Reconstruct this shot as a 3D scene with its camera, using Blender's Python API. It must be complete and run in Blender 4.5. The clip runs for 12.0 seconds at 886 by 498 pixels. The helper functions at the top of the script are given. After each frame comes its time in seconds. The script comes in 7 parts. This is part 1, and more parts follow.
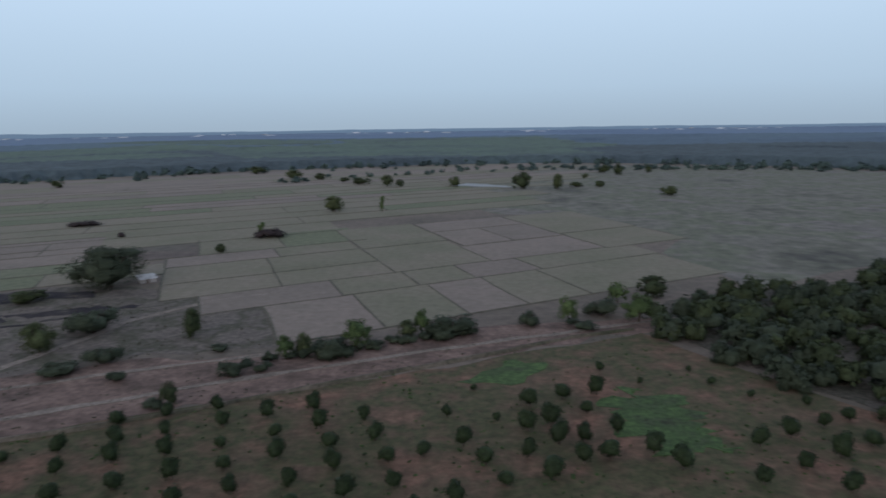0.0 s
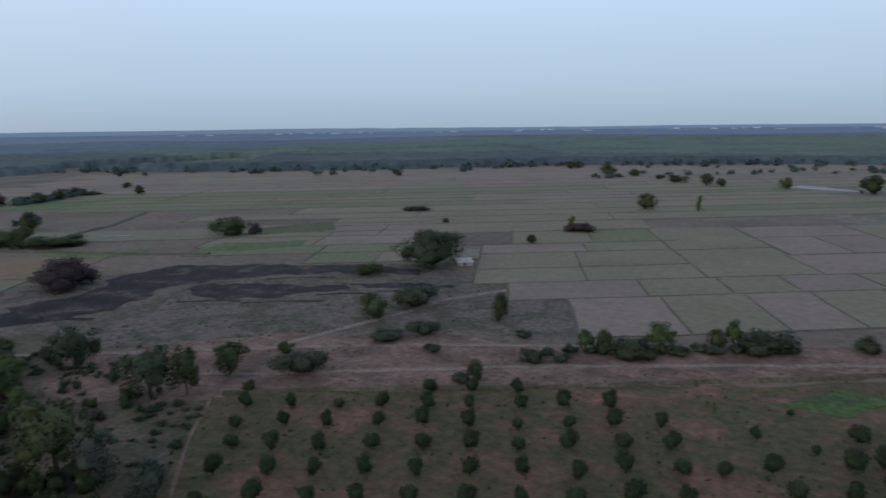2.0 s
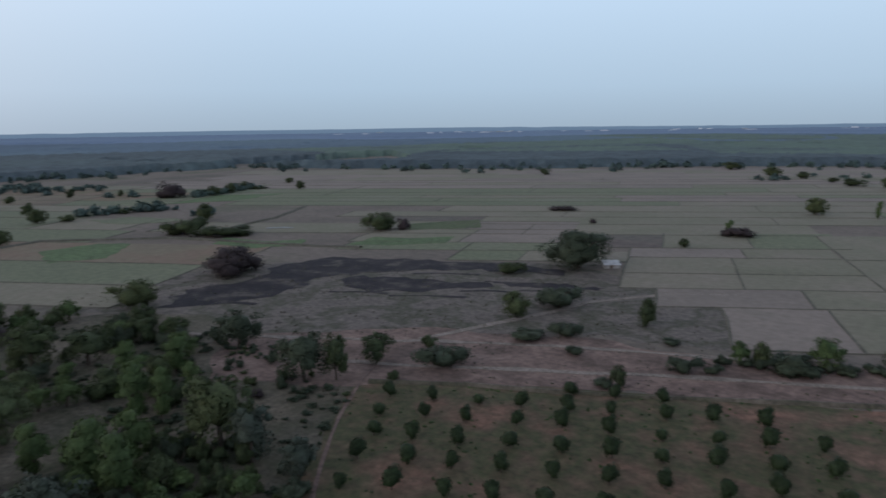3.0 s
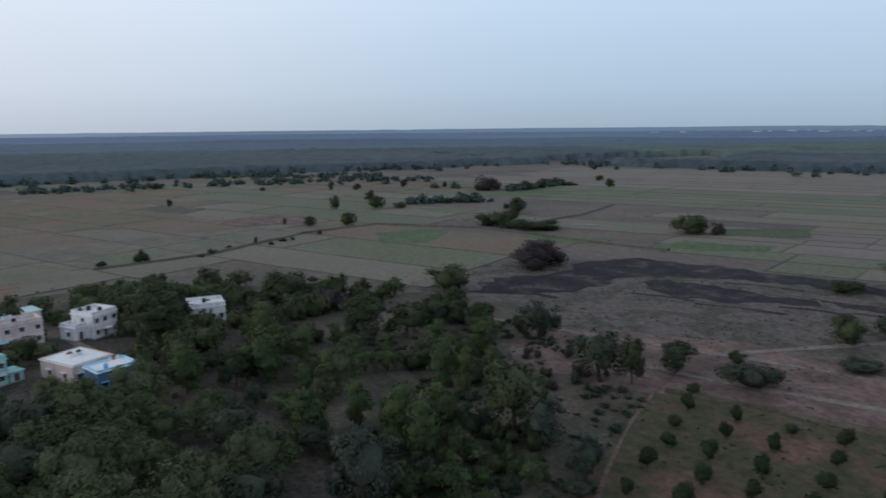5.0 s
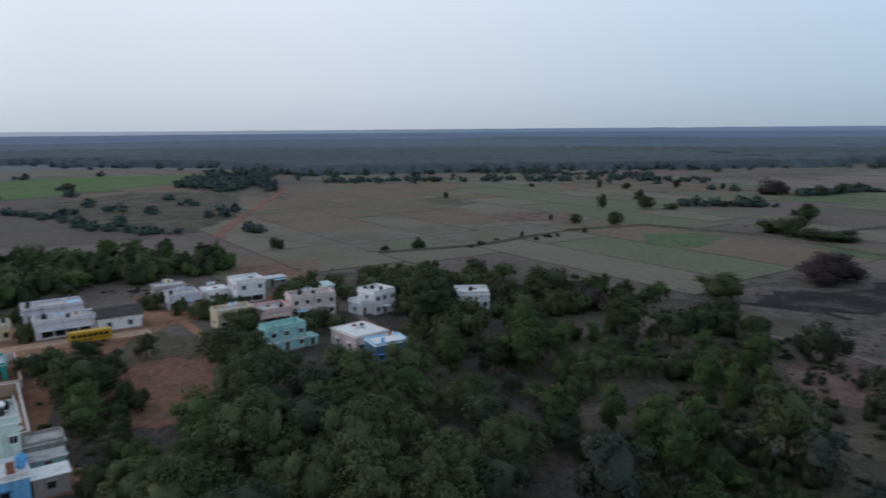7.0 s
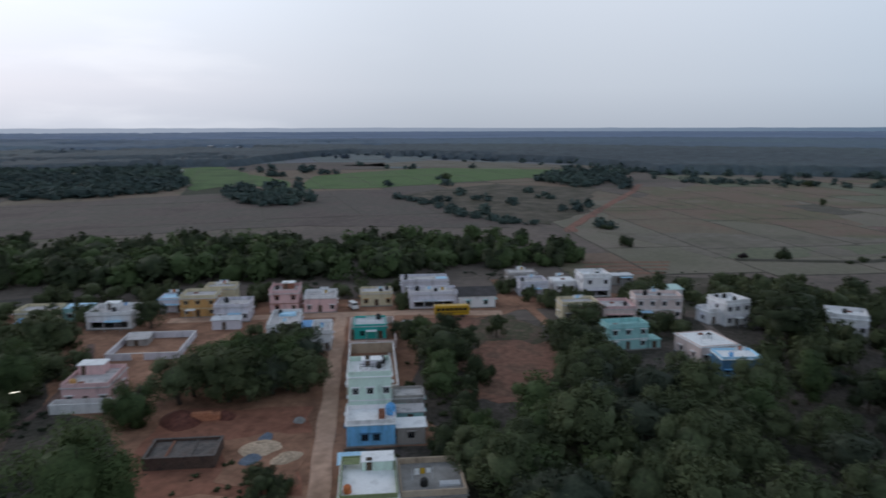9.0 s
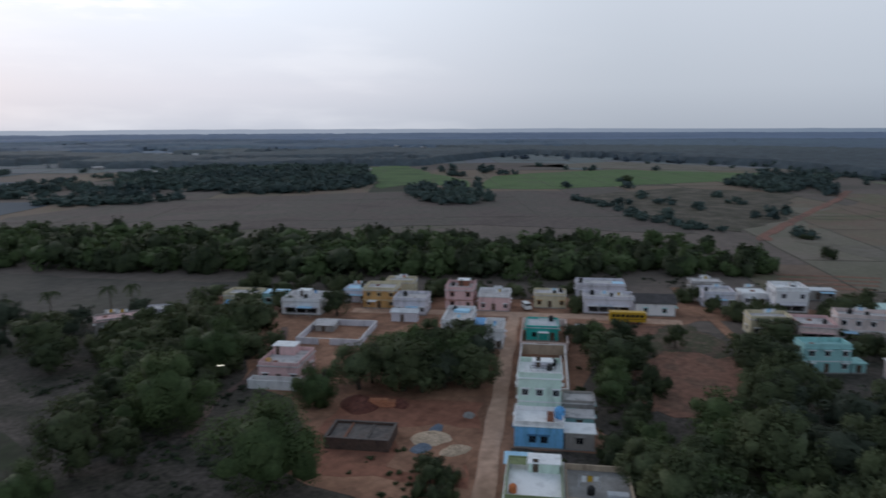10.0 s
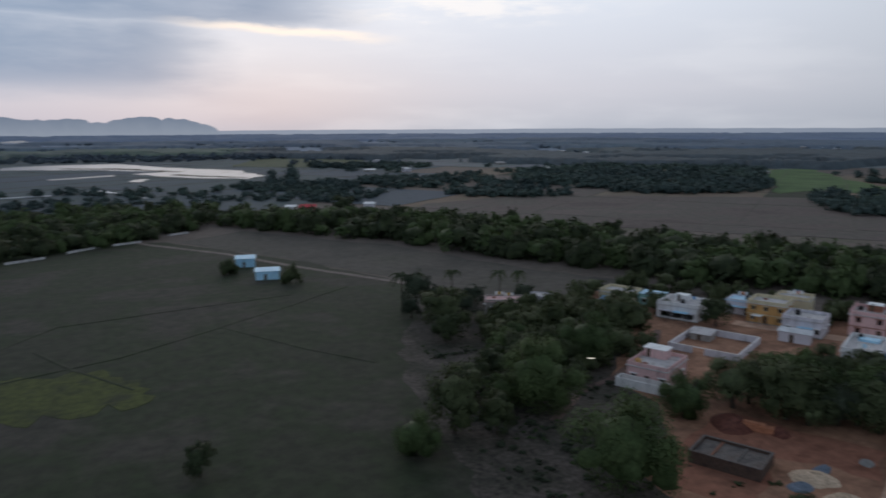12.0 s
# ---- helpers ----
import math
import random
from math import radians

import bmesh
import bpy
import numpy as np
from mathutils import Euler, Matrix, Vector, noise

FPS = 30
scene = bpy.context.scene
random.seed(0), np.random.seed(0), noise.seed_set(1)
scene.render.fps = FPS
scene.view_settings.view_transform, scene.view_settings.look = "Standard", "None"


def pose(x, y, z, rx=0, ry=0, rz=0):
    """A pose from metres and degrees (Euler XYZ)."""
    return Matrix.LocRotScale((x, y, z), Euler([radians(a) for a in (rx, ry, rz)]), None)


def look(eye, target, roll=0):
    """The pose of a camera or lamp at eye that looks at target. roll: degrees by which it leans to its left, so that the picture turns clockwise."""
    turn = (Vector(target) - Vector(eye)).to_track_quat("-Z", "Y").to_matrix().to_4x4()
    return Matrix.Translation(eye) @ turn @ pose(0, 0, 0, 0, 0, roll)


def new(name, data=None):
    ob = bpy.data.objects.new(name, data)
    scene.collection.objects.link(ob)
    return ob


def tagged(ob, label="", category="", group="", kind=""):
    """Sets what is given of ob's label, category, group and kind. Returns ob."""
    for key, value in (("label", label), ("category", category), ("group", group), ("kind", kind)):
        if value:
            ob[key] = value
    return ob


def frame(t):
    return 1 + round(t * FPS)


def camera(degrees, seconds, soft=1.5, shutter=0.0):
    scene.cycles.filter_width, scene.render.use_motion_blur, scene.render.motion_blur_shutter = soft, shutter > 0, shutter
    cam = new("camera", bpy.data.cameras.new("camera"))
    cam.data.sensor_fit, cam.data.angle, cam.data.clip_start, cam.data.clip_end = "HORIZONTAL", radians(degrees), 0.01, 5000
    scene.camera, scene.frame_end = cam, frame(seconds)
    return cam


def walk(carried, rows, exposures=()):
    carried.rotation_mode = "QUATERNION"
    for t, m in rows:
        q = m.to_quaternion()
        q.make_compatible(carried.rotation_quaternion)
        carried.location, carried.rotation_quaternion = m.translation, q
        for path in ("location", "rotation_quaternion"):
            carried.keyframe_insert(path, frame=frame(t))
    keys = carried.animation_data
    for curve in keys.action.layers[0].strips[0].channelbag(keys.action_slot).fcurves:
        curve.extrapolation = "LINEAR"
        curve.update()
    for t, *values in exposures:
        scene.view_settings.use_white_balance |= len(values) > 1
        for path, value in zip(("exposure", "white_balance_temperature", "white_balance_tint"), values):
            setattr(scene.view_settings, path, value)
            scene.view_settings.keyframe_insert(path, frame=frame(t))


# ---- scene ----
# ---------- camera ----------
cam = camera(63.9, 12.0, soft=1.7, shutter=0.5)
PATH = [
    (0, pose(0, 0, 48, 80.12, 0.85, 0.00)),
    (0.5, pose(0, 0, 48, 80.10, 0.82, 6.36)),
    (1, pose(0, 0, 48, 80.09, 0.77, 12.84)),
    (1.5, pose(0, 0, 48, 80.09, 0.74, 19.20)),
    (2, pose(0, 0, 48, 80.09, 0.73, 24.85)),
    (2.5, pose(0, 0, 48, 80.11, 0.79, 30.69)),
    (3, pose(0, 0, 48, 80.15, 0.77, 36.64)),
    (3.2, pose(0, 0, 48, 80.16, 0.77, 39.02)),
    (4.8, pose(0, 0, 48, 80.24, 0.55, 59.35)),
    (5, pose(0, 0, 48, 80.24, 0.54, 61.23)),
    (5.5, pose(0, 0, 48, 80.24, 0.50, 65.93)),
    (6, pose(0, 0, 48, 80.24, 0.45, 70.82)),
    (6.5, pose(0, 0, 48, 80.23, 0.44, 76.40)),
    (6.7, pose(0, 0, 48, 80.23, 0.44, 78.85)),
    (8.3, pose(0, 0, 48, 80.12, 0.21, 100.17)),
    (8.5, pose(0, 0, 48, 80.13, 0.19, 103.16)),
    (9, pose(0, 0, 48, 80.13, 0.15, 110.63)),
    (9.5, pose(0, 0, 48, 80.17, 0.18, 117.64)),
    (10, pose(0, 0, 48, 80.23, 0.24, 124.89)),
    (10.5, pose(0, 0, 48, 80.28, 0.29, 132.02)),
    (11, pose(0, 0, 48, 80.29, 0.27, 139.53)),
    (11.5, pose(0, 0, 48, 80.29, 0.23, 147.35)),
    (12, pose(0, 0, 48, 80.27, 0.24, 155.25)),
]
walk(cam, PATH, exposures=[(0, 0.75), (3, 0.75), (6, 0.7), (9, 0.52), (10.5, 0.29), (12, 0.12)])

# ---------- sky and light ----------
SUN_YAW = 168.0     # the glow of the setting sun behind the cloud, degrees to the left of the first view


def bearing(yaw, d):
    """The point d metres away at that bearing, degrees to the left of +y."""
    a = radians(yaw)
    return -d * math.sin(a), d * math.cos(a)


def build_sky():
    world = bpy.data.worlds.new("dusk_sky")
    scene.world = world
    world.use_nodes = True
    nt = world.node_tree
    N, L = nt.nodes, nt.links
    bg = N["Background"]
    coord = N.new("ShaderNodeTexCoord")
    sep = N.new("ShaderNodeSeparateXYZ")
    L.new(coord.outputs["Generated"], sep.inputs[0])

    def math_node(op, a, b=None, clamp=False):
        n = N.new("ShaderNodeMath")
        n.operation, n.use_clamp = op, clamp
        for i, v in enumerate((a, b)):
            if v is None:
                continue
            if isinstance(v, (int, float)):
                n.inputs[i].default_value = v
            else:
                L.new(v, n.inputs[i])
        return n.outputs[0]

    def ramp(fac, stops):
        n = N.new("ShaderNodeValToRGB")
        while len(n.color_ramp.elements) < len(stops):
            n.color_ramp.elements.new(0.5)
        for e, (p, c) in zip(n.color_ramp.elements, stops):
            e.position, e.color = p, (*c, 1)
        L.new(fac, n.inputs[0])
        return n.outputs[0]

    def mix(fac, a, b):
        n = N.new("ShaderNodeMix")
        n.data_type = "RGBA"
        for sock, v in ((n.inputs["Factor"], fac), (n.inputs["A"], a), (n.inputs["B"], b)):
            if isinstance(v, (int, float)):
                sock.default_value = v
            elif isinstance(v, tuple):
                sock.default_value = (*v, 1)
            else:
                L.new(v, sock)
        return n.outputs["Result"]

    # clear dusk sky behind the veil of cloud
    clear = N.new("ShaderNodeTexSky")
    clear.sky_type, clear.sun_disc = "NISHITA", False
    clear.sun_elevation, clear.sun_rotation = radians(4), radians(-SUN_YAW)
    clear.dust_density = 2.0
    dim = N.new("ShaderNodeVectorMath")
    dim.operation = "SCALE"
    dim.inputs["Scale"].default_value = 0.10
    L.new(clear.outputs[0], dim.inputs[0])
    # veil of cloud: pale near the horizon, dimmer overhead
    up = math_node("MAXIMUM", sep.outputs["Z"], 0.0)
    east = ramp(up, SKY_EAST)
    west = ramp(up, SKY_WEST)
    sx, sy = bearing(SUN_YAW, 1)
    toward = math_node("ADD", math_node("MULTIPLY", sep.outputs["X"], sx), math_node("MULTIPLY", sep.outputs["Y"], sy))
    side = N.new("ShaderNodeMapRange")
    side.interpolation_type = "SMOOTHSTEP"
    L.new(toward, side.inputs[0])
    side.inputs[1].default_value, side.inputs[2].default_value = 0.50, 1.0
    haze = N.new("ShaderNodeMapRange")
    haze.interpolation_type = "SMOOTHSTEP"
    L.new(toward, haze.inputs[0])
    haze.inputs[1].default_value, haze.inputs[2].default_value = -0.6, 0.4
    veil = mix(side.outputs[0], mix(haze.outputs[0], east, ramp(up, SKY_MID)), west)
    # streaky cloud
    flat = N.new("ShaderNodeVectorMath")
    flat.operation = "MULTIPLY"
    flat.inputs[1].default_value = (2.2, 2.2, 11.0)
    L.new(coord.outputs["Generated"], flat.inputs[0])
    streak = N.new("ShaderNodeTexNoise")
    streak.inputs["Scale"].default_value, streak.inputs["Detail"].default_value = 1.5, 5.0
    streak.inputs["Roughness"].default_value = 0.5
    L.new(flat.outputs[0], streak.inputs["Vector"])
    soft = N.new("ShaderNodeMapRange")
    soft.interpolation_type = "SMOOTHSTEP"
    L.new(streak.outputs["Fac"], soft.inputs[0])
    soft.inputs[1].default_value, soft.inputs[2].default_value = 0.42, 0.62
    lit = mix(math_node("MULTIPLY", math_node("MULTIPLY", soft.outputs[0], side.outputs[0]), 0.22), veil, (0.92, 0.92, 0.95))
    def smooth(value, lo, hi, to0=0.0, to1=1.0):
        n = N.new("ShaderNodeMapRange")
        n.interpolation_type = "SMOOTHSTEP"
        L.new(value, n.inputs[0])
        for k, v in enumerate((lo, hi, to0, to1)):
            n.inputs[k + 1].default_value = v
        return n.outputs[0]

    # slate cloud beside the glow: an upper sheet that reaches farther, and a lower lobe
    ba = radians(BANK_YAW)
    across = math_node("ADD", math_node("MULTIPLY", sep.outputs["X"], -math.cos(ba)), math_node("MULTIPLY", sep.outputs["Y"], -math.sin(ba)))
    ahead = smooth(math_node("ADD", math_node("MULTIPLY", sep.outputs["X"], -math.sin(ba)), math_node("MULTIPLY", sep.outputs["Y"], math.cos(ba))), 0.1, 0.5)
    wave = math_node("SUBTRACT", streak.outputs["Fac"], 0.5)
    wisp = N.new("ShaderNodeTexNoise")
    wisp.inputs["Scale"].default_value, wisp.inputs["Detail"].default_value, wisp.inputs["Roughness"].default_value = 5.0, 6.0, 0.6
    L.new(flat.outputs[0], wisp.inputs["Vector"])
    fray = math_node("SUBTRACT", wisp.outputs["Fac"], 0.5)
    u = math_node("ADD", across, math_node("ADD", math_node("MULTIPLY", wave, 0.16), math_node("MULTIPLY", fray, 0.10)))
    z = math_node("ADD", sep.outputs["Z"], math_node("ADD", math_node("MULTIPLY", wave, 0.02), math_node("MULTIPLY", fray, 0.02)))
    upper = math_node("MULTIPLY", smooth(u, -0.20, -0.02), smooth(z, 0.120, 0.142))
    lower = math_node("MULTIPLY", math_node("MULTIPLY", smooth(u, 0.00, 0.14), smooth(z, 0.030, 0.072)), smooth(z, 0.175, 0.115))
    thick = math_node("MAXIMUM", upper, math_node("MULTIPLY", lower, 0.92))
    slate = math_node("MULTIPLY", math_node("MULTIPLY", math_node("MULTIPLY", thick, ahead), smooth(wisp.outputs["Fac"], 0.25, 0.75, 1.0, 0.82)), 0.88)
    rosy = mix(math_node("MULTIPLY", smooth(across, -0.35, 0.25), math_node("MULTIPLY", ahead, smooth(sep.outputs["Z"], 0.10, 0.0, 0.0, 0.5))), lit, (0.52, 0.45, 0.52))
    clouded = mix(slate, rosy, (0.165, 0.262, 0.41))
    # cream edge below the upper sheet, and thin white glow beyond it
    line = math_node("SUBTRACT", z, math_node("ADD", math_node("MULTIPLY", across, 0.065), 0.129))
    edge = math_node("MULTIPLY", smooth(math_node("ABSOLUTE", line), 0.009, 0.0), math_node("MULTIPLY", smooth(across, -0.22, -0.10), smooth(across, 0.13, 0.0)))
    clouded = mix(math_node("MULTIPLY", math_node("MULTIPLY", edge, ahead), 0.85), clouded, (1.0, 0.88, 0.78))
    pale = math_node("MULTIPLY", math_node("MULTIPLY", smooth(u, -0.55, -0.30), smooth(u, -0.08, -0.20)), math_node("MULTIPLY", smooth(z, 0.128, 0.150), smooth(wisp.outputs["Fac"], 0.40, 0.60)))
    clouded = mix(math_node("MULTIPLY", math_node("MULTIPLY", pale, ahead), 0.6), clouded, (0.98, 0.93, 0.90))
    both = mix(0.025, clouded, dim.outputs[0])
    L.new(both, bg.inputs[0])
    bg.inputs[1].default_value = SKY_STRENGTH


SKY_EAST = [(0.0, (0.215, 0.28, 0.35)), (0.05, (0.26, 0.345, 0.44)), (0.18, (0.335, 0.435, 0.555)), (0.45, (0.42, 0.50, 0.61)), (1.0, (0.07, 0.09, 0.12))]
SKY_MID = [(0.0, (0.32, 0.355, 0.415)), (0.05, (0.39, 0.43, 0.495)), (0.18, (0.475, 0.52, 0.595)), (0.45, (0.43, 0.48, 0.56)), (1.0, (0.07, 0.09, 0.12))]
SKY_WEST = [(0.0, (0.47, 0.50, 0.575)), (0.05, (0.595, 0.605, 0.68)), (0.18, (0.735, 0.79, 0.89)), (0.45, (0.44, 0.49, 0.58)), (1.0, (0.07, 0.09, 0.12))]
BANK_YAW = 170.0
SKY_STRENGTH = 1.0
build_sky()

sun = bpy.data.lights.new("sun", "SUN")
sun.energy, sun.angle, sun.color = 0.5, radians(35), (1.0, 0.93, 0.88)
sx, sy = bearing(SUN_YAW, 1)
new("sun", sun).matrix_world = look((sx * 100, sy * 100, 30), (0, 0, 0))


# ---------- materials ----------
def material(name, colors, big=0.05, small=0.8, rough=0.95, bump=0.2, spread=(0.35, 0.65), per_object=0.0, per_island=0.0, stretch=(1, 1, 1), grain=0.35, metal=0.0, thin=0.0):
    """Earth, plaster, leaf and so on: colours mixed by noise at two scales, grain and relief."""
    m = bpy.data.materials.new(name)
    m.use_nodes = True
    nt = m.node_tree
    N, L = nt.nodes, nt.links
    b = N["Principled BSDF"]
    b.inputs["Roughness"].default_value, b.inputs["Metallic"].default_value = rough, metal
    b.inputs["Specular IOR Level"].default_value = 0.25
    co = N.new("ShaderNodeTexCoord")
    geo = N.new("ShaderNodeNewGeometry")
    mp = N.new("ShaderNodeMapping")
    mp.inputs["Scale"].default_value = stretch
    L.new(geo.outputs["Position"], mp.inputs[0])
    n1 = N.new("ShaderNodeTexNoise")
    n1.inputs["Scale"].default_value, n1.inputs["Detail"].default_value, n1.inputs["Roughness"].default_value = big, 6, 0.6
    n2 = N.new("ShaderNodeTexNoise")
    n2.inputs["Scale"].default_value, n2.inputs["Detail"].default_value, n2.inputs["Roughness"].default_value = small, 5, 0.65
    for n in (n1, n2):
        L.new(mp.outputs[0], n.inputs["Vector"])
    fac = n1.outputs["Fac"]
    mr = N.new("ShaderNodeMapRange")
    L.new(fac, mr.inputs[0])
    mr.inputs[1].default_value, mr.inputs[2].default_value = spread
    fac = mr.outputs[0]
    for amount, kind in ((per_object, "ShaderNodeObjectInfo"), (per_island, "island")):
        if amount:
            if kind == "island":
                src = geo.outputs["Random Per Island"]
            else:
                src = N.new(kind).outputs["Random"]
            mx = N.new("ShaderNodeMix")
            mx.inputs["Factor"].default_value = amount
            L.new(fac, mx.inputs["A"])
            L.new(src, mx.inputs["B"])
            fac = mx.outputs["Result"]
    rp = N.new("ShaderNodeValToRGB")
    while len(rp.color_ramp.elements) < len(colors):
        rp.color_ramp.elements.new(0.5)
    for i, (e, c) in enumerate(zip(rp.color_ramp.elements, colors)):
        e.position, e.color = i / max(1, len(colors) - 1), (*c, 1)
    L.new(fac, rp.inputs[0])
    gr = N.new("ShaderNodeMapRange")
    L.new(n2.outputs["Fac"], gr.inputs[0])
    gr.inputs[1].default_value, gr.inputs[2].default_value = 0.34, 0.66
    gr.inputs[3].default_value, gr.inputs[4].default_value = 1 - grain, 1 + grain
    vm = N.new("ShaderNodeVectorMath")
    vm.operation = "SCALE"
    L.new(rp.outputs[0], vm.inputs[0])
    L.new(gr.outputs[0], vm.inputs["Scale"])
    L.new(vm.outputs[0], b.inputs["Base Color"])
    if bump:
        bp = N.new("ShaderNodeBump")
        bp.inputs["Strength"].default_value, bp.inputs["Distance"].default_value = bump, 0.15
        L.new(n2.outputs["Fac"], bp.inputs["Height"])
        L.new(bp.outputs[0], b.inputs["Normal"])
    if thin:
        glint = N.new("ShaderNodeBsdfTranslucent")
        L.new(vm.outputs[0], glint.inputs["Color"])
        both = N.new("ShaderNodeMixShader")
        both.inputs[0].default_value = thin
        L.new(b.outputs[0], both.inputs[1])
        L.new(glint.outputs[0], both.inputs[2])
        L.new(both.outputs[0], N["Material Output"].inputs["Surface"])
    return m


def plaster(name, c, dirt=0.62):
    """Painted plaster with rain streaks and patches of grime."""
    k = tuple(v * dirt for v in c)
    mid = tuple(v * (0.5 + dirt / 2) for v in c)
    return material(name, [k, mid, c, c], big=0.7, small=5, rough=0.9, bump=0.05, spread=(0.28, 0.60), stretch=(1, 1, 0.3), grain=0.10)


def glow(name, c, strength=1.0):
    m = bpy.data.materials.new(name)
    m.use_nodes = True
    b = m.node_tree.nodes["Principled BSDF"]
    b.inputs["Base Color"].default_value = (0, 0, 0, 1)
    b.inputs["Specular IOR Level"].default_value = 0
    b.inputs["Emission Color"].default_value = (*c, 1)
    b.inputs["Emission Strength"].default_value = strength
    return m


EARTH = material("dry_earth", [(0.098, 0.084, 0.068), (0.127, 0.102, 0.087), (0.154, 0.122, 0.105), (0.110, 0.099, 0.072)], big=0.012, small=0.3, grain=0.2)
SCRUB = material("scrub_ground", [(0.048, 0.048, 0.028), (0.085, 0.072, 0.053), (0.130, 0.105, 0.083)], big=0.09, small=0.9)
DRYLAND = material("dry_grazing", [(0.046, 0.043, 0.032), (0.108, 0.088, 0.079), (0.132, 0.107, 0.097), (0.065, 0.061, 0.044), (0.121, 0.098, 0.089), (0.083, 0.076, 0.055)], big=0.075, small=0.7, spread=(0.3, 0.72), grain=0.32)
UNDERGROWTH = material("undergrowth", [(0.042, 0.041, 0.030), (0.070, 0.060, 0.049), (0.105, 0.086, 0.075)], big=0.12, small=1.0, grain=0.5)
PADDY = material("paddy_stubble", [(0.137, 0.128, 0.089), (0.160, 0.147, 0.108), (0.184, 0.159, 0.124), (0.203, 0.167, 0.141)], big=0.03, small=0.4, per_object=0.28, spread=(0.3, 0.7), grain=0.14, bump=0.1)
PADDY_GREEN = material("paddy_green", [(0.119, 0.129, 0.084), (0.136, 0.142, 0.092), (0.162, 0.156, 0.116)], big=0.02, small=0.4, per_object=0.28, grain=0.2)
PADDY_TAN = material("paddy_tan", [(0.150, 0.123, 0.107), (0.180, 0.146, 0.128), (0.210, 0.168, 0.147), (0.165, 0.139, 0.117)], big=0.03, small=0.4, per_object=0.28, spread=(0.3, 0.7), grain=0.14, bump=0.1)
ROUGH_FALLOW = material("rough_fallow", [(0.069, 0.064, 0.058), (0.113, 0.108, 0.086), (0.151, 0.138, 0.120), (0.118, 0.120, 0.086), (0.162, 0.142, 0.131), (0.096, 0.088, 0.079)], big=0.018, small=0.16, spread=(0.30, 0.70), grain=0.28, bump=0.1, stretch=(1, 0.8, 1))
FARM = material("farm_soil", [(0.102, 0.079, 0.061), (0.142, 0.110, 0.083), (0.166, 0.136, 0.097), (0.174, 0.119, 0.090), (0.129, 0.118, 0.071), (0.191, 0.151, 0.116)], big=0.02, small=0.3, per_object=0.45, grain=0.14, bump=0.1)
PLOUGHED = material("ploughed_soil", [(0.092, 0.071, 0.064), (0.118, 0.091, 0.082), (0.104, 0.091, 0.077), (0.129, 0.100, 0.091)], big=0.02, small=0.3, grain=0.2)
CROP_SOFT = material("young_crop", [(0.074, 0.100, 0.051), (0.088, 0.126, 0.058), (0.107, 0.140, 0.071)], big=0.04, small=0.4, grain=0.3)
CROP_DULL = material("olive_crop", [(0.059, 0.074, 0.036), (0.076, 0.092, 0.045), (0.091, 0.102, 0.056)], big=0.04, small=0.5, grain=0.25)
CROP = material("green_crop", [(0.050, 0.092, 0.030), (0.071, 0.127, 0.040), (0.090, 0.151, 0.050), (0.088, 0.121, 0.054)], big=0.03, small=0.4, per_object=0.3, grain=0.25)
WEED = material("weeds", [(0.045, 0.055, 0.03), (0.05, 0.082, 0.03), (0.065, 0.105, 0.036)], big=0.15, small=0.9, grain=0.4)
MEADOW = material("dull_meadow", [(0.026, 0.034, 0.016), (0.044, 0.045, 0.030), (0.035, 0.044, 0.022), (0.059, 0.053, 0.042), (0.040, 0.041, 0.029)], big=0.03, small=0.35, grain=0.25, spread=(0.3, 0.7))
MEADOW_GREEN = material("moss_green_grass", [(0.040, 0.046, 0.022), (0.058, 0.067, 0.021), (0.072, 0.084, 0.022), (0.046, 0.050, 0.024)], big=0.10, small=0.6, grain=0.3)
# Far plain: distance haze painted in as blue-grey.
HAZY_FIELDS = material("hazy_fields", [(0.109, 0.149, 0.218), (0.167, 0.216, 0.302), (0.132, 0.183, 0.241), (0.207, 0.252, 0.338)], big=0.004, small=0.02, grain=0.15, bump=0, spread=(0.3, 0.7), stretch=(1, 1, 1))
BUND = material("bund_grass", [(0.075, 0.07, 0.052), (0.12, 0.105, 0.086)], big=0.1, small=1.0)
ORCHARD = material("orchard_soil", [(0.207, 0.108, 0.078), (0.151, 0.085, 0.061), (0.101, 0.071, 0.047), (0.062, 0.062, 0.031), (0.112, 0.073, 0.050), (0.174, 0.098, 0.071)], big=0.06, small=0.6, spread=(0.28, 0.70), grain=0.3)
WASH = material("dry_wash", [(0.091, 0.062, 0.053), (0.148, 0.098, 0.085), (0.205, 0.138, 0.120)], big=0.12, small=0.7, grain=0.3)
TRACK = material("sandy_track", [(0.144, 0.117, 0.101), (0.237, 0.191, 0.167)], big=0.3, small=1.5)
LANE = material("concrete_lane", [(0.370, 0.237, 0.167), (0.556, 0.364, 0.268), (0.463, 0.301, 0.218), (0.597, 0.410, 0.309)], big=0.08, small=0.6, grain=0.12)
GREEN_YARD = material("grassy_yard", [(0.075, 0.058, 0.042), (0.12, 0.082, 0.060), (0.062, 0.066, 0.036), (0.145, 0.098, 0.074)], big=0.16, small=0.9, grain=0.3)
YARD_RED = material("trodden_red_earth", [(0.10, 0.062, 0.047), (0.19, 0.094, 0.066), (0.235, 0.118, 0.083), (0.15, 0.088, 0.062), (0.26, 0.138, 0.098)], big=0.13, small=0.8, spread=(0.3, 0.7), grain=0.28)
BRICK_NEW = material("new_brick", [(0.42, 0.17, 0.095), (0.55, 0.24, 0.14)], big=0.6, small=4, per_object=0.6)
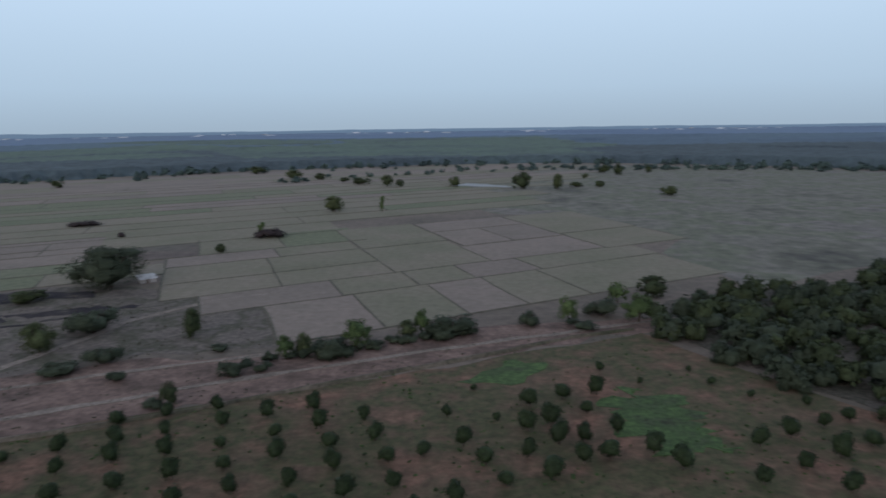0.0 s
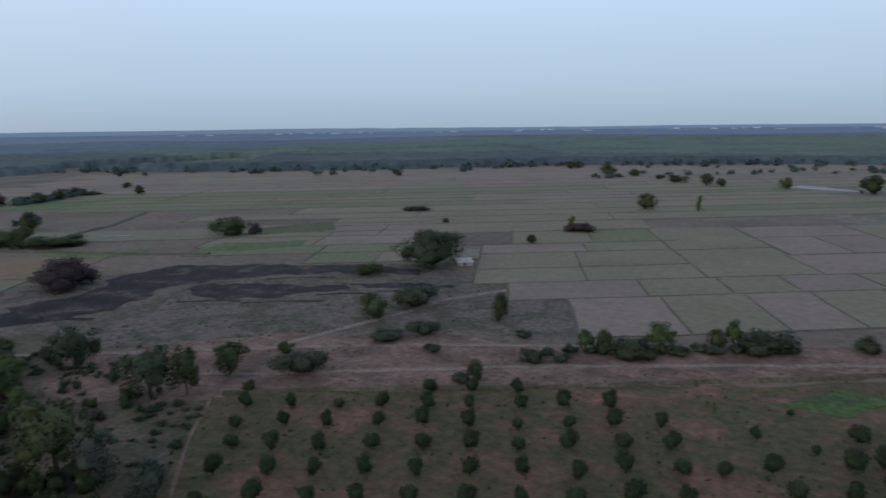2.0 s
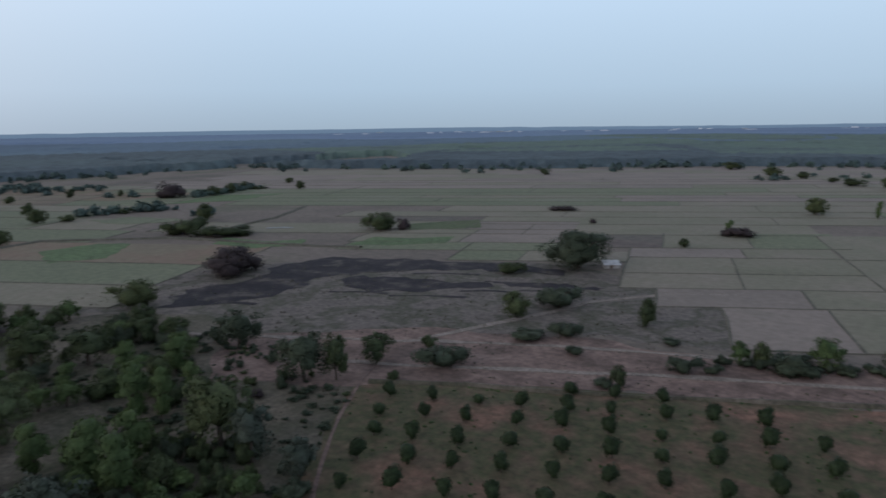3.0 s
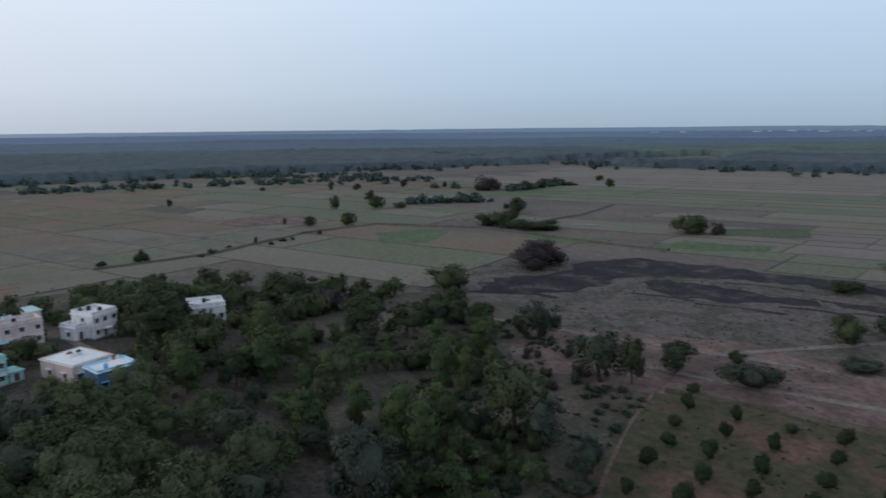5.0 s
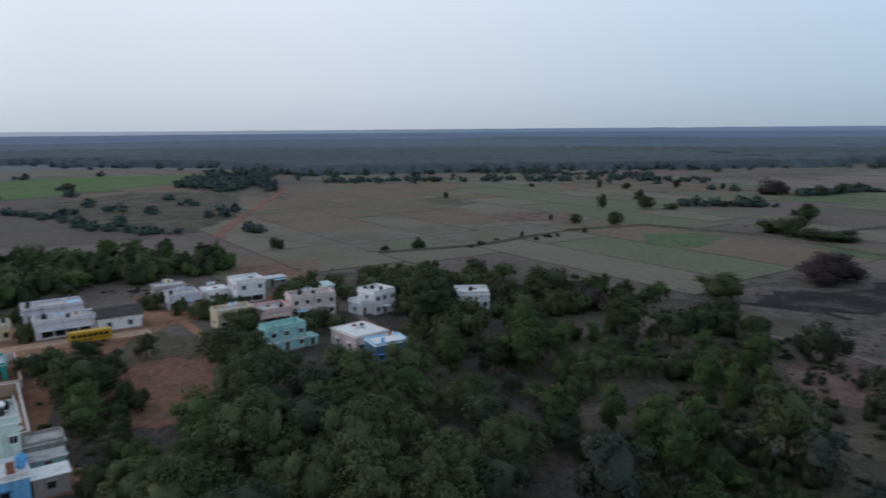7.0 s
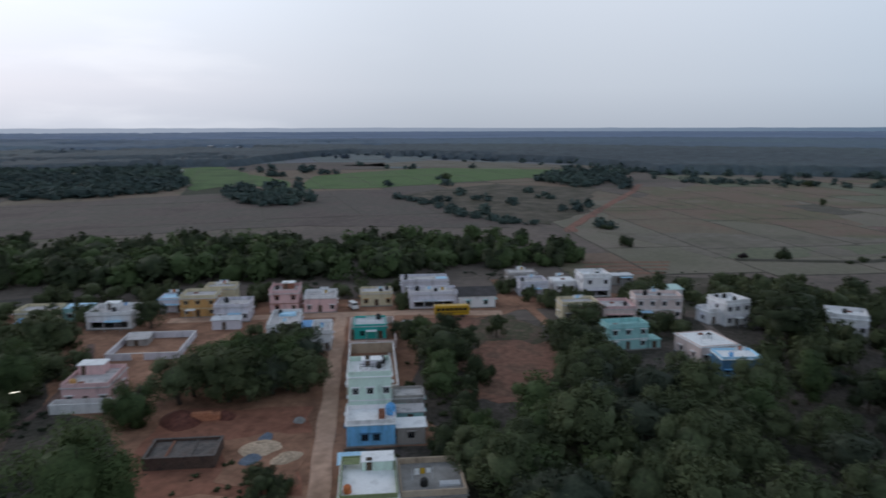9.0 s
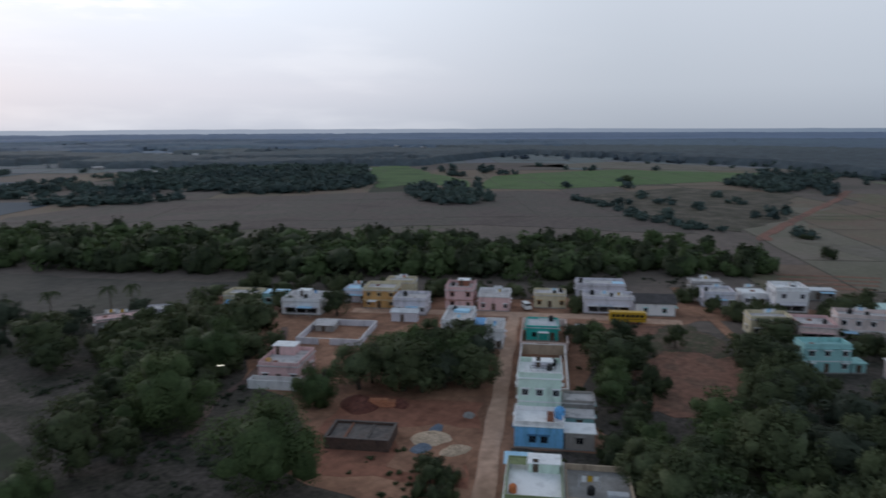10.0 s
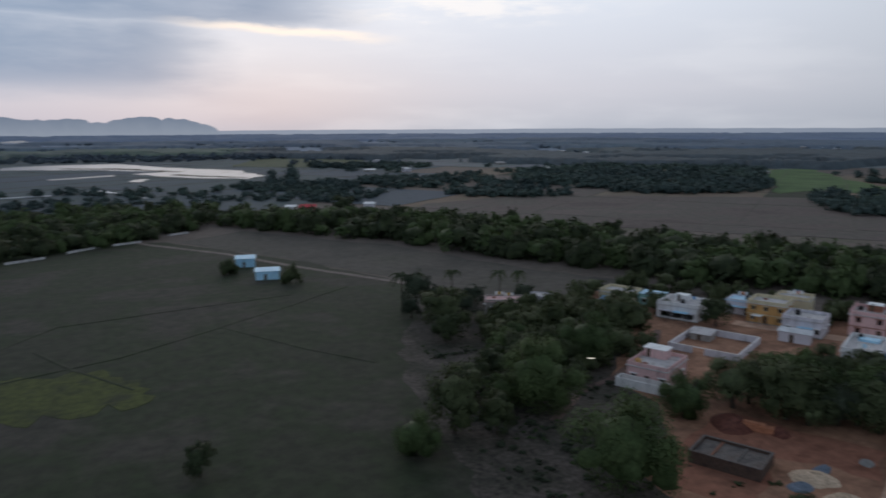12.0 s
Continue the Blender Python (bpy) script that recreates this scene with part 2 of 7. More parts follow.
RED_SOIL = material("red_soil", [(0.179, 0.075, 0.049), (0.296, 0.130, 0.086), (0.224, 0.103, 0.068)], big=0.1, small=0.6, grain=0.2)
RED_TRACK = material("red_track", [(0.148, 0.084, 0.066), (0.236, 0.114, 0.084), (0.197, 0.101, 0.077)], big=0.08, small=0.6)
DARK_RED = material("dark_red_soil", [(0.11, 0.04, 0.03), (0.15, 0.06, 0.045)], big=0.3, small=1.5)
YARD = material("village_yard", [(0.175, 0.092, 0.060), (0.287, 0.151, 0.098), (0.375, 0.207, 0.136)], big=0.12, small=0.7, grain=0.2)
BURNT = material("burnt_grass", [(0.012, 0.010, 0.014), (0.018, 0.014, 0.019), (0.034, 0.027, 0.030), (0.085, 0.070, 0.062)], big=0.12, small=0.7, spread=(0.36, 0.66), stretch=(1, 1, 1))
SAND = material("sand", [(0.46, 0.34, 0.24), (0.60, 0.45, 0.33)], big=0.5, small=3)
GRAVEL = material("blue_gravel", [(0.13, 0.16, 0.21), (0.19, 0.22, 0.27)], big=0.8, small=5)
# Woods: distance haze painted into the canopy colours, bluer and paler farther out.
CANOPY = material("haze_tinted_canopy", [(0.044, 0.060, 0.073), (0.058, 0.077, 0.090), (0.066, 0.091, 0.095)], big=0.0016, small=0.06, bump=0.0, grain=0.30, spread=(0.36, 0.66))
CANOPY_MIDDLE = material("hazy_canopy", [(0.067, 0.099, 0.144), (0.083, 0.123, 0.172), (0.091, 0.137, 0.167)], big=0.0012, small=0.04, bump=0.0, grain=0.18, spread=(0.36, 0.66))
CANOPY_BLUE = material("haze_blue_canopy", [(0.099, 0.144, 0.229), (0.122, 0.174, 0.269), (0.133, 0.186, 0.262)], big=0.001, small=0.03, bump=0.0, grain=0.10, spread=(0.36, 0.66))
FALLOW = material("fallow_grass", [(0.121, 0.114, 0.080), (0.150, 0.132, 0.103), (0.168, 0.146, 0.120), (0.126, 0.122, 0.081)], big=0.04, small=0.2, per_object=0.25, grain=0.18, bump=0.1)
# Leaves of the distant groves: haze painted in, paler and bluer.
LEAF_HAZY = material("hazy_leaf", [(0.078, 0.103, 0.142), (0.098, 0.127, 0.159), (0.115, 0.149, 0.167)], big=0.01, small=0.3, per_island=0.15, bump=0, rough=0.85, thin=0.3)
# Lighter green of young trees, with a little distance haze tinted in.
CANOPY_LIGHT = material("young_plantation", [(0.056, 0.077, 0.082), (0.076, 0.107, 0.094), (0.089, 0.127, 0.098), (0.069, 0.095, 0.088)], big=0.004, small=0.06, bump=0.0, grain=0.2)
# Leaves of the far groves, with a lighter haze tint painted in.
LEAF_FAR = material("haze_tinted_leaf", [(0.059, 0.087, 0.087), (0.077, 0.110, 0.101), (0.096, 0.136, 0.111)], big=0.01, small=0.3, per_island=0.15, bump=0, rough=0.85, thin=0.3)
# Distant soil and pasture, both with a blue haze tint in their colours.
HAZY_FARM = material("haze_tinted_farm_soil", [(0.109, 0.123, 0.145), (0.151, 0.161, 0.183), (0.120, 0.149, 0.148), (0.175, 0.178, 0.195)], big=0.02, small=0.3, per_object=0.6, grain=0.15, bump=0.1)
HAZY_PASTURE = material("haze_tinted_pasture", [(0.053, 0.072, 0.091), (0.081, 0.099, 0.123), (0.069, 0.094, 0.097), (0.096, 0.110, 0.131)], big=0.02, small=0.3, per_object=0.6, grain=0.15, bump=0.1)
DULL_STRIP = material("dull_strip", [(0.071, 0.065, 0.056), (0.097, 0.085, 0.073), (0.083, 0.077, 0.062)], big=0.03, small=0.3, grain=0.2)
LEAF_DARK = material("dark_leaf", [(0.029, 0.039, 0.021), (0.059, 0.076, 0.034), (0.100, 0.115, 0.050)], big=0.4, small=2, per_island=0.16, per_object=0.55, bump=0, rough=0.75, thin=0.3)
LEAF_FRESH = material("fresh_leaf", [(0.048, 0.075, 0.029), (0.078, 0.113, 0.042), (0.118, 0.156, 0.060)], big=0.4, small=2, per_island=0.16, per_object=0.55, bump=0, rough=0.75, thin=0.3)
LEAF_GREY = material("grey_green_leaf", [(0.033, 0.047, 0.030), (0.054, 0.068, 0.043), (0.080, 0.096, 0.060)], big=0.4, small=2, per_island=0.16, per_object=0.5, bump=0, rough=0.75, thin=0.3)
LEAF_PALE = material("pale_grey_leaf", [(0.036, 0.048, 0.035), (0.063, 0.078, 0.058), (0.108, 0.124, 0.101)], big=0.5, small=2.5, per_island=0.6, per_object=0.3, bump=0, rough=0.6, thin=0.3)
LEAF_DRY = material("dry_twig", [(0.031, 0.024, 0.026), (0.046, 0.034, 0.036), (0.061, 0.046, 0.047)], big=0.4, small=2, per_island=0.5, per_object=0.3, bump=0, rough=0.9)
LEAF_SAPLING = material("orchard_leaf", [(0.022, 0.033, 0.014), (0.029, 0.045, 0.018), (0.041, 0.060, 0.024)], big=0.4, small=2, per_island=0.25, per_object=0.35, bump=0, rough=0.7, thin=0.3)
LEAF_FEATHER = material("feathery_leaf", [(0.064, 0.083, 0.042), (0.097, 0.118, 0.057), (0.133, 0.160, 0.075)], big=0.3, small=2, per_island=0.16, per_object=0.5, bump=0, rough=0.8, thin=0.3)
DRY_GRASS = material("dry_grass", [(0.062, 0.062, 0.040), (0.095, 0.084, 0.062), (0.13, 0.11, 0.085)], big=0.05, small=1, per_island=0.6, bump=0)
BARK = material("bark", [(0.06, 0.045, 0.035), (0.10, 0.08, 0.065)], big=1.5, small=6)
SLAB = material("raw_concrete", [(0.10, 0.088, 0.085), (0.16, 0.14, 0.13), (0.13, 0.10, 0.09)], big=0.5, small=2.5, grain=0.25)
CONCRETE = material("concrete", [(0.22, 0.21, 0.20), (0.32, 0.31, 0.30)], big=0.4, small=3, grain=0.15)
WHITE_ROOF = plaster("white_roof_wash", (0.88, 0.88, 0.88), 0.78)
GREY_ROOF = plaster("weathered_roof", (0.56, 0.53, 0.53), 0.42)
OLD_BRICK = material("old_brick", [(0.06, 0.04, 0.035), (0.11, 0.07, 0.055), (0.085, 0.06, 0.05)], big=0.6, small=4)
BRICK = material("brick", [(0.24, 0.10, 0.065), (0.32, 0.15, 0.10)], big=0.6, small=4)
GLASS = material("dark_glass", [(0.012, 0.014, 0.018), (0.02, 0.022, 0.028)], big=1, small=3, rough=0.15, bump=0)
WOOD = material("door_wood", [(0.07, 0.045, 0.03), (0.12, 0.08, 0.055)], big=1, small=5, rough=0.6)
BLUE_TARP = material("blue_tarp", [(0.10, 0.32, 0.62), (0.16, 0.42, 0.75)], big=0.7, small=3, rough=0.5)
BLUE_SHEET = material("light_blue_sheet", [(0.36, 0.62, 0.82), (0.48, 0.74, 0.90)], big=0.7, small=3, rough=0.5, grain=0.1)
TIN = material("tin_sheet", [(0.45, 0.47, 0.50), (0.62, 0.64, 0.67)], big=0.5, small=3, rough=0.45, grain=0.1)
DARK_TILE = material("dark_tile", [(0.06, 0.055, 0.055), (0.09, 0.08, 0.08)], big=0.6, small=3)
YELLOW = material("bus_yellow", [(0.484, 0.281, 0.016), (0.546, 0.328, 0.024)], big=0.6, small=3, rough=0.4, bump=0, grain=0.06)
WHITE_PAINT = material("white_paint", [(0.72, 0.72, 0.72), (0.80, 0.80, 0.80)], big=0.6, small=3, rough=0.4, bump=0, grain=0.05)
RUBBER = material("rubber", [(0.02, 0.02, 0.02), (0.03, 0.03, 0.03)], big=2, small=8)
TANK_BLACK = material("black_plastic", [(0.015, 0.015, 0.015), (0.025, 0.025, 0.025)], big=1, small=4, rough=0.5)
RED_SHEET = material("red_sheet", [(0.40, 0.018, 0.035), (0.50, 0.03, 0.05)], big=0.6, small=3, rough=0.85, grain=0.1)
ORANGE = material("rust_orange", [(0.45, 0.13, 0.05), (0.55, 0.18, 0.07)], big=1, small=4)
WATER = material("still_water", [(0.10, 0.098, 0.108), (0.14, 0.135, 0.145), (0.09, 0.088, 0.092)], big=0.03, small=0.15, rough=0.42, bump=0, grain=0.15)


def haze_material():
    """Blue glow that stands in for distance haze, paler toward the sunset."""
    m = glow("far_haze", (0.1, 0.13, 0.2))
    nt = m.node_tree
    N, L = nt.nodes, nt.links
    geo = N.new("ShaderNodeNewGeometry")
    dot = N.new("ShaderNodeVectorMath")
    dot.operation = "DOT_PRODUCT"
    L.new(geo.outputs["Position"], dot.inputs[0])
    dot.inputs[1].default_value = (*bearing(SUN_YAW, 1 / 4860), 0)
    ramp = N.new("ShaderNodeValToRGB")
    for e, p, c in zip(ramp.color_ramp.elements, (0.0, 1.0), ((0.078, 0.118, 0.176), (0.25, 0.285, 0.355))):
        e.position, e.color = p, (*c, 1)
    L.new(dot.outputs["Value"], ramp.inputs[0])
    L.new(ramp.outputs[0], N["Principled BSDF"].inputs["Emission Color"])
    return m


HAZE = haze_material()


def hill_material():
    """Glowing far hills, haze painted paler toward their feet, with faint folds."""
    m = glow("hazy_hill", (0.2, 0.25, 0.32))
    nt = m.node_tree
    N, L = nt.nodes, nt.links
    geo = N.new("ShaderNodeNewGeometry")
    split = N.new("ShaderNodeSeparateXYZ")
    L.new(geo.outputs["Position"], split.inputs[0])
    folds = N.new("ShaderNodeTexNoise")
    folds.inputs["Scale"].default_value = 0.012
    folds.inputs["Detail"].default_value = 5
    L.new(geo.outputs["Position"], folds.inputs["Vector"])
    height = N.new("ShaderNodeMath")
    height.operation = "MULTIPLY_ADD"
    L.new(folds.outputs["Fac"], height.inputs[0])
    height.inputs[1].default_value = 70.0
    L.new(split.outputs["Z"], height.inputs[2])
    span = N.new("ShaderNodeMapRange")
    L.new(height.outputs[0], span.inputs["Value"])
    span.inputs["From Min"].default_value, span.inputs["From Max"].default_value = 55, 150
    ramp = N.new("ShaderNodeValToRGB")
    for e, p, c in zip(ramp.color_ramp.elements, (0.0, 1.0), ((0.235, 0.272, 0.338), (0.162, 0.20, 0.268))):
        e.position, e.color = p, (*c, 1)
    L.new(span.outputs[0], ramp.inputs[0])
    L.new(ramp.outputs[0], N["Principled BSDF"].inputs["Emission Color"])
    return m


HILL = hill_material()


# ---------- helpers for building ----------
def mesh_of(name, bm, mat):
    me = bpy.data.meshes.new(name)
    bm.to_mesh(me)
    bm.free()
    for m in (mat if isinstance(mat, (list, tuple)) else [mat]):
        me.materials.append(m)
    return me


def part(name, bm, mat, parent, label=""):
    ob = new(name, mesh_of(name, bm, mat))
    ob.parent = parent
    return tagged(ob, label)


def box(bm, x0, x1, y0, y1, z0, z1):
    v = [bm.verts.new((x, y, z)) for z in (z0, z1) for y in (y0, y1) for x in (x0, x1)]
    for f in ((0, 2, 3, 1), (4, 5, 7, 6), (0, 1, 5, 4), (2, 6, 7, 3), (0, 4, 6, 2), (1, 3, 7, 5)):
        bm.faces.new([v[i] for i in f])
    return bm


def tube(bm, a, b, ra, rb, n=6):
    """A tapered stem from a to b."""
    a, b = Vector(a), Vector(b)
    q = (b - a).to_track_quat("Z", "Y").to_matrix()
    rings = []
    for p, r in ((a, ra), (b, rb)):
        rings.append([bm.verts.new(p + q @ Vector((r * math.cos(6.2832 * i / n), r * math.sin(6.2832 * i / n), 0))) for i in range(n)])
    for i in range(n):
        bm.faces.new((rings[0][i], rings[0][(i + 1) % n], rings[1][(i + 1) % n], rings[1][i]))
    bm.faces.new(rings[1])


def numpy_mesh(name, verts, quads, mat, normals=None):
    """A mesh of faces, all with the same number of corners, from arrays."""
    verts, quads = np.asarray(verts, np.float32).reshape(-1, 3), np.asarray(quads, np.int32)
    me = bpy.data.meshes.new(name)
    me.vertices.add(len(verts))
    me.vertices.foreach_set("co", verts.ravel())
    me.loops.add(quads.size)
    me.loops.foreach_set("vertex_index", quads.ravel())
    me.polygons.add(len(quads))
    me.polygons.foreach_set("loop_start", np.arange(0, quads.size, quads.shape[1], dtype=np.int32))
    me.update(calc_edges=True)
    me.materials.append(mat)
    if normals is not None:
        me.polygons.foreach_set("use_smooth", np.ones(len(quads), bool))
        me.normals_split_custom_set_from_vertices(np.asarray(normals, np.float32).tolist())
    return me


def ragged(points, step, rough, seed):
    """The outline with its sides broken up and pushed in and out."""
    out = []
    for i, a in enumerate(points):
        a, b = Vector(a), Vector(points[(i + 1) % len(points)])
        n = max(1, int((b - a).length / step))
        side = (b - a).normalized()
        side = Vector((-side.y, side.x))
        for k in range(n):
            p = a.lerp(b, k / n)
            p = p + side * rough * noise.noise((p.x * 0.6 / step + seed, p.y * 0.6 / step, seed * 3.7)) * 2
            out.append(p)
    return out


def patch(name, points, z, mat, label, category="ground", step=6.0, rough=1.5, seed=1, depth=0.3):
    """A slab of ground of its own kind whose top lies z above the plain, with an uneven edge."""
    bm = bmesh.new()
    ring = ragged(points, step, rough, seed)
    top = [bm.verts.new((p.x, p.y, z)) for p in ring]
    low = [bm.verts.new((p.x, p.y, z - depth)) for p in ring]
    f = bm.faces.new(top)
    if f.normal.z < 0 or sum(a.x * b.y - b.x * a.y for a, b in zip(ring, ring[1:] + ring[:1])) < 0:
        f.normal_flip()
    n = len(ring)
    for i in range(n):
        bm.faces.new((top[i], low[i], low[(i + 1) % n], top[(i + 1) % n]))
    bmesh.ops.recalc_face_normals(bm, faces=bm.faces)
    bmesh.ops.triangulate(bm, faces=[f])
    return tagged(new(name, mesh_of(name, bm, mat)), label, category, kind="structure")


def strip(name, points, width, z, mat, label, category="road", rough=0.3, seed=2):
    """A road or track along a line."""
    pts = [Vector(p) for p in points]
    fine = []
    for a, b in zip(pts, pts[1:]):
        n = max(1, int((b - a).length / 4))
        fine += [a.lerp(b, k / n) for k in range(n)]
    fine.append(pts[-1])
    bm = bmesh.new()
    rows = []
    for i, p in enumerate(fine):
        t = (fine[min(i + 1, len(fine) - 1)] - fine[max(i - 1, 0)]).normalized()
        s = Vector((-t.y, t.x))
        w1 = width / 2 + rough * noise.noise((i * 0.37, seed, 0))
        w2 = width / 2 + rough * noise.noise((i * 0.37, seed, 9))
        rows.append([bm.verts.new((*(p + s * w1), z)), bm.verts.new((*(p - s * w2), z)), bm.verts.new((*(p - s * w2), z - 0.3)), bm.verts.new((*(p + s * w1), z - 0.3))])
    for r, q in zip(rows, rows[1:]):
        for k in range(4):
            bm.faces.new((r[k], r[(k + 1) % 4], q[(k + 1) % 4], q[k]))
    bmesh.ops.recalc_face_normals(bm, faces=bm.faces)
    return tagged(new(name, mesh_of(name, bm, mat)), label, category, kind="structure")


# ---------- ground, horizon ----------
def build_ground():
    radii = [0, 20, 45, 80, 130, 200, 300, 450, 700, 1100, 1800, 3000, 4900]
    bm = bmesh.new()
    seg = 96
    rings = [[bm.verts.new((0, 0, 0))]]
    for r in radii[1:]:
        rings.append([bm.verts.new((r * math.cos(6.283185 * i / seg), r * math.sin(6.283185 * i / seg), 0)) for i in range(seg)])
    for i in range(seg):
        bm.faces.new((rings[0][0], rings[1][i], rings[1][(i + 1) % seg]))
        for a, b in zip(rings[1:], rings[2:]):
            bm.faces.new((a[i], b[i], b[(i + 1) % seg], a[(i + 1) % seg]))
    tagged(new("ground", mesh_of("ground", bm, EARTH)), "dry grey-brown farmland earth reaching the horizon", "ground", kind="structure")


build_ground()


def build_backdrop():
    """A glowing rim for the haze of the plain, and the hills beside the sunset."""
    n = 720
    v, q = [], []
    for i in range(n):
        x, y = bearing(360 * i / n, 4860)
        top = float(np.interp(360 * i / n, [0, 20, 38, 60, 85, 100, 115, 125, 140, 155, 172, 200, 330, 360], [26, 28, 35, 33, 30, 30, 33, 34, 36, 35, 32, 26, 24, 26])) + 3 * noise.noise((i * 0.05, 0, 0)) + 3 * noise.noise((i * 0.3, 5, 0))
        v += [(x, y, -3), (x, y, top)]
        j = (i + 1) % n
        q.append((2 * i, 2 * i + 1, 2 * j + 1, 2 * j))
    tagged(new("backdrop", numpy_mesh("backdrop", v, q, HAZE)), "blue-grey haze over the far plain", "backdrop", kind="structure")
    v, q = [], []
    m = 120
    for i in range(m):
        k = i / (m - 1)
        x, y = bearing(172.5 + 30 * k, 4800)
        rise = min(1, (k / 0.07) ** 0.6, (1 - k) / 0.1)
        h = 26 + rise * (78 + 40 * noise.noise((k * 9, 2, 0)) + 20 * noise.noise((k * 40, 3, 0)) + 8 * noise.noise((k * 130, 5, 0)))
        v += [(x, y, -3), (x, y, h)]
        if i:
            q.append((2 * i - 2, 2 * i - 1, 2 * i + 1, 2 * i))
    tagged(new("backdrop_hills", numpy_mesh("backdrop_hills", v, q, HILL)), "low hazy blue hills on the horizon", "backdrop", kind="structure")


build_backdrop()


def build_far_plain():
    """The open land between the last fields and the horizon, haze painted into its colour."""
    bm = bmesh.new()
    inner, outer = [], []
    for i in range(70):
        yaw = 99 + 1.6 * i
        inner.append(bm.verts.new((*bearing(yaw, 1470 + 60 * noise.noise((i * 0.3, 8, 0))), 0.06)))
        outer.append(bm.verts.new((*bearing(yaw, 4850), 0.06)))
    for i in range(69):
        bm.faces.new((inner[i], outer[i], outer[i + 1], inner[i + 1]))
    for f in bm.faces:
        f.normal_update()
        if f.normal.z < 0:
            f.normal_flip()
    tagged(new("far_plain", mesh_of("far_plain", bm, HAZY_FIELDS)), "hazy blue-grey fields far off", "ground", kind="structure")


build_far_plain()

# distance to the edge of the far woods, by bearing
EDGE_YAW = [-80, -32, -14, -5, 14, 32, 39, 46, 52, 63, 83, 94, 100, 112, 118, 126, 140, 156, 175, 300]
EDGE_FAR = [700, 800, 880, 890, 840, 790, 815, 850, 925, 830, 745, 730, 900, 1050, 1250, 900, 850, 1000, 1250, 1200]


def edge_at(yaw):
    return float(np.interp(yaw, EDGE_YAW, EDGE_FAR))


def build_far_woods():
    """The roof of the woods that cover the plain to the horizon."""
    yaws = np.arange(-50, 205, 0.17)
    cols, rows = len(yaws), 64
    z = np.zeros((cols, rows))
    xs, ys = np.zeros((cols, rows)), np.zeros((cols, rows))
    for i, yaw in enumerate(yaws):
        near = edge_at(yaw) + 25 * noise.noise((yaw * 0.35, 1, 0)) + 10 * noise.noise((yaw * 1.7, 2, 0))
        far = 4830
        open_land = float(np.interp(yaw, [-50, 100, 116, 128, 200], [0, 0, 0.30, 0.42, 0.55]))
        for j in range(rows):
            d = near * (far / near) ** (j / (rows - 1))
            x, y = bearing(yaw, d)
            h = 8.0 + 1.6 * noise.noise((x * 0.045, y * 0.045, 0)) + 1.5 * noise.noise((x * 0.13, y * 0.13, 4))
            h += 1.6 * noise.noise((x * 0.003, y * 0.003, 7))
            gap = noise.noise((x * 0.0045, y * 0.0045, 11)) + 0.5 * noise.noise((x * 0.012, y * 0.012, 12))
            if gap * 0.5 + 0.5 < open_land or (open_land == 0 and gap < -0.62) or (39.5 + 0.006 * (d - 1000) < yaw < 53 and float(np.interp(yaw, [40, 46, 52], [945, 915, 928])) < d < float(np.interp(yaw, [40, 46, 52], [1221, 1100, 1016]))):
                h = -1.5
            xs[i, j], ys[i, j], z[i, j] = x, y, (-1.5 if j == 0 else h)
    v = np.stack([xs, ys, z], 2).reshape(-1, 3)
    i, j = np.meshgrid(np.arange(cols - 1), np.arange(rows - 1), indexing="ij")
    a = (i * rows + j).ravel()
    q = np.stack([a, a + rows, a + rows + 1, a + 1], 1)
    zz = v[:, 2]
    q = q[(zz[q] > -1).any(1)]
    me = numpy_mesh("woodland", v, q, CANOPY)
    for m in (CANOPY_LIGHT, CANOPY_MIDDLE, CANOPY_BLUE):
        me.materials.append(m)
    # farther faces take the canopies with more haze painted in
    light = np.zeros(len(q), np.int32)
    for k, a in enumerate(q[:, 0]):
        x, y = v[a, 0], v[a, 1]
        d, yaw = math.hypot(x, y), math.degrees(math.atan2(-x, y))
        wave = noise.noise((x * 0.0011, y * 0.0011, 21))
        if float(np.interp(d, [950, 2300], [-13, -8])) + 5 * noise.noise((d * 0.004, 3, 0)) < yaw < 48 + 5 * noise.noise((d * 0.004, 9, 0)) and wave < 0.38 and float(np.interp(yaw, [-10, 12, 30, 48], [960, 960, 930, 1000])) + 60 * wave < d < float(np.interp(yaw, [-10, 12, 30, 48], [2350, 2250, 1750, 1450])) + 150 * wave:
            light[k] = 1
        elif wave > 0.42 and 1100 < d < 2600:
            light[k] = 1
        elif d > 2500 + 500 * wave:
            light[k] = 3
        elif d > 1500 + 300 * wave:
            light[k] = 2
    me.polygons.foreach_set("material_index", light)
    tagged(new("woodland", me), "dark green woods covering the plain, haze-tinted toward the horizon", "woods", kind="stuff")


build_far_woods()


# ---------- fields ----------
def inside(p, poly):
    x, y = p[0], p[1]
    hit = False
    for (x0, y0), (x1, y1) in zip(poly, poly[1:] + poly[:1]):
        if (y0 > y) != (y1 > y) and x < (x1 - x0) * (y - y0) / (y1 - y0) + x0:
            hit = not hit
    return hit


def yaw_of(x, y):
    return math.degrees(math.atan2(-x, y))


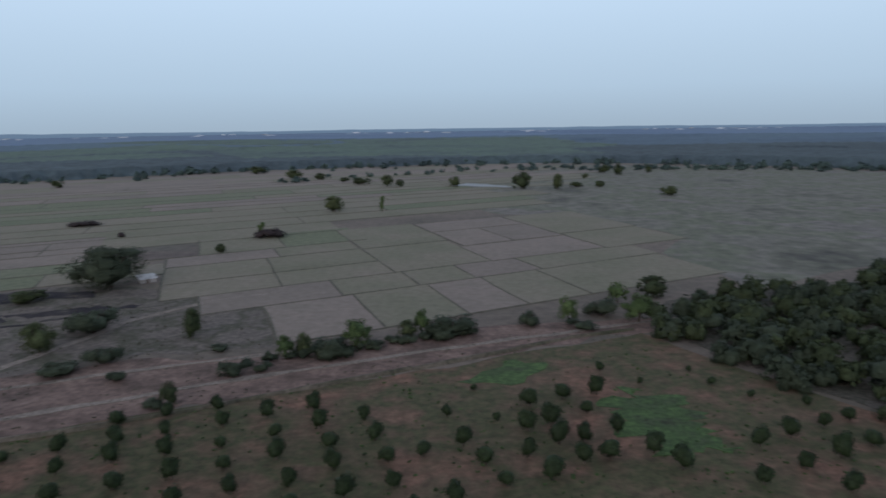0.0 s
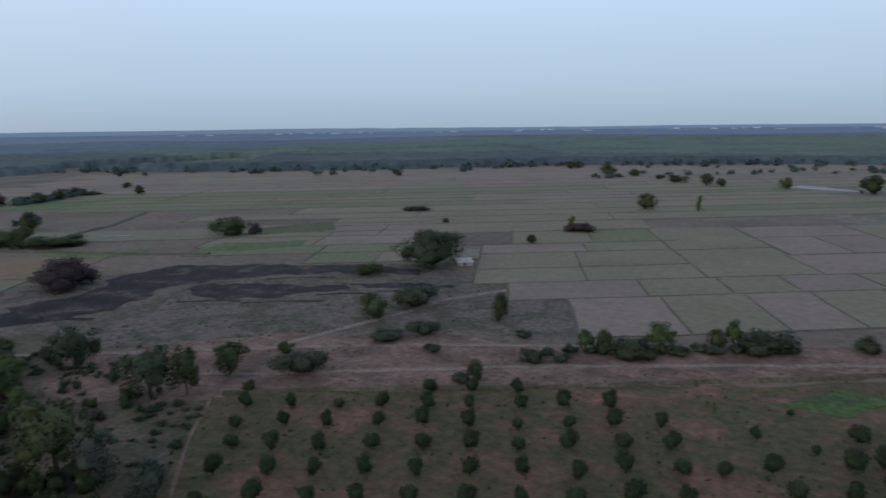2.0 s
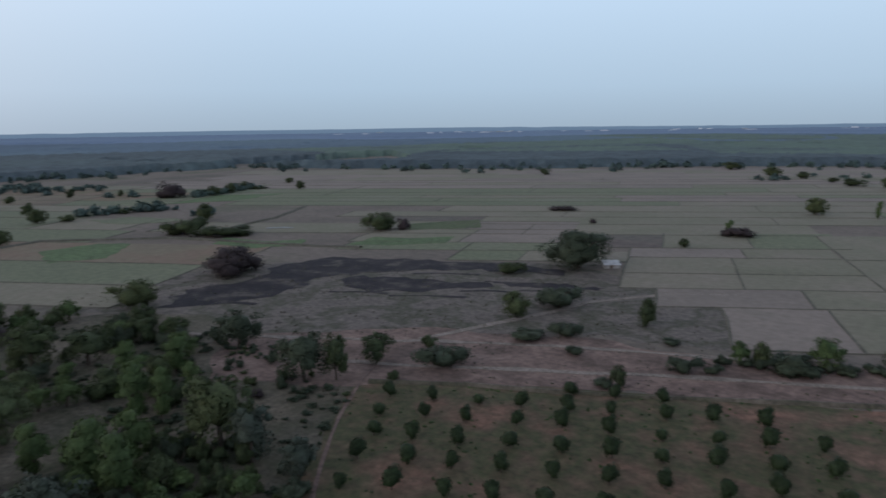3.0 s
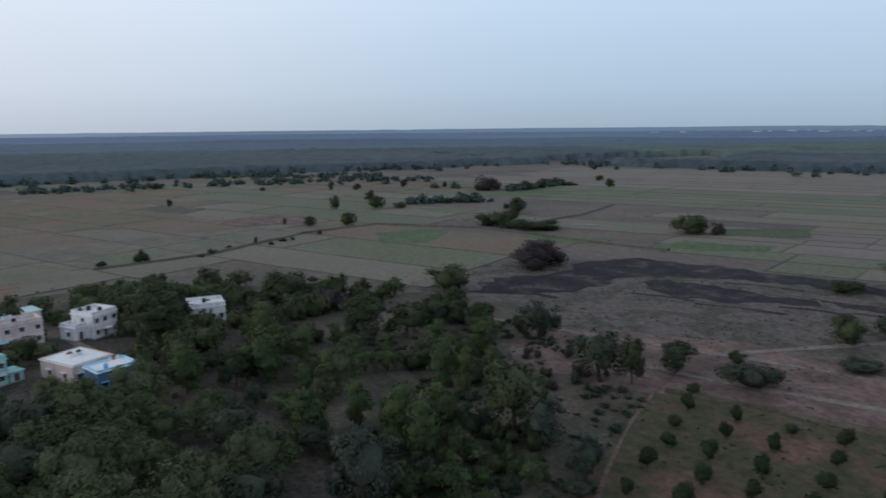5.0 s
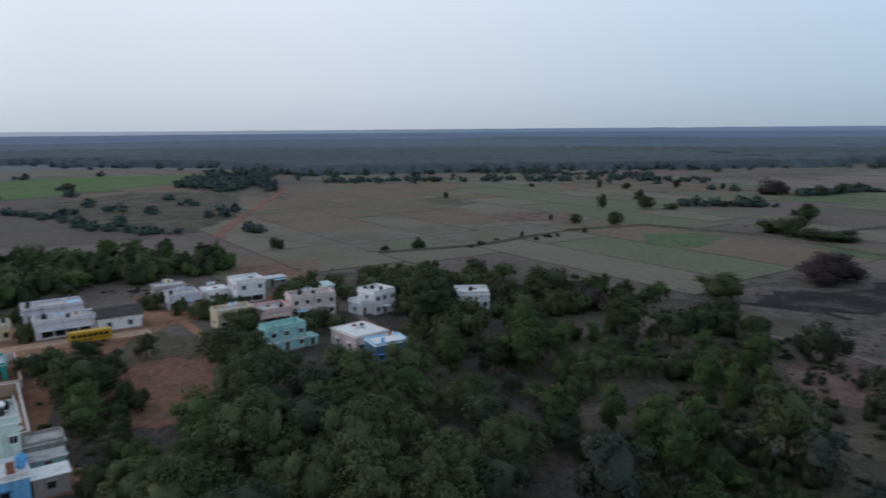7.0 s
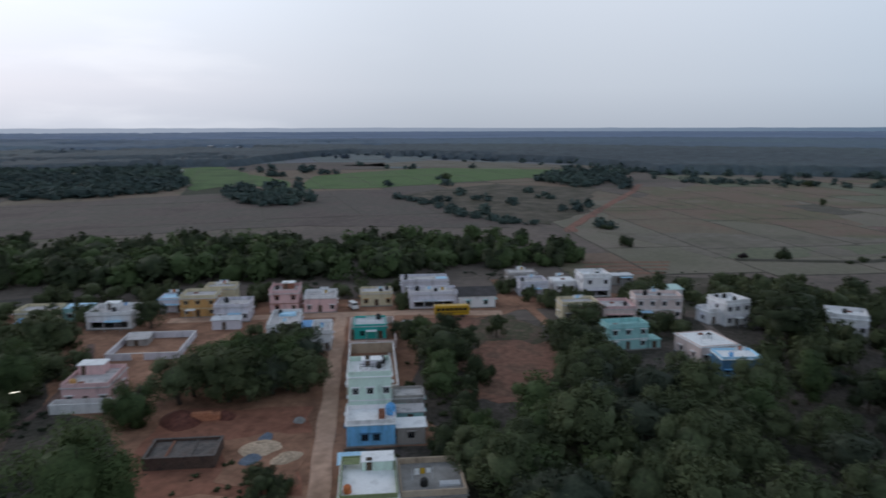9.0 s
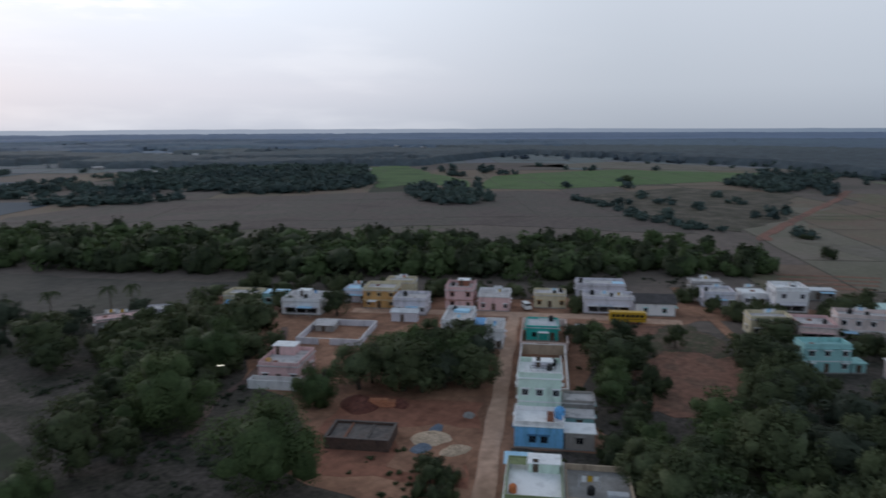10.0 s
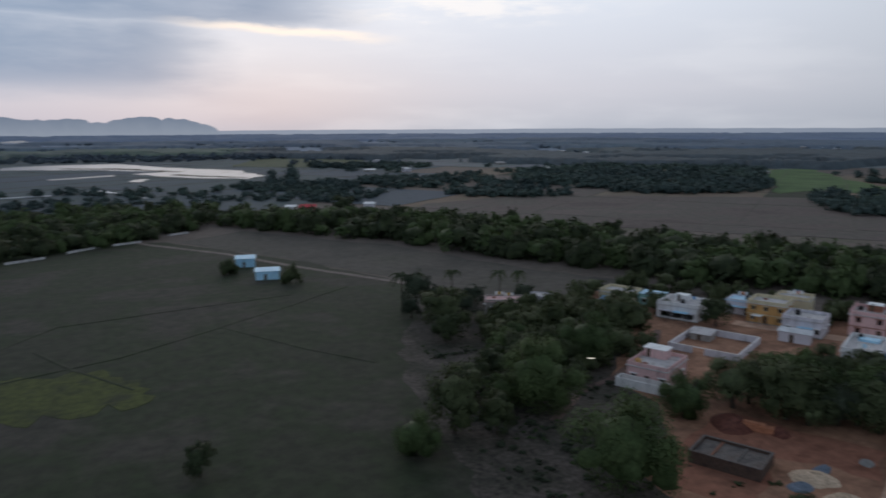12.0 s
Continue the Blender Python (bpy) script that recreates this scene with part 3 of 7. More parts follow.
class Ridges:
    """Earth banks between fields, gathered into one mesh."""

    def __init__(self):
        self.v, self.q = [], []

    def add(self, a, b, w=0.45, h=0.26):
        a, b = Vector(a), Vector(b)
        n = max(1, int((b - a).length / 12))
        t = (b - a).normalized()
        s = Vector((-t.y, t.x))
        for k in range(n + 1):
            p = a.lerp(b, k / n) + s * 0.9 * noise.noise((a.x * 0.1 + k * 0.7, a.y * 0.1, 3))
            hh, ww = h * random.uniform(0.7, 1.2), w * random.uniform(0.8, 1.3)
            c = len(self.v)
            self.v += [(p.x + s.x * ww, p.y + s.y * ww, -0.05), (p.x + s.x * ww * 0.4, p.y + s.y * ww * 0.4, hh), (p.x - s.x * ww * 0.4, p.y - s.y * ww * 0.4, hh), (p.x - s.x * ww, p.y - s.y * ww, -0.05)]
            if k:
                for e in range(3):
                    self.q.append((c - 4 + e, c - 3 + e, c + 1 + e, c + e))

    def finish(self, name, label, mat=None):
        tagged(new(name, numpy_mesh(name, self.v, self.q, mat or BUND)), label, "field bank", kind="stuff")


def lattice(origin, u, v, p_cuts, q_cuts, wanted, mats, label, z=0.05, merge=0.2, jitter=6.0, seed=5):
    """Small fields cut by two families of banks; neighbours along u are sometimes one field."""
    rng = random.Random(seed)
    ridges = Ridges()
    o, u, v = Vector(origin), Vector(u).normalized(), Vector(v).normalized()
    for q0, q1 in zip(q_cuts, q_cuts[1:]):
        shift = rng.uniform(-jitter, jitter)
        cuts = [p for p in p_cuts if rng.random() > merge]
        for p0, p1 in zip(cuts, cuts[1:]):
            p0, p1 = p0 + shift, p1 + shift
            quad = [o + u * p + v * q for p, q in ((p0, q0), (p1, q0), (p1, q1), (p0, q1))]
            c = (quad[0] + quad[2]) / 2
            if not wanted(c.x, c.y):
                continue
            bm = bmesh.new()
            dz = z + rng.uniform(0, 0.05)
            top = [bm.verts.new((*p, dz)) for p in quad]
            low = [bm.verts.new((*p, -0.2)) for p in quad]
            bm.faces.new(top)
            for i in range(4):
                bm.faces.new((top[i], low[i], low[(i + 1) % 4], top[(i + 1) % 4]))
            mat = rng.choice(mats)
            tagged(new("field", mesh_of("field", bm, mat)), label, "field", kind="structure")
            ridges.add(quad[0], quad[1])
            ridges.add(quad[0], quad[3])
    ridges.finish("field_banks", "low grassy earth banks between the fields")


def cuts(start, stop, lo, hi, seed):
    rng = random.Random(seed)
    out = [start]
    while out[-1] < stop:
        out.append(out[-1] + rng.uniform(lo, hi))
    return out


def paddy_land(x, y):
    d, a = math.hypot(x, y), yaw_of(x, y)
    if d > edge_at(a) - 25 or not -45 < a < 62:
        return False
    if y < 172 + 0.22 * x + 14 or (x > 40 and y < 225):
        return False
    if x < -70 and y < 205 + (-70 - x) * 0.10:
        return False
    if a < -7:
        return False
    return x > -260 or y > 300


FIELD_O, FIELD_U, FIELD_V = Vector((16.4, 250.5)), Vector((0.875, 0.484)), Vector((-0.33, 0.944))


def on_fields(p, q):
    return FIELD_O + FIELD_U * p + FIELD_V * q


def field(corners, z, mat, label):
    bm = bmesh.new()
    top = [bm.verts.new((*p, z)) for p in corners]
    low = [bm.verts.new((*p, -0.2)) for p in corners]
    bm.faces.new(top)
    for i in range(4):
        bm.faces.new((top[i], low[i], low[(i + 1) % 4], top[(i + 1) % 4]))
    return tagged(new("field", mesh_of("field", bm, mat)), label, "field", kind="structure")


PADDY_ROWS = [
    # ends along the banks, then the cross banks; o: olive, t: tan, g: green, b: brown
    (-60, -23, (-84, -58, -34, -15, 7, 62), "totoo"),
    (-23, -1, (-101, -61, -36, -16, 9.5, 64), "tooto"),
    (-1, 21, (-112, -76, -38), "oo"),
    (21, 50, (-112, -76, -38), "oo"),
    (50, 70, (-112, -71, -39), "to"),
    (70, 110, (-140, -100, -66, -31), "bog"),
    (-1, 48, (-38, 0), "o"),
    (48, 104, (-38, 1), "o"),
    (-2, 32, (0, 53), "t"),
    (32, 72, (2, 27, 53), "tt"),
    (72, 101, (2, 54), "t"),
    (-4, 36, (53, 96), "o"),
    (36, 100, (53, 98), "o"),
    (61, 80, (-227, -176, -140), "gg"),
    (40, 61, (-176, -150, -112), "go"),
    (80, 118, (-230, -183, -140), "ot"),
    (118, 146, (-236, -190, -140), "ot"),
    (146, 168, (-240, -191, -140), "bt"),
]


def paddy_fields():
    rng = random.Random(5)
    kinds = {"o": PADDY, "t": PADDY_TAN, "g": PADDY_GREEN, "b": PLOUGHED}
    names = {"o": "dry paddy field with grey-olive stubble", "t": "harvested dry paddy field with pale tan stubble", "g": "dry paddy field with thin green regrowth", "b": "bare brown field between low banks"}
    ridges = Ridges()

    def cell(p0, p1, q0, q1, k, bank=True):
        quad = [on_fields(p, q) for p, q in ((p0, q0), (p1, q0), (p1, q1), (p0, q1))]
        field(quad, 0.05 + rng.uniform(0, 0.05), kinds[k], names[k])
        if bank:
            ridges.add(quad[0], quad[1], 0.36, 0.24)
            ridges.add(quad[0], quad[3], 0.42, 0.26)

    for q0, q1, ps, ks in PADDY_ROWS:
        for p0, p1, k in zip(ps, ps[1:], ks):
            cell(p0, p1, q0, q1, k)
    # long strips farther out
    q = 104.0
    while q < 700:
        q1 = q + rng.uniform(18, 34)
        p = -560 + rng.uniform(0, 50)
        while p < 300:
            p1 = p + rng.uniform(80, 190)
            c = on_fields((p + p1) / 2, (q + q1) / 2)
            if paddy_land(c.x, c.y) and not (-245 < p and p1 < -130 and q < 160) and not (q < 112 and p > -150):
                mid = (p + p1) / 2
                if q > 325:
                    k = rng.choice("tto")
                elif q > 196 and mid < -80:
                    k = rng.choice("gggo")
                elif q > 190:
                    k = rng.choice("ogoo")
                else:
                    k = rng.choice("ooog" if mid > -150 else "oob")
                if -85 < mid < -45 and 205 < q < 270:
                    k = "t"
                cell(p, p1, q, q1, k, q < 420)
            p = p1
        q = q1
    ridges.finish("field_banks", "low grassy earth banks between the fields")


paddy_fields()


def fallow_plain():
    """The rough unfenced land beside the paddies."""
    edge = [bearing(a, edge_at(a) - 30) for a in range(-8, -46, -3)]
    patch("fallow_field", [tuple(on_fields(p, q)) for p, q in ((64, -22), (96, -4), (98, 60), (60, 110), (30, 250), (40, 330))] + edge + [(330, 240), (215, 215), (150, 236), (90, 200)], 0.03, ROUGH_FALLOW, "rough fallow plain with olive grass and dark scrub patches", "field", 14, 3.0, 91)


fallow_plain()


def farm_land(x, y):
    d, a = math.hypot(x, y), yaw_of(x, y)
    if d > edge_at(a) - 30 or not 56 < a < 99:
        return False
    if x > -238 or (y > 178 and x > -300):
        return False
    return y > -58


def outer_land(x, y):
    d, a = math.hypot(x, y), yaw_of(x, y)
    return 400 < d < 850 and 99 < a <= 157


def distant_land(x, y):
    d, a = math.hypot(x, y), yaw_of(x, y)
    return 850 <= d < 1450 and 99 < a <= 157


def dull_land(x, y):
    d, a = math.hypot(x, y), yaw_of(x, y)
    return 400 < d < 1450 and (157 < a <= 180 or a < -168)


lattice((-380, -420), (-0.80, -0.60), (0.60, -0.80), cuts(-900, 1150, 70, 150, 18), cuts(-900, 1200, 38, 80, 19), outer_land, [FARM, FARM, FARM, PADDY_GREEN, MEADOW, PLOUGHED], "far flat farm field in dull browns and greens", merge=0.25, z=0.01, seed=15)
lattice((-380, -420), (-0.80, -0.60), (0.60, -0.80), cuts(-900, 1150, 70, 150, 18), cuts(-900, 1200, 38, 80, 19), distant_land, [HAZY_FARM], "distant flat farm field in haze-paled dull colours", merge=0.25, z=0.01, seed=17)
lattice((-380, -420), (-0.80, -0.60), (0.60, -0.80), cuts(-900, 1150, 70, 150, 18), cuts(-900, 1200, 38, 80, 19), dull_land, [HAZY_PASTURE], "far dark pasture with rough grass, tinted haze blue", merge=0.25, z=0.01, seed=16)
lattice((-271, 10), (-0.893, -0.45), (-0.45, 0.893), cuts(-170, 560, 45, 90, 8), cuts(-320, 420, 26, 48, 9), farm_land, [FARM] * 4 + [PADDY] * 2 + [PADDY_GREEN] * 2, "bare brown farm field with thin dry grass", merge=0.3)


OPEN_FIELDS = [
    [(-140, -345), (-205, -285), (-290, -195), (-325, -85), (-500, -210), (-425, -330), (-265, -430), (-180, -415)],
    [(-643, -564), (-714, -558), (-626, -463), (-540, -350), (-463, -291), (-496, -368), (-431, -362)],
    [(-471, -295), (-598, -359), (-655, -348), (-760, -298), (-768, -195), (-790, -88), (-705, -120), (-643, -158), (-568, -203), (-494, -249)],
    [(-760, -425), (-933, -366), (-885, -210), (-852, -98), (-801, -190), (-781, -307)],
    [(-660, -500), (-690, -390), (-734, -341), (-857, -406), (-828, -491), (-743, -571)],
    [(-500, -430), (-600, -520), (-700, -605), (-880, -740), (-975, -725), (-950, -645), (-760, -590), (-650, -575), (-600, -505)],
]


def plain_patches():
    patch("wash", [(-115, 78), (-70, 103), (-40, 120), (1, 139.5), (47, 160), (52, 172), (20, 168), (-5, 160), (-35, 148), (-66, 144), (-105, 128), (-138, 100)], 0.04, WASH, "dry reddish-grey wash beside the orchard", "ground", 5, 2.0, 3)
    strip("track", [(-115, 94), (-84, 109), (-58, 122.5), (-39, 132), (-19, 140.5), (0, 149), (43, 165.5), (62, 172)], 1.8, 0.12, TRACK, "pale sandy cart track", rough=1.4)
    strip("track", [(-150, 93), (-120, 108), (-97, 121), (-66, 136.5), (-45, 144), (-28, 150)], 1.8, 0.12, TRACK, "pale sandy cart track along a hedge", rough=1.4, seed=6)
    strip("track", [(-98, 122), (-88, 150), (-80, 176), (-66, 196), (-50, 205)], 2.2, 0.10, TRACK, "faint sandy path across dry ground", rough=0.8, seed=8)
    patch("orchard_ground", [(-76, 69), (-90, 92), (-83, 99), (-55, 114), (0, 137), (45.5, 158.5), (57, 134), (73, 108), (85, 80), (50, 55), (-30, 40), (-58, 44)], 0.08, ORCHARD, "reddish orchard soil with patches of weeds", "ground", 5, 1.0, 7)
    patch("weed_patch", [(28, 118), (36, 124), (42, 116), (40, 104), (44, 98), (34, 96), (28, 108)], 0.13, WEED, "fresh green weeds among the saplings", "grass", 1.2, 3.0, 11)
    patch("weed_patch", [(2, 128), (14, 141), (22, 136), (12, 126)], 0.13, WEED, "fresh green weeds at the orchard edge", "grass", 2.5, 1.6, 13)
    strip("track", [(-60, 52), (-72, 66), (-82, 80), (-91, 95), (-97, 108)], 0.6, 0.14, WASH, "worn footpath beside the orchard", rough=0.6, seed=12)
    patch("burnt_ground", [(-176, 104), (-187, 121), (-184, 148), (-194, 166), (-192, 180), (-178, 190), (-160, 198), (-139, 207), (-104, 209), (-102, 201), (-138, 191), (-160, 170), (-166, 164), (-160, 135), (-161, 122)], 0.06, BURNT, "blackened strip of burnt grass", "burnt grass", 4.0, 3.2, 17)
    patch("burnt_ground", [(-159, 158), (-157, 166), (-137, 173), (-117, 180), (-111, 174), (-128, 161), (-139, 153), (-149, 151)], 0.065, BURNT, "streaks of burnt dry grass", "burnt grass", 3.5, 3.0, 19)
    patch("burnt_ground", [(-120, 181), (-98, 190), (-84, 192), (-86, 187), (-104, 181)], 0.07, BURNT, "thin streak of burnt dry grass", "burnt grass", 1.5, 1.6, 20)
    for k, (x, y, n) in enumerate(((-150, 144, 16), (-132, 150, 20), (-118, 166, 14), (-146, 178, 20), (-104, 176, 16), (-168, 116, 12))):
        strip("scorched_streak", [(x, y), (x + n * 0.45, y + n * 0.3), (x + n, y + n * 0.52)], 1.6, 0.075, BURNT, "scorched streak in dry grass", "burnt grass", rough=1.6, seed=30 + k)
    patch("dry_grazing", [(-98, 124), (-70, 146), (-36, 152), (-46, 190), (-62, 206), (-110, 218), (-130, 214), (-172, 190), (-206, 160), (-214, 120), (-196, 88), (-160, 98), (-135, 100)], 0.02, DRYLAND, "dry rough grazing with patchy grass", "ground", 6, 2.5, 71)
    patch("undergrowth", [(-40, -58), (-44, -100), (-56, -146), (-80, -178), (-130, -162), (-120, -126), (-104, -104), (-96, -90), (-84, -70), (-62, -56)], 0.052, UNDERGROWTH, "dark weedy undergrowth at the village edge", "ground", 4, 2.5, 73)
    patch("undergrowth", [(-60, -22), (-58, 20), (-90, 34), (-140, 30), (-140, -6), (-130, -24), (-104, -34), (-84, -32)], 0.05, UNDERGROWTH, "dark ground under spreading trees", "ground", 4, 2.5, 75)
    patch("scrub_ground", [(-40, 20), (-44, 50), (-64, 66), (-78, 92), (-135, 100), (-160, 108), (-200, 72), (-240, 20), (-235, -15), (-165, 10), (-138, -18), (-118, -36), (-80, -32)], 0.03, SCRUB, "dry ground under the scrub trees", "ground", 6, 2.5, 21)
    patch("meadow", [(-44, -70), (-52, -110), (-60, -140), (-82, -198), (-60, -250), (-18, -322), (70, -338), (150, -260), (130, -40), (0, -40)], 0.04, MEADOW, "dull olive-brown fallow pasture", "field", 8, 1.5, 23)
    patch("grass_patch", [(32, -128), (-2, -129), (0, -146), (10, -154), (34, -152)], 0.09, MEADOW_GREEN, "mossy green patch in the pasture", "grass", 2.0, 3.2, 25)
    patch("meadow", [(-84, -200), (-62, -250), (-22, -318), (-52, -342), (-100, -275), (-128, -200), (-150, -165), (-130, -148), (-96, -136), (-66, -150), (-62, -180)], 0.035, DULL_STRIP, "brown field strip before the tree belt", "field", 8, 1.5, 27)
    strip("track", [(-6, -325), (-12, -315), (-37, -280), (-55, -244), (-77, -207), (-92, -180)], 2.6, 0.12, TRACK, "pale farm track past the blue huts", rough=0.4, seed=14)
    patch("ploughed_field", OPEN_FIELDS[0], 0.14, PLOUGHED, "brown ploughed field behind the tree belt", "field", 12, 3.0, 29)
    patch("rough_pasture", [(-445, -200), (-500, -195), (-560, -165), (-560, -82), (-400, -66), (-340, -72), (-352, -108), (-394, -147)], 0.19, SCRUB, "patchy brown pasture with dark scrub", "field", 10, 4.0, 28)
    patch("crop_field", OPEN_FIELDS[1], 0.16, CROP, "bright green crop field among trees", "field", 14, 4.0, 31)
    patch("crop_field", OPEN_FIELDS[2], 0.16, CROP, "bright green crop field far off", "field", 14, 4.0, 33)
    for k in range(4):
        strip("furrow", [(-228 - 6.5 * k, -37 - 1.2 * k), (-234 - 6.5 * k, -25 - 0.8 * k), (-240 - 6.5 * k, -12)], 2.4, 0.14, YARD_RED, "row of reddish turned earth", "field", rough=0.8, seed=60 + k)
    patch("fallow_field", OPEN_FIELDS[3], 0.15, FALLOW, "pale stubble field beyond the crop", "field", 14, 3.0, 34)
    patch("crop_field", OPEN_FIELDS[5], 0.155, CROP_DULL, "dull green crop field between far groves", "field", 14, 4.0, 38)
    patch("ploughed_field", OPEN_FIELDS[4], 0.15, PLOUGHED, "brown ploughed field beyond the crop", "field", 14, 3.0, 36)
    strip("track", [(-320, -58), (-332, -61), (-430, -58), (-532, -53), (-600, -55)], 5.0, 0.20, RED_TRACK, "red earth track between fields", rough=2.0, seed=16)
    patch("grass_patch", [(-267, 194), (-238, 197), (-231, 210), (-222, 198), (-231, 182), (-255, 180)], 0.14, CROP_SOFT, "green irrigated strip beside a hedge", "grass", 4, 1.5, 35)
    patch("grass_patch", [(-298, 128), (-299, 153), (-285, 160), (-263, 137), (-270, 119)], 0.16, CROP_SOFT, "small green plot among bare fields", "grass", 4, 1.5, 37)
    patch("crop_field", [(-205, 209), (-209, 230), (-194, 235), (-180, 249), (-174, 234), (-190, 216)], 0.16, CROP_SOFT, "green paddy strip beside a tree clump", "field", 5, 1.0, 39)
    patch("grass_patch", [(-420, 262), (-440, 318), (-410, 350), (-400, 300)], 0.16, CROP_SOFT, "green plot among far trees", "grass", 6, 2, 41)
    patch("dark_field", [(-468, 40), (-484, 59), (-443, 79), (-427, 65)], 0.20, BUND, "dark freshly turned plot", "field", 5, 2, 43)
    patch("ploughed_field", [(-514, -38), (-625, -10), (-548, 40), (-391, 71), (-371, 45), (-389, -7), (-373, -47), (-422, -60)], 0.13, FARM, "brown ploughed field beside the red track", "field", 12, 2.5, 92)
    patch("ploughed_field", [(-383, 70), (-394, 97), (-381, 123), (-347, 109), (-355, 76)], 0.14, WASH, "strip of reddish turned soil", "field", 6, 2.0, 93)
    patch("stubble_field", [(-324, -47), (-334, -7), (-346, 42), (-346, 85), (-326, 102), (-295, 53), (-273, 3), (-306, -26)], 0.13, FALLOW, "pale dry stubble field before the bank", "field", 10, 2.0, 94)
    patch("grass_patch", [(-273, 1), (-304, 21), (-309, 42), (-283, 33)], 0.17, PADDY_GREEN, "thin green grass in a stubble field", "grass", 4, 3.0, 95)
    patch("grass_patch", [(-315, 47), (-331, 71), (-323, 79), (-299, 54)], 0.17, PADDY_GREEN, "thin green grass beside the bank", "grass", 4, 3.0, 96)
    patch("crop_field", [(-224, 270), (-202, 302), (-185, 278), (-210, 254)], 0.17, CROP_DULL, "dark olive crop plot beside a tree", "field", 5, 0.8, 97)
    patch("grass_patch", [(-380, 190), (-375, 211), (-350, 219), (-331, 222), (-351, 190)], 0.17, PADDY_GREEN, "olive grass strip among bare fields", "grass", 4, 2.0, 98)
    patch("grass_patch", [(-473, 218), (-471, 342), (-490, 402), (-410, 303)], 0.15, PADDY_GREEN, "olive green land among far trees", "grass", 10, 5.0, 99)
    # water beyond the belt
    patch("water", [(121, -968), (129, -1038), (94, -1063), (1, -1075), (-62, -946), (-127, -832), (-141, -738), (-116, -696), (-64, -742), (-20, -823), (-56, -859), (31, -931)], 0.25, WATER, "pale shallow pond reflecting the sky", "water", 15, 5, 45)
    patch("mud_bar", [(60, -985), (-10, -948), (-70, -846), (-66, -838), (0, -930), (60, -972)], 0.32, UNDERGROWTH, "dark mud bar across the shallow pond", "ground", 10, 3, 46)
    patch("mud_bar", [(-60, -800), (-90, -752), (-122, -716), (-112, -712), (-84, -742), (-52, -786)], 0.32, UNDERGROWTH, "thin mud bar across the shallow pond", "ground", 8, 3, 48)
    patch("water", [(60, -774), (2, -815), (-1, -800), (54, -762)], 0.25, WATER, "narrow strip of pale water", "water", 10, 2, 47)
    patch("water", [(-10, -705), (-21, -747), (-29, -735), (-21, -699)], 0.25, WATER, "small pale pool beside the pond", "water", 6, 2, 88)
    patch("water", [(8, 572), (18, 592), (34, 580), (50, 562), (56, 548), (40, 552), (24, 560)], 0.25, WATER, "pale pond glinting in the far fields", "water", 5, 2.5, 49)
    patch("water", [(-274, 223), (-268, 229), (-263, 231), (-262, 229), (-267, 226), (-272, 221)], 0.25, WATER, "narrow pale pool among fields", "water", 3, 1.0, 50)
    patch("water", [(420, -2960), (330, -3700), (65, -3500), (54, -3000), (230, -2720)], 0.25, WATER, "long pale water far off under the hills", "water", 60, 20, 51)
    patch("water", [(-203, -2374), (-307, -2395), (-276, -2160), (-196, -2210)], 0.25, WATER, "pale far water on the plain", "water", 40, 10, 52)
    strip("canal", [(120, -566), (74, -580), (43, -587)], 3.4, 0.22, TIN, "pale canal between far fields", "canal", rough=0.8, seed=18)
    strip("canal", [(35, -603), (12, -618), (-5, -572), (-20, -532)], 3.4, 0.22, TIN, "pale bent canal between far fields", "canal", rough=0.8, seed=19)
    patch("crop_field", [(-136, -935), (-257, -1290), (-398, -1205), (-324, -982), (-212, -863)], 0.2, CROP_DULL, "dull green crop field beyond the pond", "field", 14, 5, 89)
    patch("grass_patch", [(-112, -333), (-146, -382), (-161, -345), (-180, -310), (-160, -298)], 0.18, CROP_DULL, "green grass strip behind the tree belt", "grass", 8, 4, 90)
    banks = Ridges()
    for line in ([(-62, -205), (-39, -188), (-21, -175), (2, -160), (30, -150)], [(70, -150), (26, -177), (16, -192), (-4, -196), (-44, -202)], [(19, -172), (10, -154), (0, -138)], [(-21, -175), (-35, -150), (-46, -134)]):
        for a, b in zip(line, line[1:]):
            banks.add(a, b, 0.5, 0.16)
    banks.finish("pasture_banks", "low dark grassy banks across the pasture", MEADOW)
    banks = Ridges()
    line = [(-89, 95), (-73, 103.7), (-55, 110.8), (-42.6, 117), (-27.5, 125.4), (-7, 136), (15.5, 148), (27.6, 155), (44, 161)]
    for a, b in zip(line, line[1:]):
        banks.add(a, b, 0.7, 0.6)
    banks.finish("orchard_bank", "low dark earth bank along the orchard edge", SCRUB)
    banks = Ridges()
    for line in ([(-271, 10), (-281, 50), (-316, 99), (-327, 141)], [(-327, 141), (-285, 179), (-228, 194), (-195, 206)], [(-280, 185), (-300, 250), (-330, 300)]):
        for a, b in zip(line, line[1:]):
            banks.add(a, b, 1.6, 0.8)
    banks.finish("earth_banks", "grown-over earth banks across the pasture")


plain_patches()


# axes of the village lane
VILLAGE_YAW = 116.7


def at_village(s, r):
    """The place s metres along the lane's direction from below the camera and r metres to its right side."""
    a = radians(VILLAGE_YAW)
    return -s * math.sin(a) + r * math.cos(a), s * math.cos(a) + r * math.sin(a)


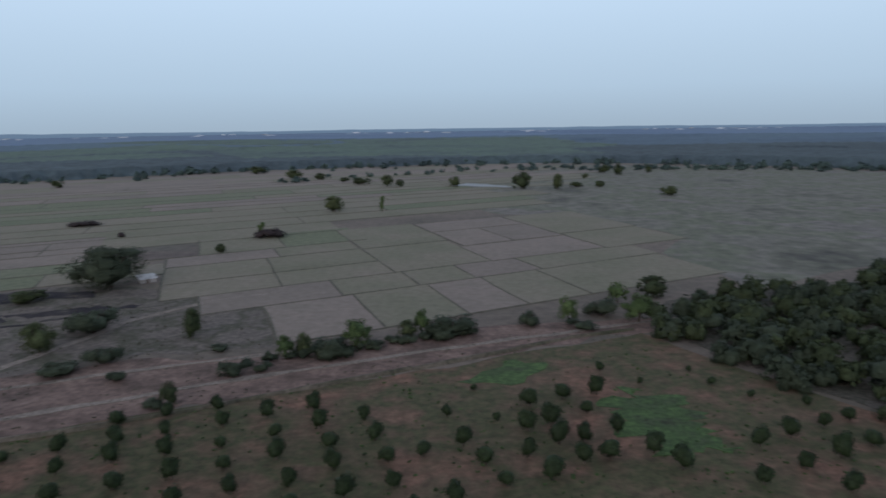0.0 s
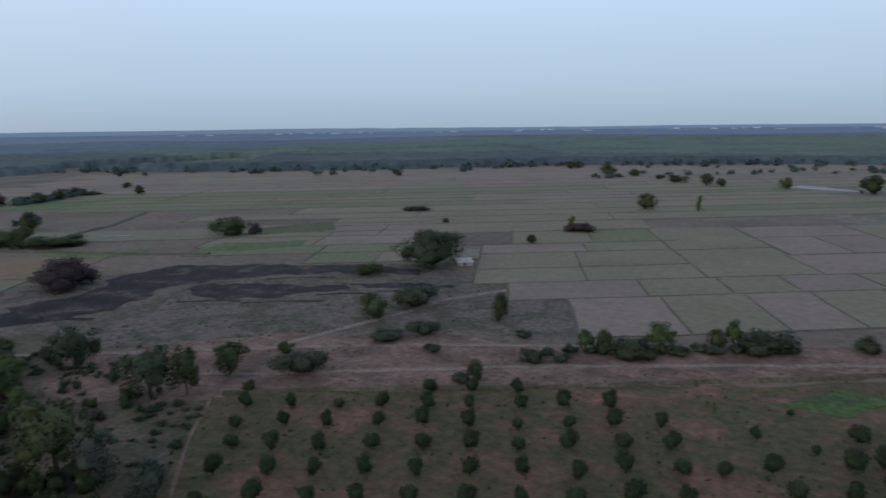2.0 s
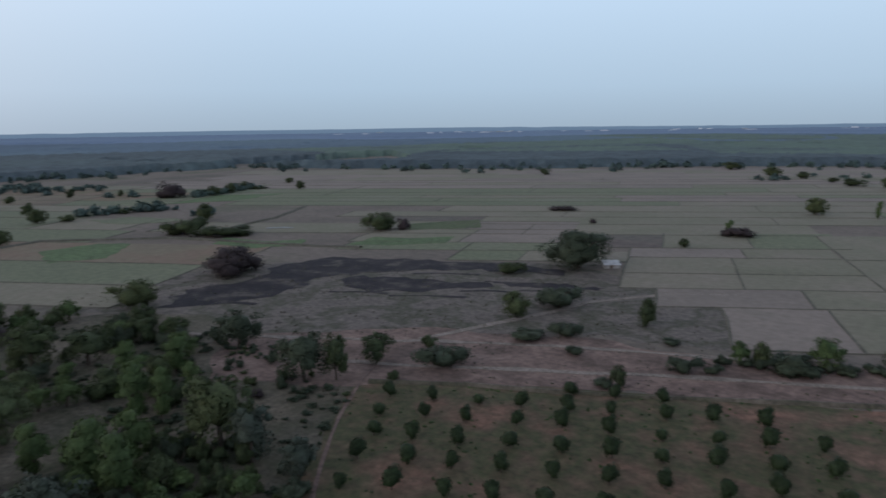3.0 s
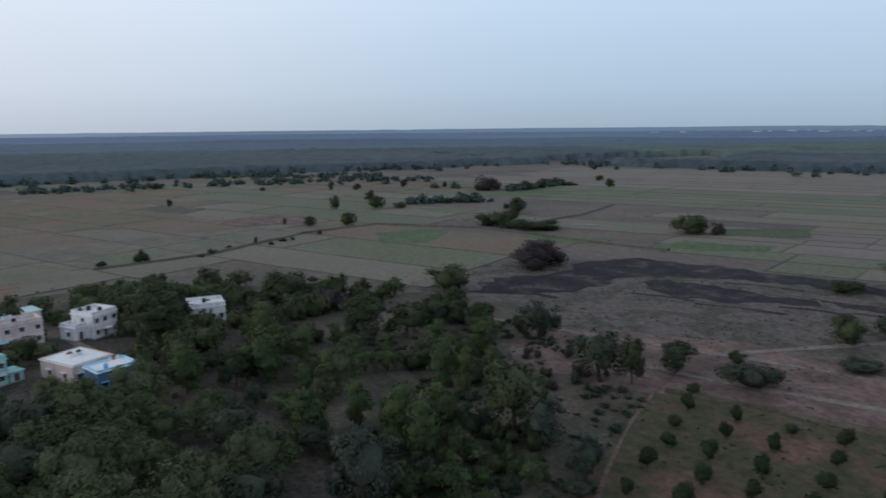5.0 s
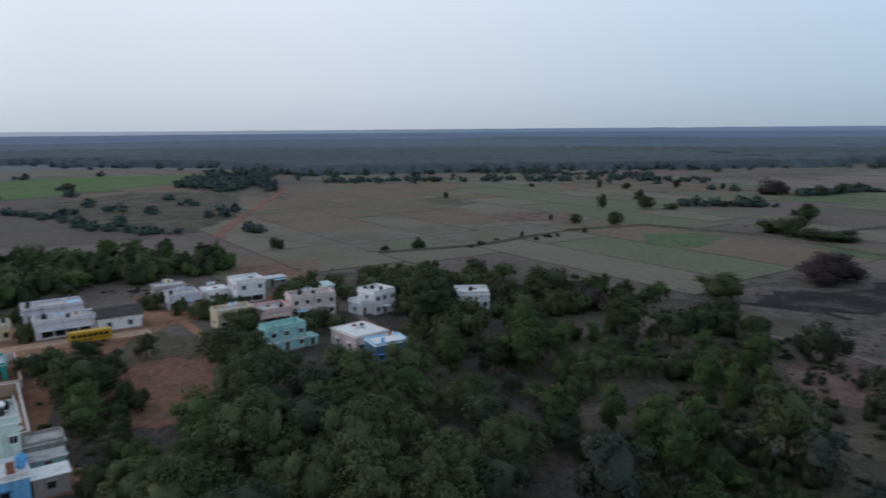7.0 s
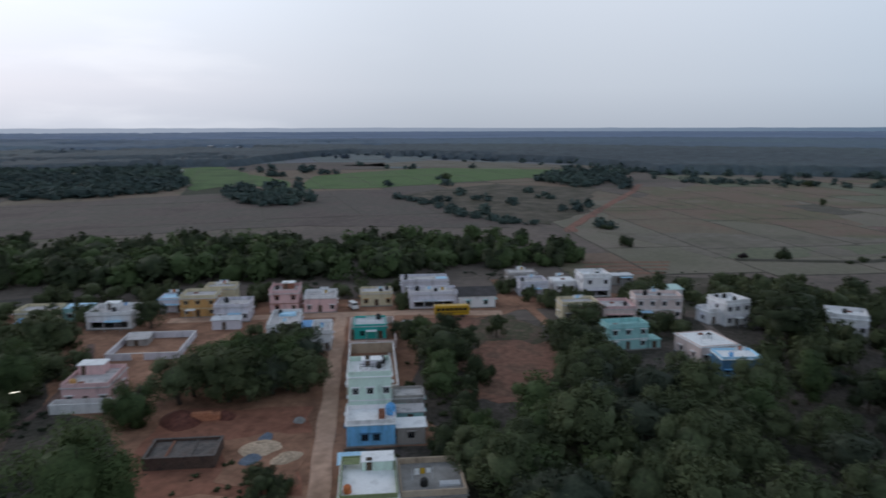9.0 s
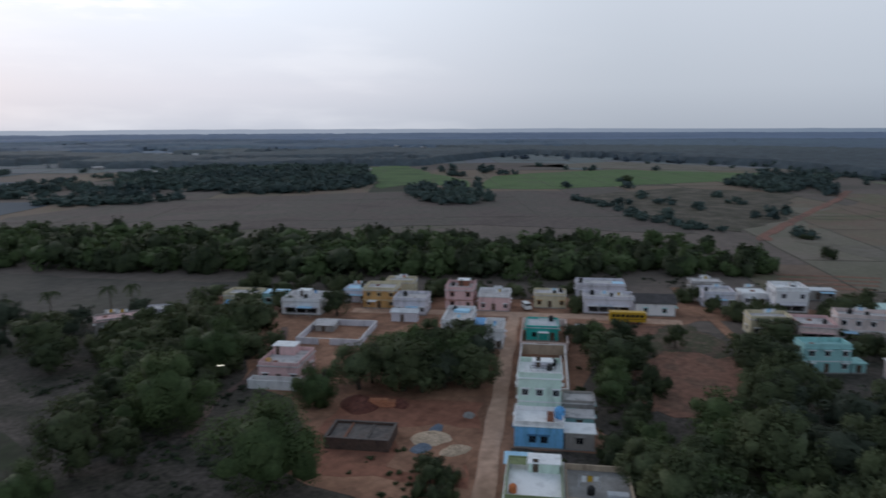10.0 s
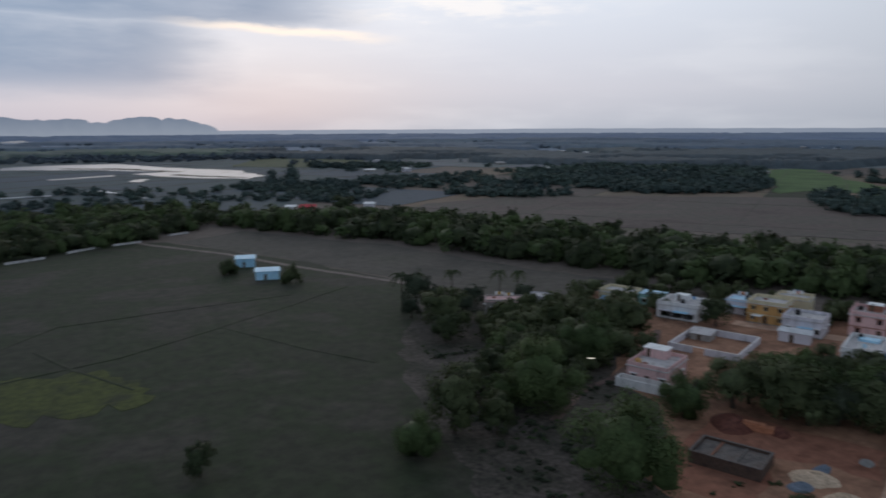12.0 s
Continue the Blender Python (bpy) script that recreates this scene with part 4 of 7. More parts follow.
# ---------- trees ----------
def leaf_cards(rng, lobes, n, size, shell=(0.72, 1.16), flat=0.0):
    """n leaf sprays as small tilted blades over the lobes (x, y, z, rx, rz)."""
    wts = np.array([l[3] ** 2 for l in lobes])
    pick = rng.choice(len(lobes), n, p=wts / wts.sum())
    L = np.array(lobes)[pick]
    d = rng.normal(size=(n, 3))
    d /= np.linalg.norm(d, axis=1)[:, None]
    k = rng.uniform(shell[0], shell[1], n)
    c = L[:, :3] + d * np.stack([L[:, 3], L[:, 3], L[:, 4]], 1) * k[:, None]
    nrm = d + rng.normal(size=(n, 3)) * 0.26
    nrm[:, 2] += flat
    nrm /= np.linalg.norm(nrm, axis=1)[:, None]
    t = np.cross(nrm, rng.normal(size=(n, 3)))
    t /= np.linalg.norm(t, axis=1)[:, None]
    b = np.cross(nrm, t)
    s = size * rng.uniform(0.5, 1.4, n)[:, None]
    e = s * rng.uniform(0.5, 0.9, n)[:, None]
    tip = nrm * s * 0.3
    v = np.stack([c - t * s - b * e * 0.7, c + t * s * 0.6 - b * e * 0.7 + tip, c + b * e * 1.5 + t * s * 0.2], 1).reshape(-1, 3)
    return v, np.arange(3 * n).reshape(-1, 3), np.repeat(soft_normals(c, d * 0.75 + 0.35 * nrm), 3, axis=0)


def soft_normals(c, d):
    """The way that foliage at c faces the light: out of its lobe and out of the whole crown."""
    whole = c - np.array([0, 0, 0.42])
    whole /= np.linalg.norm(whole, axis=1)[:, None] + 1e-6
    soft = d * 0.26 + whole * 0.74
    soft[:, 2] += 0.15
    return soft / np.linalg.norm(soft, axis=1)[:, None]


def leaf_mass(rng, lobes, rings=3, seg=6, scale=0.72):
    """The closed masses of foliage inside the lobes, lumpy and uneven."""
    vs, qs, ns, o = [], [], [], 0
    for x, y, z, rx, rz in lobes:
        a0 = rng.uniform(0, 6.28)
        d = [(0, 0, 1)]
        for i in range(1, rings):
            el = math.pi * (0.5 - i / rings)
            d += [(math.cos(el) * math.cos(a0 + 6.2832 * (k + 0.5 * (i % 2)) / seg), math.cos(el) * math.sin(a0 + 6.2832 * (k + 0.5 * (i % 2)) / seg), math.sin(el)) for k in range(seg)]
        d = np.array(d + [(0, 0, -1)])
        c = np.array((x, y, z)) + d * np.array((rx, rx, rz)) * scale * rng.uniform(0.82, 1.10, len(d))[:, None]
        f = [(0, 1 + k, 1 + (k + 1) % seg) for k in range(seg)]
        for i in range(rings - 2):
            a, b = 1 + i * seg, 1 + (i + 1) * seg
            for k in range(seg):
                f += [(a + k, b + k, b + (k + 1) % seg), (a + k, b + (k + 1) % seg, a + (k + 1) % seg)]
        last = len(d) - 1
        f += [(last, last - seg + (k + 1) % seg, last - seg + k) for k in range(seg)]
        vs.append(c)
        qs.append(np.array(f) + o)
        ns.append(soft_normals(c, d))
        o += len(c)
    return np.concatenate(vs), np.concatenate(qs), np.concatenate(ns)


def join(*sets):
    vs, qs, ns, o = [], [], [], 0
    for v, q, n in sets:
        vs.append(v)
        qs.append(q + o)
        ns.append(n)
        o += len(v)
    return np.concatenate(vs), np.concatenate(qs), np.concatenate(ns)


def crown_shape(kind, seed, n):
    """Leaf blades of a crown inside a frame 1 wide and 1 high."""
    rng = np.random.default_rng(seed)
    lobes = []
    if kind == "broad":
        for i in range(22):
            a, r = rng.uniform(0, 6.28), 0.36 * math.sqrt(rng.uniform(0.02, 1))
            lobes.append((r * math.cos(a), r * math.sin(a), rng.uniform(0.40, 0.88) - 1.2 * r * r, rng.uniform(0.08, 0.17), rng.uniform(0.07, 0.14)))
        for i in range(5):
            a = rng.uniform(0, 6.28)
            lobes.append((0.30 * math.cos(a), 0.30 * math.sin(a), rng.uniform(0.22, 0.36), rng.uniform(0.10, 0.18), 0.14))
        lobes.append((0, 0, 0.54, 0.36, 0.33))
    elif kind == "umbrella":
        for i in range(34):
            a, r = rng.uniform(0, 6.28), 0.43 * math.sqrt(rng.uniform(0, 1))
            lobes.append((r * math.cos(a), r * math.sin(a), 0.80 - 2.0 * r * r + rng.uniform(-0.10, 0.08), rng.uniform(0.05, 0.13), rng.uniform(0.07, 0.14)))
        for i in range(7):
            a = i * 0.9 + rng.uniform(-0.3, 0.3)
            lobes.append((0.33 * math.cos(a), 0.33 * math.sin(a), rng.uniform(0.30, 0.42), 0.14, 0.16))
        lobes.append((0, 0, 0.5, 0.34, 0.30))
    elif kind == "bush":
        for i in range(9):
            a, r = rng.uniform(0, 6.28), rng.uniform(0.1, 0.36)
            lobes.append((r * math.cos(a), r * math.sin(a), rng.uniform(0.18, 0.62), rng.uniform(0.13, 0.22), rng.uniform(0.20, 0.34)))
        lobes.append((0, 0, 0.35, 0.32, 0.36))
    elif kind == "full":
        for i in range(30):
            u, a = rng.uniform(-0.95, 1.0), rng.uniform(0, 6.28)
            r = 0.36 * math.sqrt(1 - min(0.9, u * u)) * rng.uniform(0.75, 1.1)
            lobes.append((r * math.cos(a), r * math.sin(a), 0.44 + 0.38 * u, rng.uniform(0.09, 0.17), rng.uniform(0.10, 0.18)))
        lobes.append((0, 0, 0.40, 0.38, 0.42))
    elif kind == "thin":
        for i in range(8):
            lobes.append((rng.uniform(-0.16, 0.16), rng.uniform(-0.16, 0.16), 0.22 + 0.09 * i + rng.uniform(-0.03, 0.03), rng.uniform(0.18, 0.30), rng.uniform(0.07, 0.11)))
    elif kind == "sapling":
        for i in range(7):
            a, r = rng.uniform(0, 6.28), rng.uniform(0.08, 0.24)
            lobes.append((r * math.cos(a), r * math.sin(a), rng.uniform(0.26, 0.72), rng.uniform(0.18, 0.25), rng.uniform(0.18, 0.26)))
        lobes.append((0, 0, 0.46, 0.36, 0.42))
    size = 1.2 / math.sqrt(n)
    body = lobes.pop() if kind != "thin" else lobes[3]
    inner = leaf_mass(rng, [body] + lobes[:0 if n < 30 else 2 if n < 150 else 8], 3, 6, 0.80)
    return join(leaf_cards(rng, lobes, n, size), inner)


def limbs(kind, seed):
    """Trunk and limbs in the same frame."""
    rng = random.Random(seed)
    bm = bmesh.new()
    fork = {"broad": 0.32, "full": 0.10, "umbrella": 0.30, "bush": 0.05, "thin": 0.30, "sapling": 0.16}[kind]
    if kind != "bush":
        bend = (rng.uniform(-0.03, 0.03), rng.uniform(-0.03, 0.03), fork)
        tube(bm, (0, 0, -0.04), (0, 0, 0.02), 0.055, 0.038)
        tube(bm, (0, 0, 0.02), bend, 0.038, 0.028)
    else:
        bend = (0, 0, 0.0)
    for i in range(6):
        a = i * 1.05 + rng.uniform(-0.3, 0.3)
        out = rng.uniform(0.14, 0.30) * (0.6 if kind == "thin" else 1.0)
        end = (out * math.cos(a), out * math.sin(a), rng.uniform(0.55, 0.80))
        mid = tuple(b + (e - b) * 0.5 + (0.02 if k < 2 else 0.05) for k, (b, e) in enumerate(zip(bend, end)))
        tube(bm, bend, mid, 0.02, 0.013, 5)
        tube(bm, mid, end, 0.013, 0.004, 5)
    return bm


TREE_KINDS = {}


def leafy(name, shape, leaf):
    v, q, n = shape
    return numpy_mesh(name, v, q, leaf, n)


def tree_template(key, kind, leaf, seeds, n, label, name="tree", category="tree"):
    """Meshes shared by all trees of a kind."""
    near = [(leafy("crown", crown_shape(kind, s, n), leaf), mesh_of("trunk", limbs(kind, s), BARK)) for s in seeds]
    far = [(leafy("crown", crown_shape(kind, s, max(240, n // 5)), leaf), t) for s, (_, t) in zip(seeds, near)]
    TREE_KINDS[key] = (near, far), label, name, category


def palm_meshes(seed):
    rng = random.Random(seed)
    bm = bmesh.new()
    lean = rng.uniform(-0.003, 0.003)
    pts = [(lean * k * k, 0, 0.14 * k - 0.02) for k in range(7)]
    for k, (a, b) in enumerate(zip(pts, pts[1:])):
        tube(bm, a, b, 0.030 - 0.002 * k, 0.028 - 0.002 * k, 7)
    top = Vector(pts[-1])
    v, q = [], []
    for i in range(18):
        a = i * 2.4 + rng.uniform(-0.2, 0.2)
        rise = rng.uniform(-0.2, 0.75)
        out = Vector((math.cos(a), math.sin(a), 0))
        side = Vector((-math.sin(a), math.cos(a), 0))
        prev = None
        for k in range(7):
            s = k / 6
            p = top + out * 0.42 * s + Vector((0, 0, 0.16 * rise * s * 2 - 0.26 * s * s))
            w = 0.055 * (1 - 0.75 * s) + 0.006
            if prev:
                for sg in (1, -1):
                    c = len(v)
                    droop = Vector((0, 0, -0.035))
                    v += [prev[0], prev[0] + side * sg * prev[1] + droop + out * 0.03, p + side * sg * w + droop + out * 0.01, p]
                    q.append((c, c + 1, c + 2, c + 3))
            prev = (p, w)
    return numpy_mesh("crown", v, q, LEAF_DARK), mesh_of("trunk", bm, BARK)


tree_template("dark", "broad", LEAF_DARK, (11, 12, 13), 2700, "broad dark green tree with a dense uneven crown")
tree_template("fresh", "broad", LEAF_FRESH, (21, 22, 23), 2700, "leafy fresh green tree with a rounded crown")
tree_template("grey", "broad", LEAF_GREY, (31, 32), 2700, "grey-green tree with a loose feathery crown")
tree_template("pale", "broad", LEAF_PALE, (34, 35), 2700, "grey-leaved tree with pale glinting foliage")
tree_template("feather", "umbrella", LEAF_FEATHER, (42, 43, 44), 5200, "spreading feathery grey-green tree with a flat crown")
tree_template("spreading", "full", LEAF_GREY, (41,), 6000, "wide dense old tree standing beside a small hut")
tree_template("dome", "full", LEAF_FRESH, (66, 67, 68), 10000, "full round green tree with foliage down to the ground")
tree_template("field", "full", LEAF_DARK, (55, 56, 57), 2200, "dense dark rounded tree standing in open fields")
tree_template("thin", "thin", LEAF_FRESH, (51, 52, 53), 1500, "slender upright tree with a narrow dark crown")
tree_template("bush", "bush", LEAF_GREY, (61, 62, 63), 1100, "low grey-green thorn bush on dry ground", "bush", "bush")
tree_template("shrub", "bush", LEAF_DARK, (64, 65), 1100, "dense dark green shrub on dry ground", "shrub", "shrub")
tree_template("dry", "bush", LEAF_DRY, (81, 82), 2400, "leafless brown thorn thicket on dry ground", "thicket", "bush")
tree_template("sapling", "sapling", LEAF_SAPLING, (71, 72, 73), 760, "young bushy orchard tree planted in a row", "orchard_tree", "fruit tree")
PALMS = [palm_meshes(s) for s in (91, 92, 93)]
TREE_KINDS["palm"] = (PALMS, PALMS), "tall palm with drooping fronds", "palm_tree", "palm"
PLACED = []


def plant(key, x, y, w, h, rng, group=""):
    meshes, label, name, category = TREE_KINDS[key]
    crown, trunk = rng.choice(meshes[math.hypot(x, y) > 185 * max(1, w / 9)])
    root = new(name)
    root.matrix_basis = pose(x, y, 0.0, 0, 0, rng.uniform(0, 360)) @ Matrix.Diagonal((w, w * rng.uniform(0.9, 1.1), h, 1))
    for part_name, me in (("trunk", trunk), ("crown", crown)):
        ob = new(part_name, me)
        ob.parent = root
    tagged(root, label, category, group)
    PLACED.append((x, y, w))
    return root


def single_trees():
    rng = random.Random(7)
    plant("spreading", -104.4, 215.8, 28, 14.0, rng)
    hedge = [(-34.0, 143.7, 4.6, 5.4), (-30.1, 145.4, 4.6, 5.8), (-19.7, 150.8, 8, 7.2), (-8.8, 157.5, 5, 4.6), (-5.6, 160.0, 4.6, 6.3), (29.8, 167.8, 6, 7.2), (46.6, 187.6, 7, 5.8), (47.1, 167.9, 10, 7.2), (57.9, 193.4, 9.5, 6.6), (-49.3, 119.6, 3.8, 4.5)]
    for x, y, w, h in hedge:
        plant("fresh" if rng.random() < 0.15 else "field", x, y, w, h, rng, "trees in the hedge by the wash")
    lone = [(-119.3, 197.3, 11.3, 4.0), (-89.5, 150.0, 8, 7.5), (-63.2, 406.2, 13.0, 10.4), (-88.0, 275.4, 5.3, 3.6), (-181.0, 100.8, 15.3, 8.4), (-222.0, 247.5, 17.6, 9.3), (-92.5, 118.4, 4.6, 3.1), (-85.5, 98.0, 3.0, 2.4)]
    for x, y, w, h in lone:
        plant("field", x, y, w, h, rng)
    grove = [("dark", -150.2, 60.9, 12.4, 11.0), ("grey", -128.6, 95.3, 12.0, 9.6), ("grey", -99.9, 88.5, 11.6, 11.0), ("dark", -94.9, 92.1, 6.4, 10.2), ("dark", -95.6, 104.6, 8.0, 6.7), ("fresh", -133.1, 33.3, 12.4, 11.2), ("dark", -186.9, 54.7, 17.0, 10.6), ("dry", -176.7, 61.1, 12.0, 8.0), ("dark", -214.8, 46.7, 12.0, 6.4), ("dark", -220.3, 39.1, 8.6, 7.0), ("dark", -180.8, 20.4, 17.0, 12.4), ("dark", -88.1, 60.9, 12.8, 13.0), ("pale", -80.6, 60.6, 7.6, 9.6), ("thin", -107.8, 58.4, 8.0, 11.3), ("thin", -104.6, 61.4, 6.0, 10.6), ("dark", -143.8, 69.0, 13.0, 9.0), ("dark", -149.5, 85.0, 8.5, 7.0), ("shrub", -124.3, 63.4, 11.0, 6.4), ("fresh", -132.1, 83.1, 7.6, 6.0), ("pale", -78.0, 30.9, 10.4, 12.4), ("fresh", -75.6, 42.7, 7.0, 5.2), ("thin", -98.3, 29.8, 8.0, 11.0), ("pale", -71.7, 61.8, 6.6, 6.0), ("dark", -147.3, 19.5, 7.4, 8.4), ("feather", -121.1, 43.8, 9.6, 9.0)]
    for key, x, y, w, h in grove:
        plant(key, x, y, w, h, rng, "trees of the scrub grove")
    bushes = [(-84.9, 164.8, 15.0, 7.1), (-71.3, 141.7, 8.2, 4.5), (-76.8, 135.5, 10.2, 2.8), (-63.8, 131.8, 5.5, 2.4), (-42.1, 134.7, 7.4, 3.4), (-36.9, 136.1, 4.5, 2.3), (-51.6, 117.8, 5.0, 2.0), (-24.4, 145.9, 11.5, 4.4), (1.4, 158.8, 14.7, 5.8), (19.9, 165.8, 7.1, 4.4), (32.2, 162.3, 8.0, 2.7), (40.0, 174.6, 10.3, 4.9), (-50.1, 149.4, 4.9, 1.7), (-82.3, 109.5, 12.2, 5.6), (-72.0, 63.0, 3.3, 4.7), (-67.2, 57.2, 5.8, 2.9)]
    bushes += [(-36 + 3.4 * k + rng.uniform(-1, 1), 142.0 + 1.45 * k + rng.uniform(-1, 1), rng.uniform(3.5, 5.5), rng.uniform(1.8, 3.2)) for k in range(13)]
    for x, y, w, h in bushes:
        plant("bush", x, y, w, h, rng, "bushes by the wash")
    for x, y, w, h in [(-290.4, 189.8, 23.4, 9.5), (-269.7, 196.4, 28.8, 6.0), (-399.3, 220.0, 14.5, 3.6), (-395.4, 234.4, 14.6, 3.6), (-460.2, 369.6, 20.0, 2.7)]:
        plant("shrub", x, y, w, h, rng, "hedge clumps among the far fields")
    plant("field", -59.7, 160.8, 5.6, 7.6, rng)
    for x, y, w, h in [(-35.0, 400.1, 4.0, 10.2), (-82.7, 317.0, 4.6, 6.6)]:
        plant("thin", x, y, w, h, rng)
    for x, y, w, h in [(-77.9, 313.3, 15.6, 5.5), (-184.4, 360.6, 17.4, 3.5), (-147.3, 319.8, 3.9, 3.1), (-197.8, 146.0, 23, 11.0), (-458.2, 290.3, 25.6, 12), (-213.0, 254.6, 7.7, 6.7), (-277.1, 12.5, 3.8, 2.7)]:
        plant("dry", x, y, w, h, rng)
    far_row = [(-330.8, 609.1, 12.6, 7.3), (-199.2, 760.3, 19.3, 8.4), (-140.9, 668.5, 17.0, 9.6), (-114.5, 663.3, 13.7, 6.3), (-88.0, 631.3, 10.0, 4.5), (-69.8, 603.3, 19.2, 5.8), (-46.2, 576.5, 11.9, 10.1), (-35.2, 569.2, 8.2, 6.8), (8.2, 561.7, 10.7, 8.9), (58.2, 533.1, 16.1, 13.6), (83.9, 524.1, 8.3, 13.4), (101.7, 545.5, 13.0, 4.3), (118.4, 542.6, 9.5, 5.2), (156.5, 698.4, 16.6, 8.3), (163.2, 664.7, 10.5, 10.5), (149.1, 471.2, 13.5, 6.8), (198.1, 689.0, 6.6, 8.2), (124.7, 629.4, 7.0, 5.0)]
    for x, y, w, h in far_row:
        plant("field", x, y, w, h, rng, "trees along the far field edge")
    west_far = [(-523.1, 250.3, 8.3, 7.4), (-501.7, 276.3, 5.4, 5.4), (-522.3, 208.8, 9.8, 5.4), (-527.3, 189.7, 5.3, 8.0), (-554.0, 143.2, 6.3, 3.1), (-402.7, 146.5, 7.5, 8.9), (-435.9, 183.5, 8.3, 8.3), (-393.4, 170.0, 12.3, 8.6), (-386.8, 182.0, 10.2, 4.1), (-330.2, 127.1, 9.4, 7.7), (-339.1, 110.2, 7.4, 5.7), (-353.3, 101.7, 2.9, 3.5), (-620.5, 71.2, 8.5, 5.7), (-473.8, 63.2, 4.4, 5.1), (-443.8, 315.5, 11.1, 8.1), (-450.0, 334.5, 8.7, 8.3), (-470.7, 362.7, 8.3, 6.9), (-484.2, 422.7, 8.3, 5.4), (-427.2, 384.2, 8.7, 7.8), (-327.4, 226.8, 10.7, 9.4), (-596.9, -221.6, 11.0, 7.0)]
    for x, y, w, h in west_far:
        plant("field", x, y, w, h, rng, "trees scattered over the farm fields")
    bank_row = [(-283.0, 52.0, 5.0, 2.5), (-278.3, 47.1, 3.1, 1.5), (-293.9, 61.1, 2.8, 1.4), (-297.8, 72.9, 2.9, 3.9), (-292.1, 77.6, 2.9, 1.9), (-298.9, 84.5, 4.5, 2.0), (-300.0, 89.4, 2.5, 1.7), (-309.1, 105.0, 3.1, 3.1), (-278.2, 25.6, 6.0, 5.8), (-287.7, -30.2, 6.5, 5.9), (-333.3, -43.9, 6.9, 2.8), (-240.9, 28.4, 3.0, 3.2)]
    for x, y, w, h in bank_row:
        plant("shrub", x, y, w, h, rng, "shrubs along the earth bank")
    village = [(-59.5, -70.8, 17.0, 14.2), (-83.4, -85.3, 9.5, 9.0), (-63.0, -98.0, 15.0, 14.5), (-86.1, -115.6, 13.5, 12.0), (-68.5, -148.0, 14.0, 12.0), (-57.0, -112.0, 8.0, 6.5), (-65.5, -140.7, 9.2, 7.9), (-82.8, -134.9, 11.7, 7.8), (-98.1, -77.5, 14.4, 12.0), (-107.5, -67.1, 7.4, 6.5), (-129.9, -124.1, 8.8, 8.2), (-109.6, -132.0, 12.0, 8.1), (-127.6, -48.4, 13.5, 9.5), (-151.1, -43.9, 5.7, 6.1), (-142.6, -22.7, 13.7, 9.1), (-167.7, -25.9, 11, 6.3), (-171.2, -9.1, 7.7, 5.1), (-143.2, -64.1, 6.5, 5.2)]
    for i, (x, y, w, h) in enumerate(village):
        plant("dome" if i in (0, 1, 2, 3) else "dark", x, y, w, h, rng, "trees between the village houses")
    for x, y, w, h in [(-141.1, -24.0, 11.5, 10.0), (-163.5, 17.0, 15.0, 13.0)]:
        plant("dark", x, y, w, h, rng, "trees between the village houses")
    for x, y, w, h in [(-70.5, -171.0, 9.0, 12.0), (-74.5, -167.0, 8.0, 8.5), (-66.0, -163.0, 6.5, 7.0), (-100.0, -164.0, 8.0, 6.5), (-88.0, -170.0, 8.0, 6.0), (-79.0, -158.0, 9.0, 7.5)]:
        plant("grey", x, y, w, h, rng, "trees beside the palms")
    for x, y, w, h in [(-103.4, -71.9, 7.5, 8.4), (-115, -72, 8, 9)]:
        plant("grey", x, y, w, h, rng)
    for x, y, w, h in [(-46.0, -95.8, 11.5, 12.0), (-52, -93, 8, 8), (-7.7, -98.0, 5.2, 5.7), (-111.4, -372, 17.0, 14.0)]:
        plant("dark", x, y, w, h, rng)
    for x, y, w, h in [(-32.0, -240.5, 7.5, 6.6), (-47.6, -218.5, 8.0, 6.8)]:
        plant("shrub", x, y, w, h, rng, "bushes beside the blue huts")
    plant("dome", -37.8, -91.8, 8.2, 7.2, rng)
    for x, y, w, h in [(-67.8, -173.7, 7.6, 11.4), (-72.5, -174.8, 6.8, 10.4), (-97.8, -173.5, 6, 9), (-102.3, -171.3, 6, 9), (-86.9, -182.7, 6.5, 8.5)]:
        plant("palm", x, y, w, h, rng, "palms at the edge of the village")


single_trees()


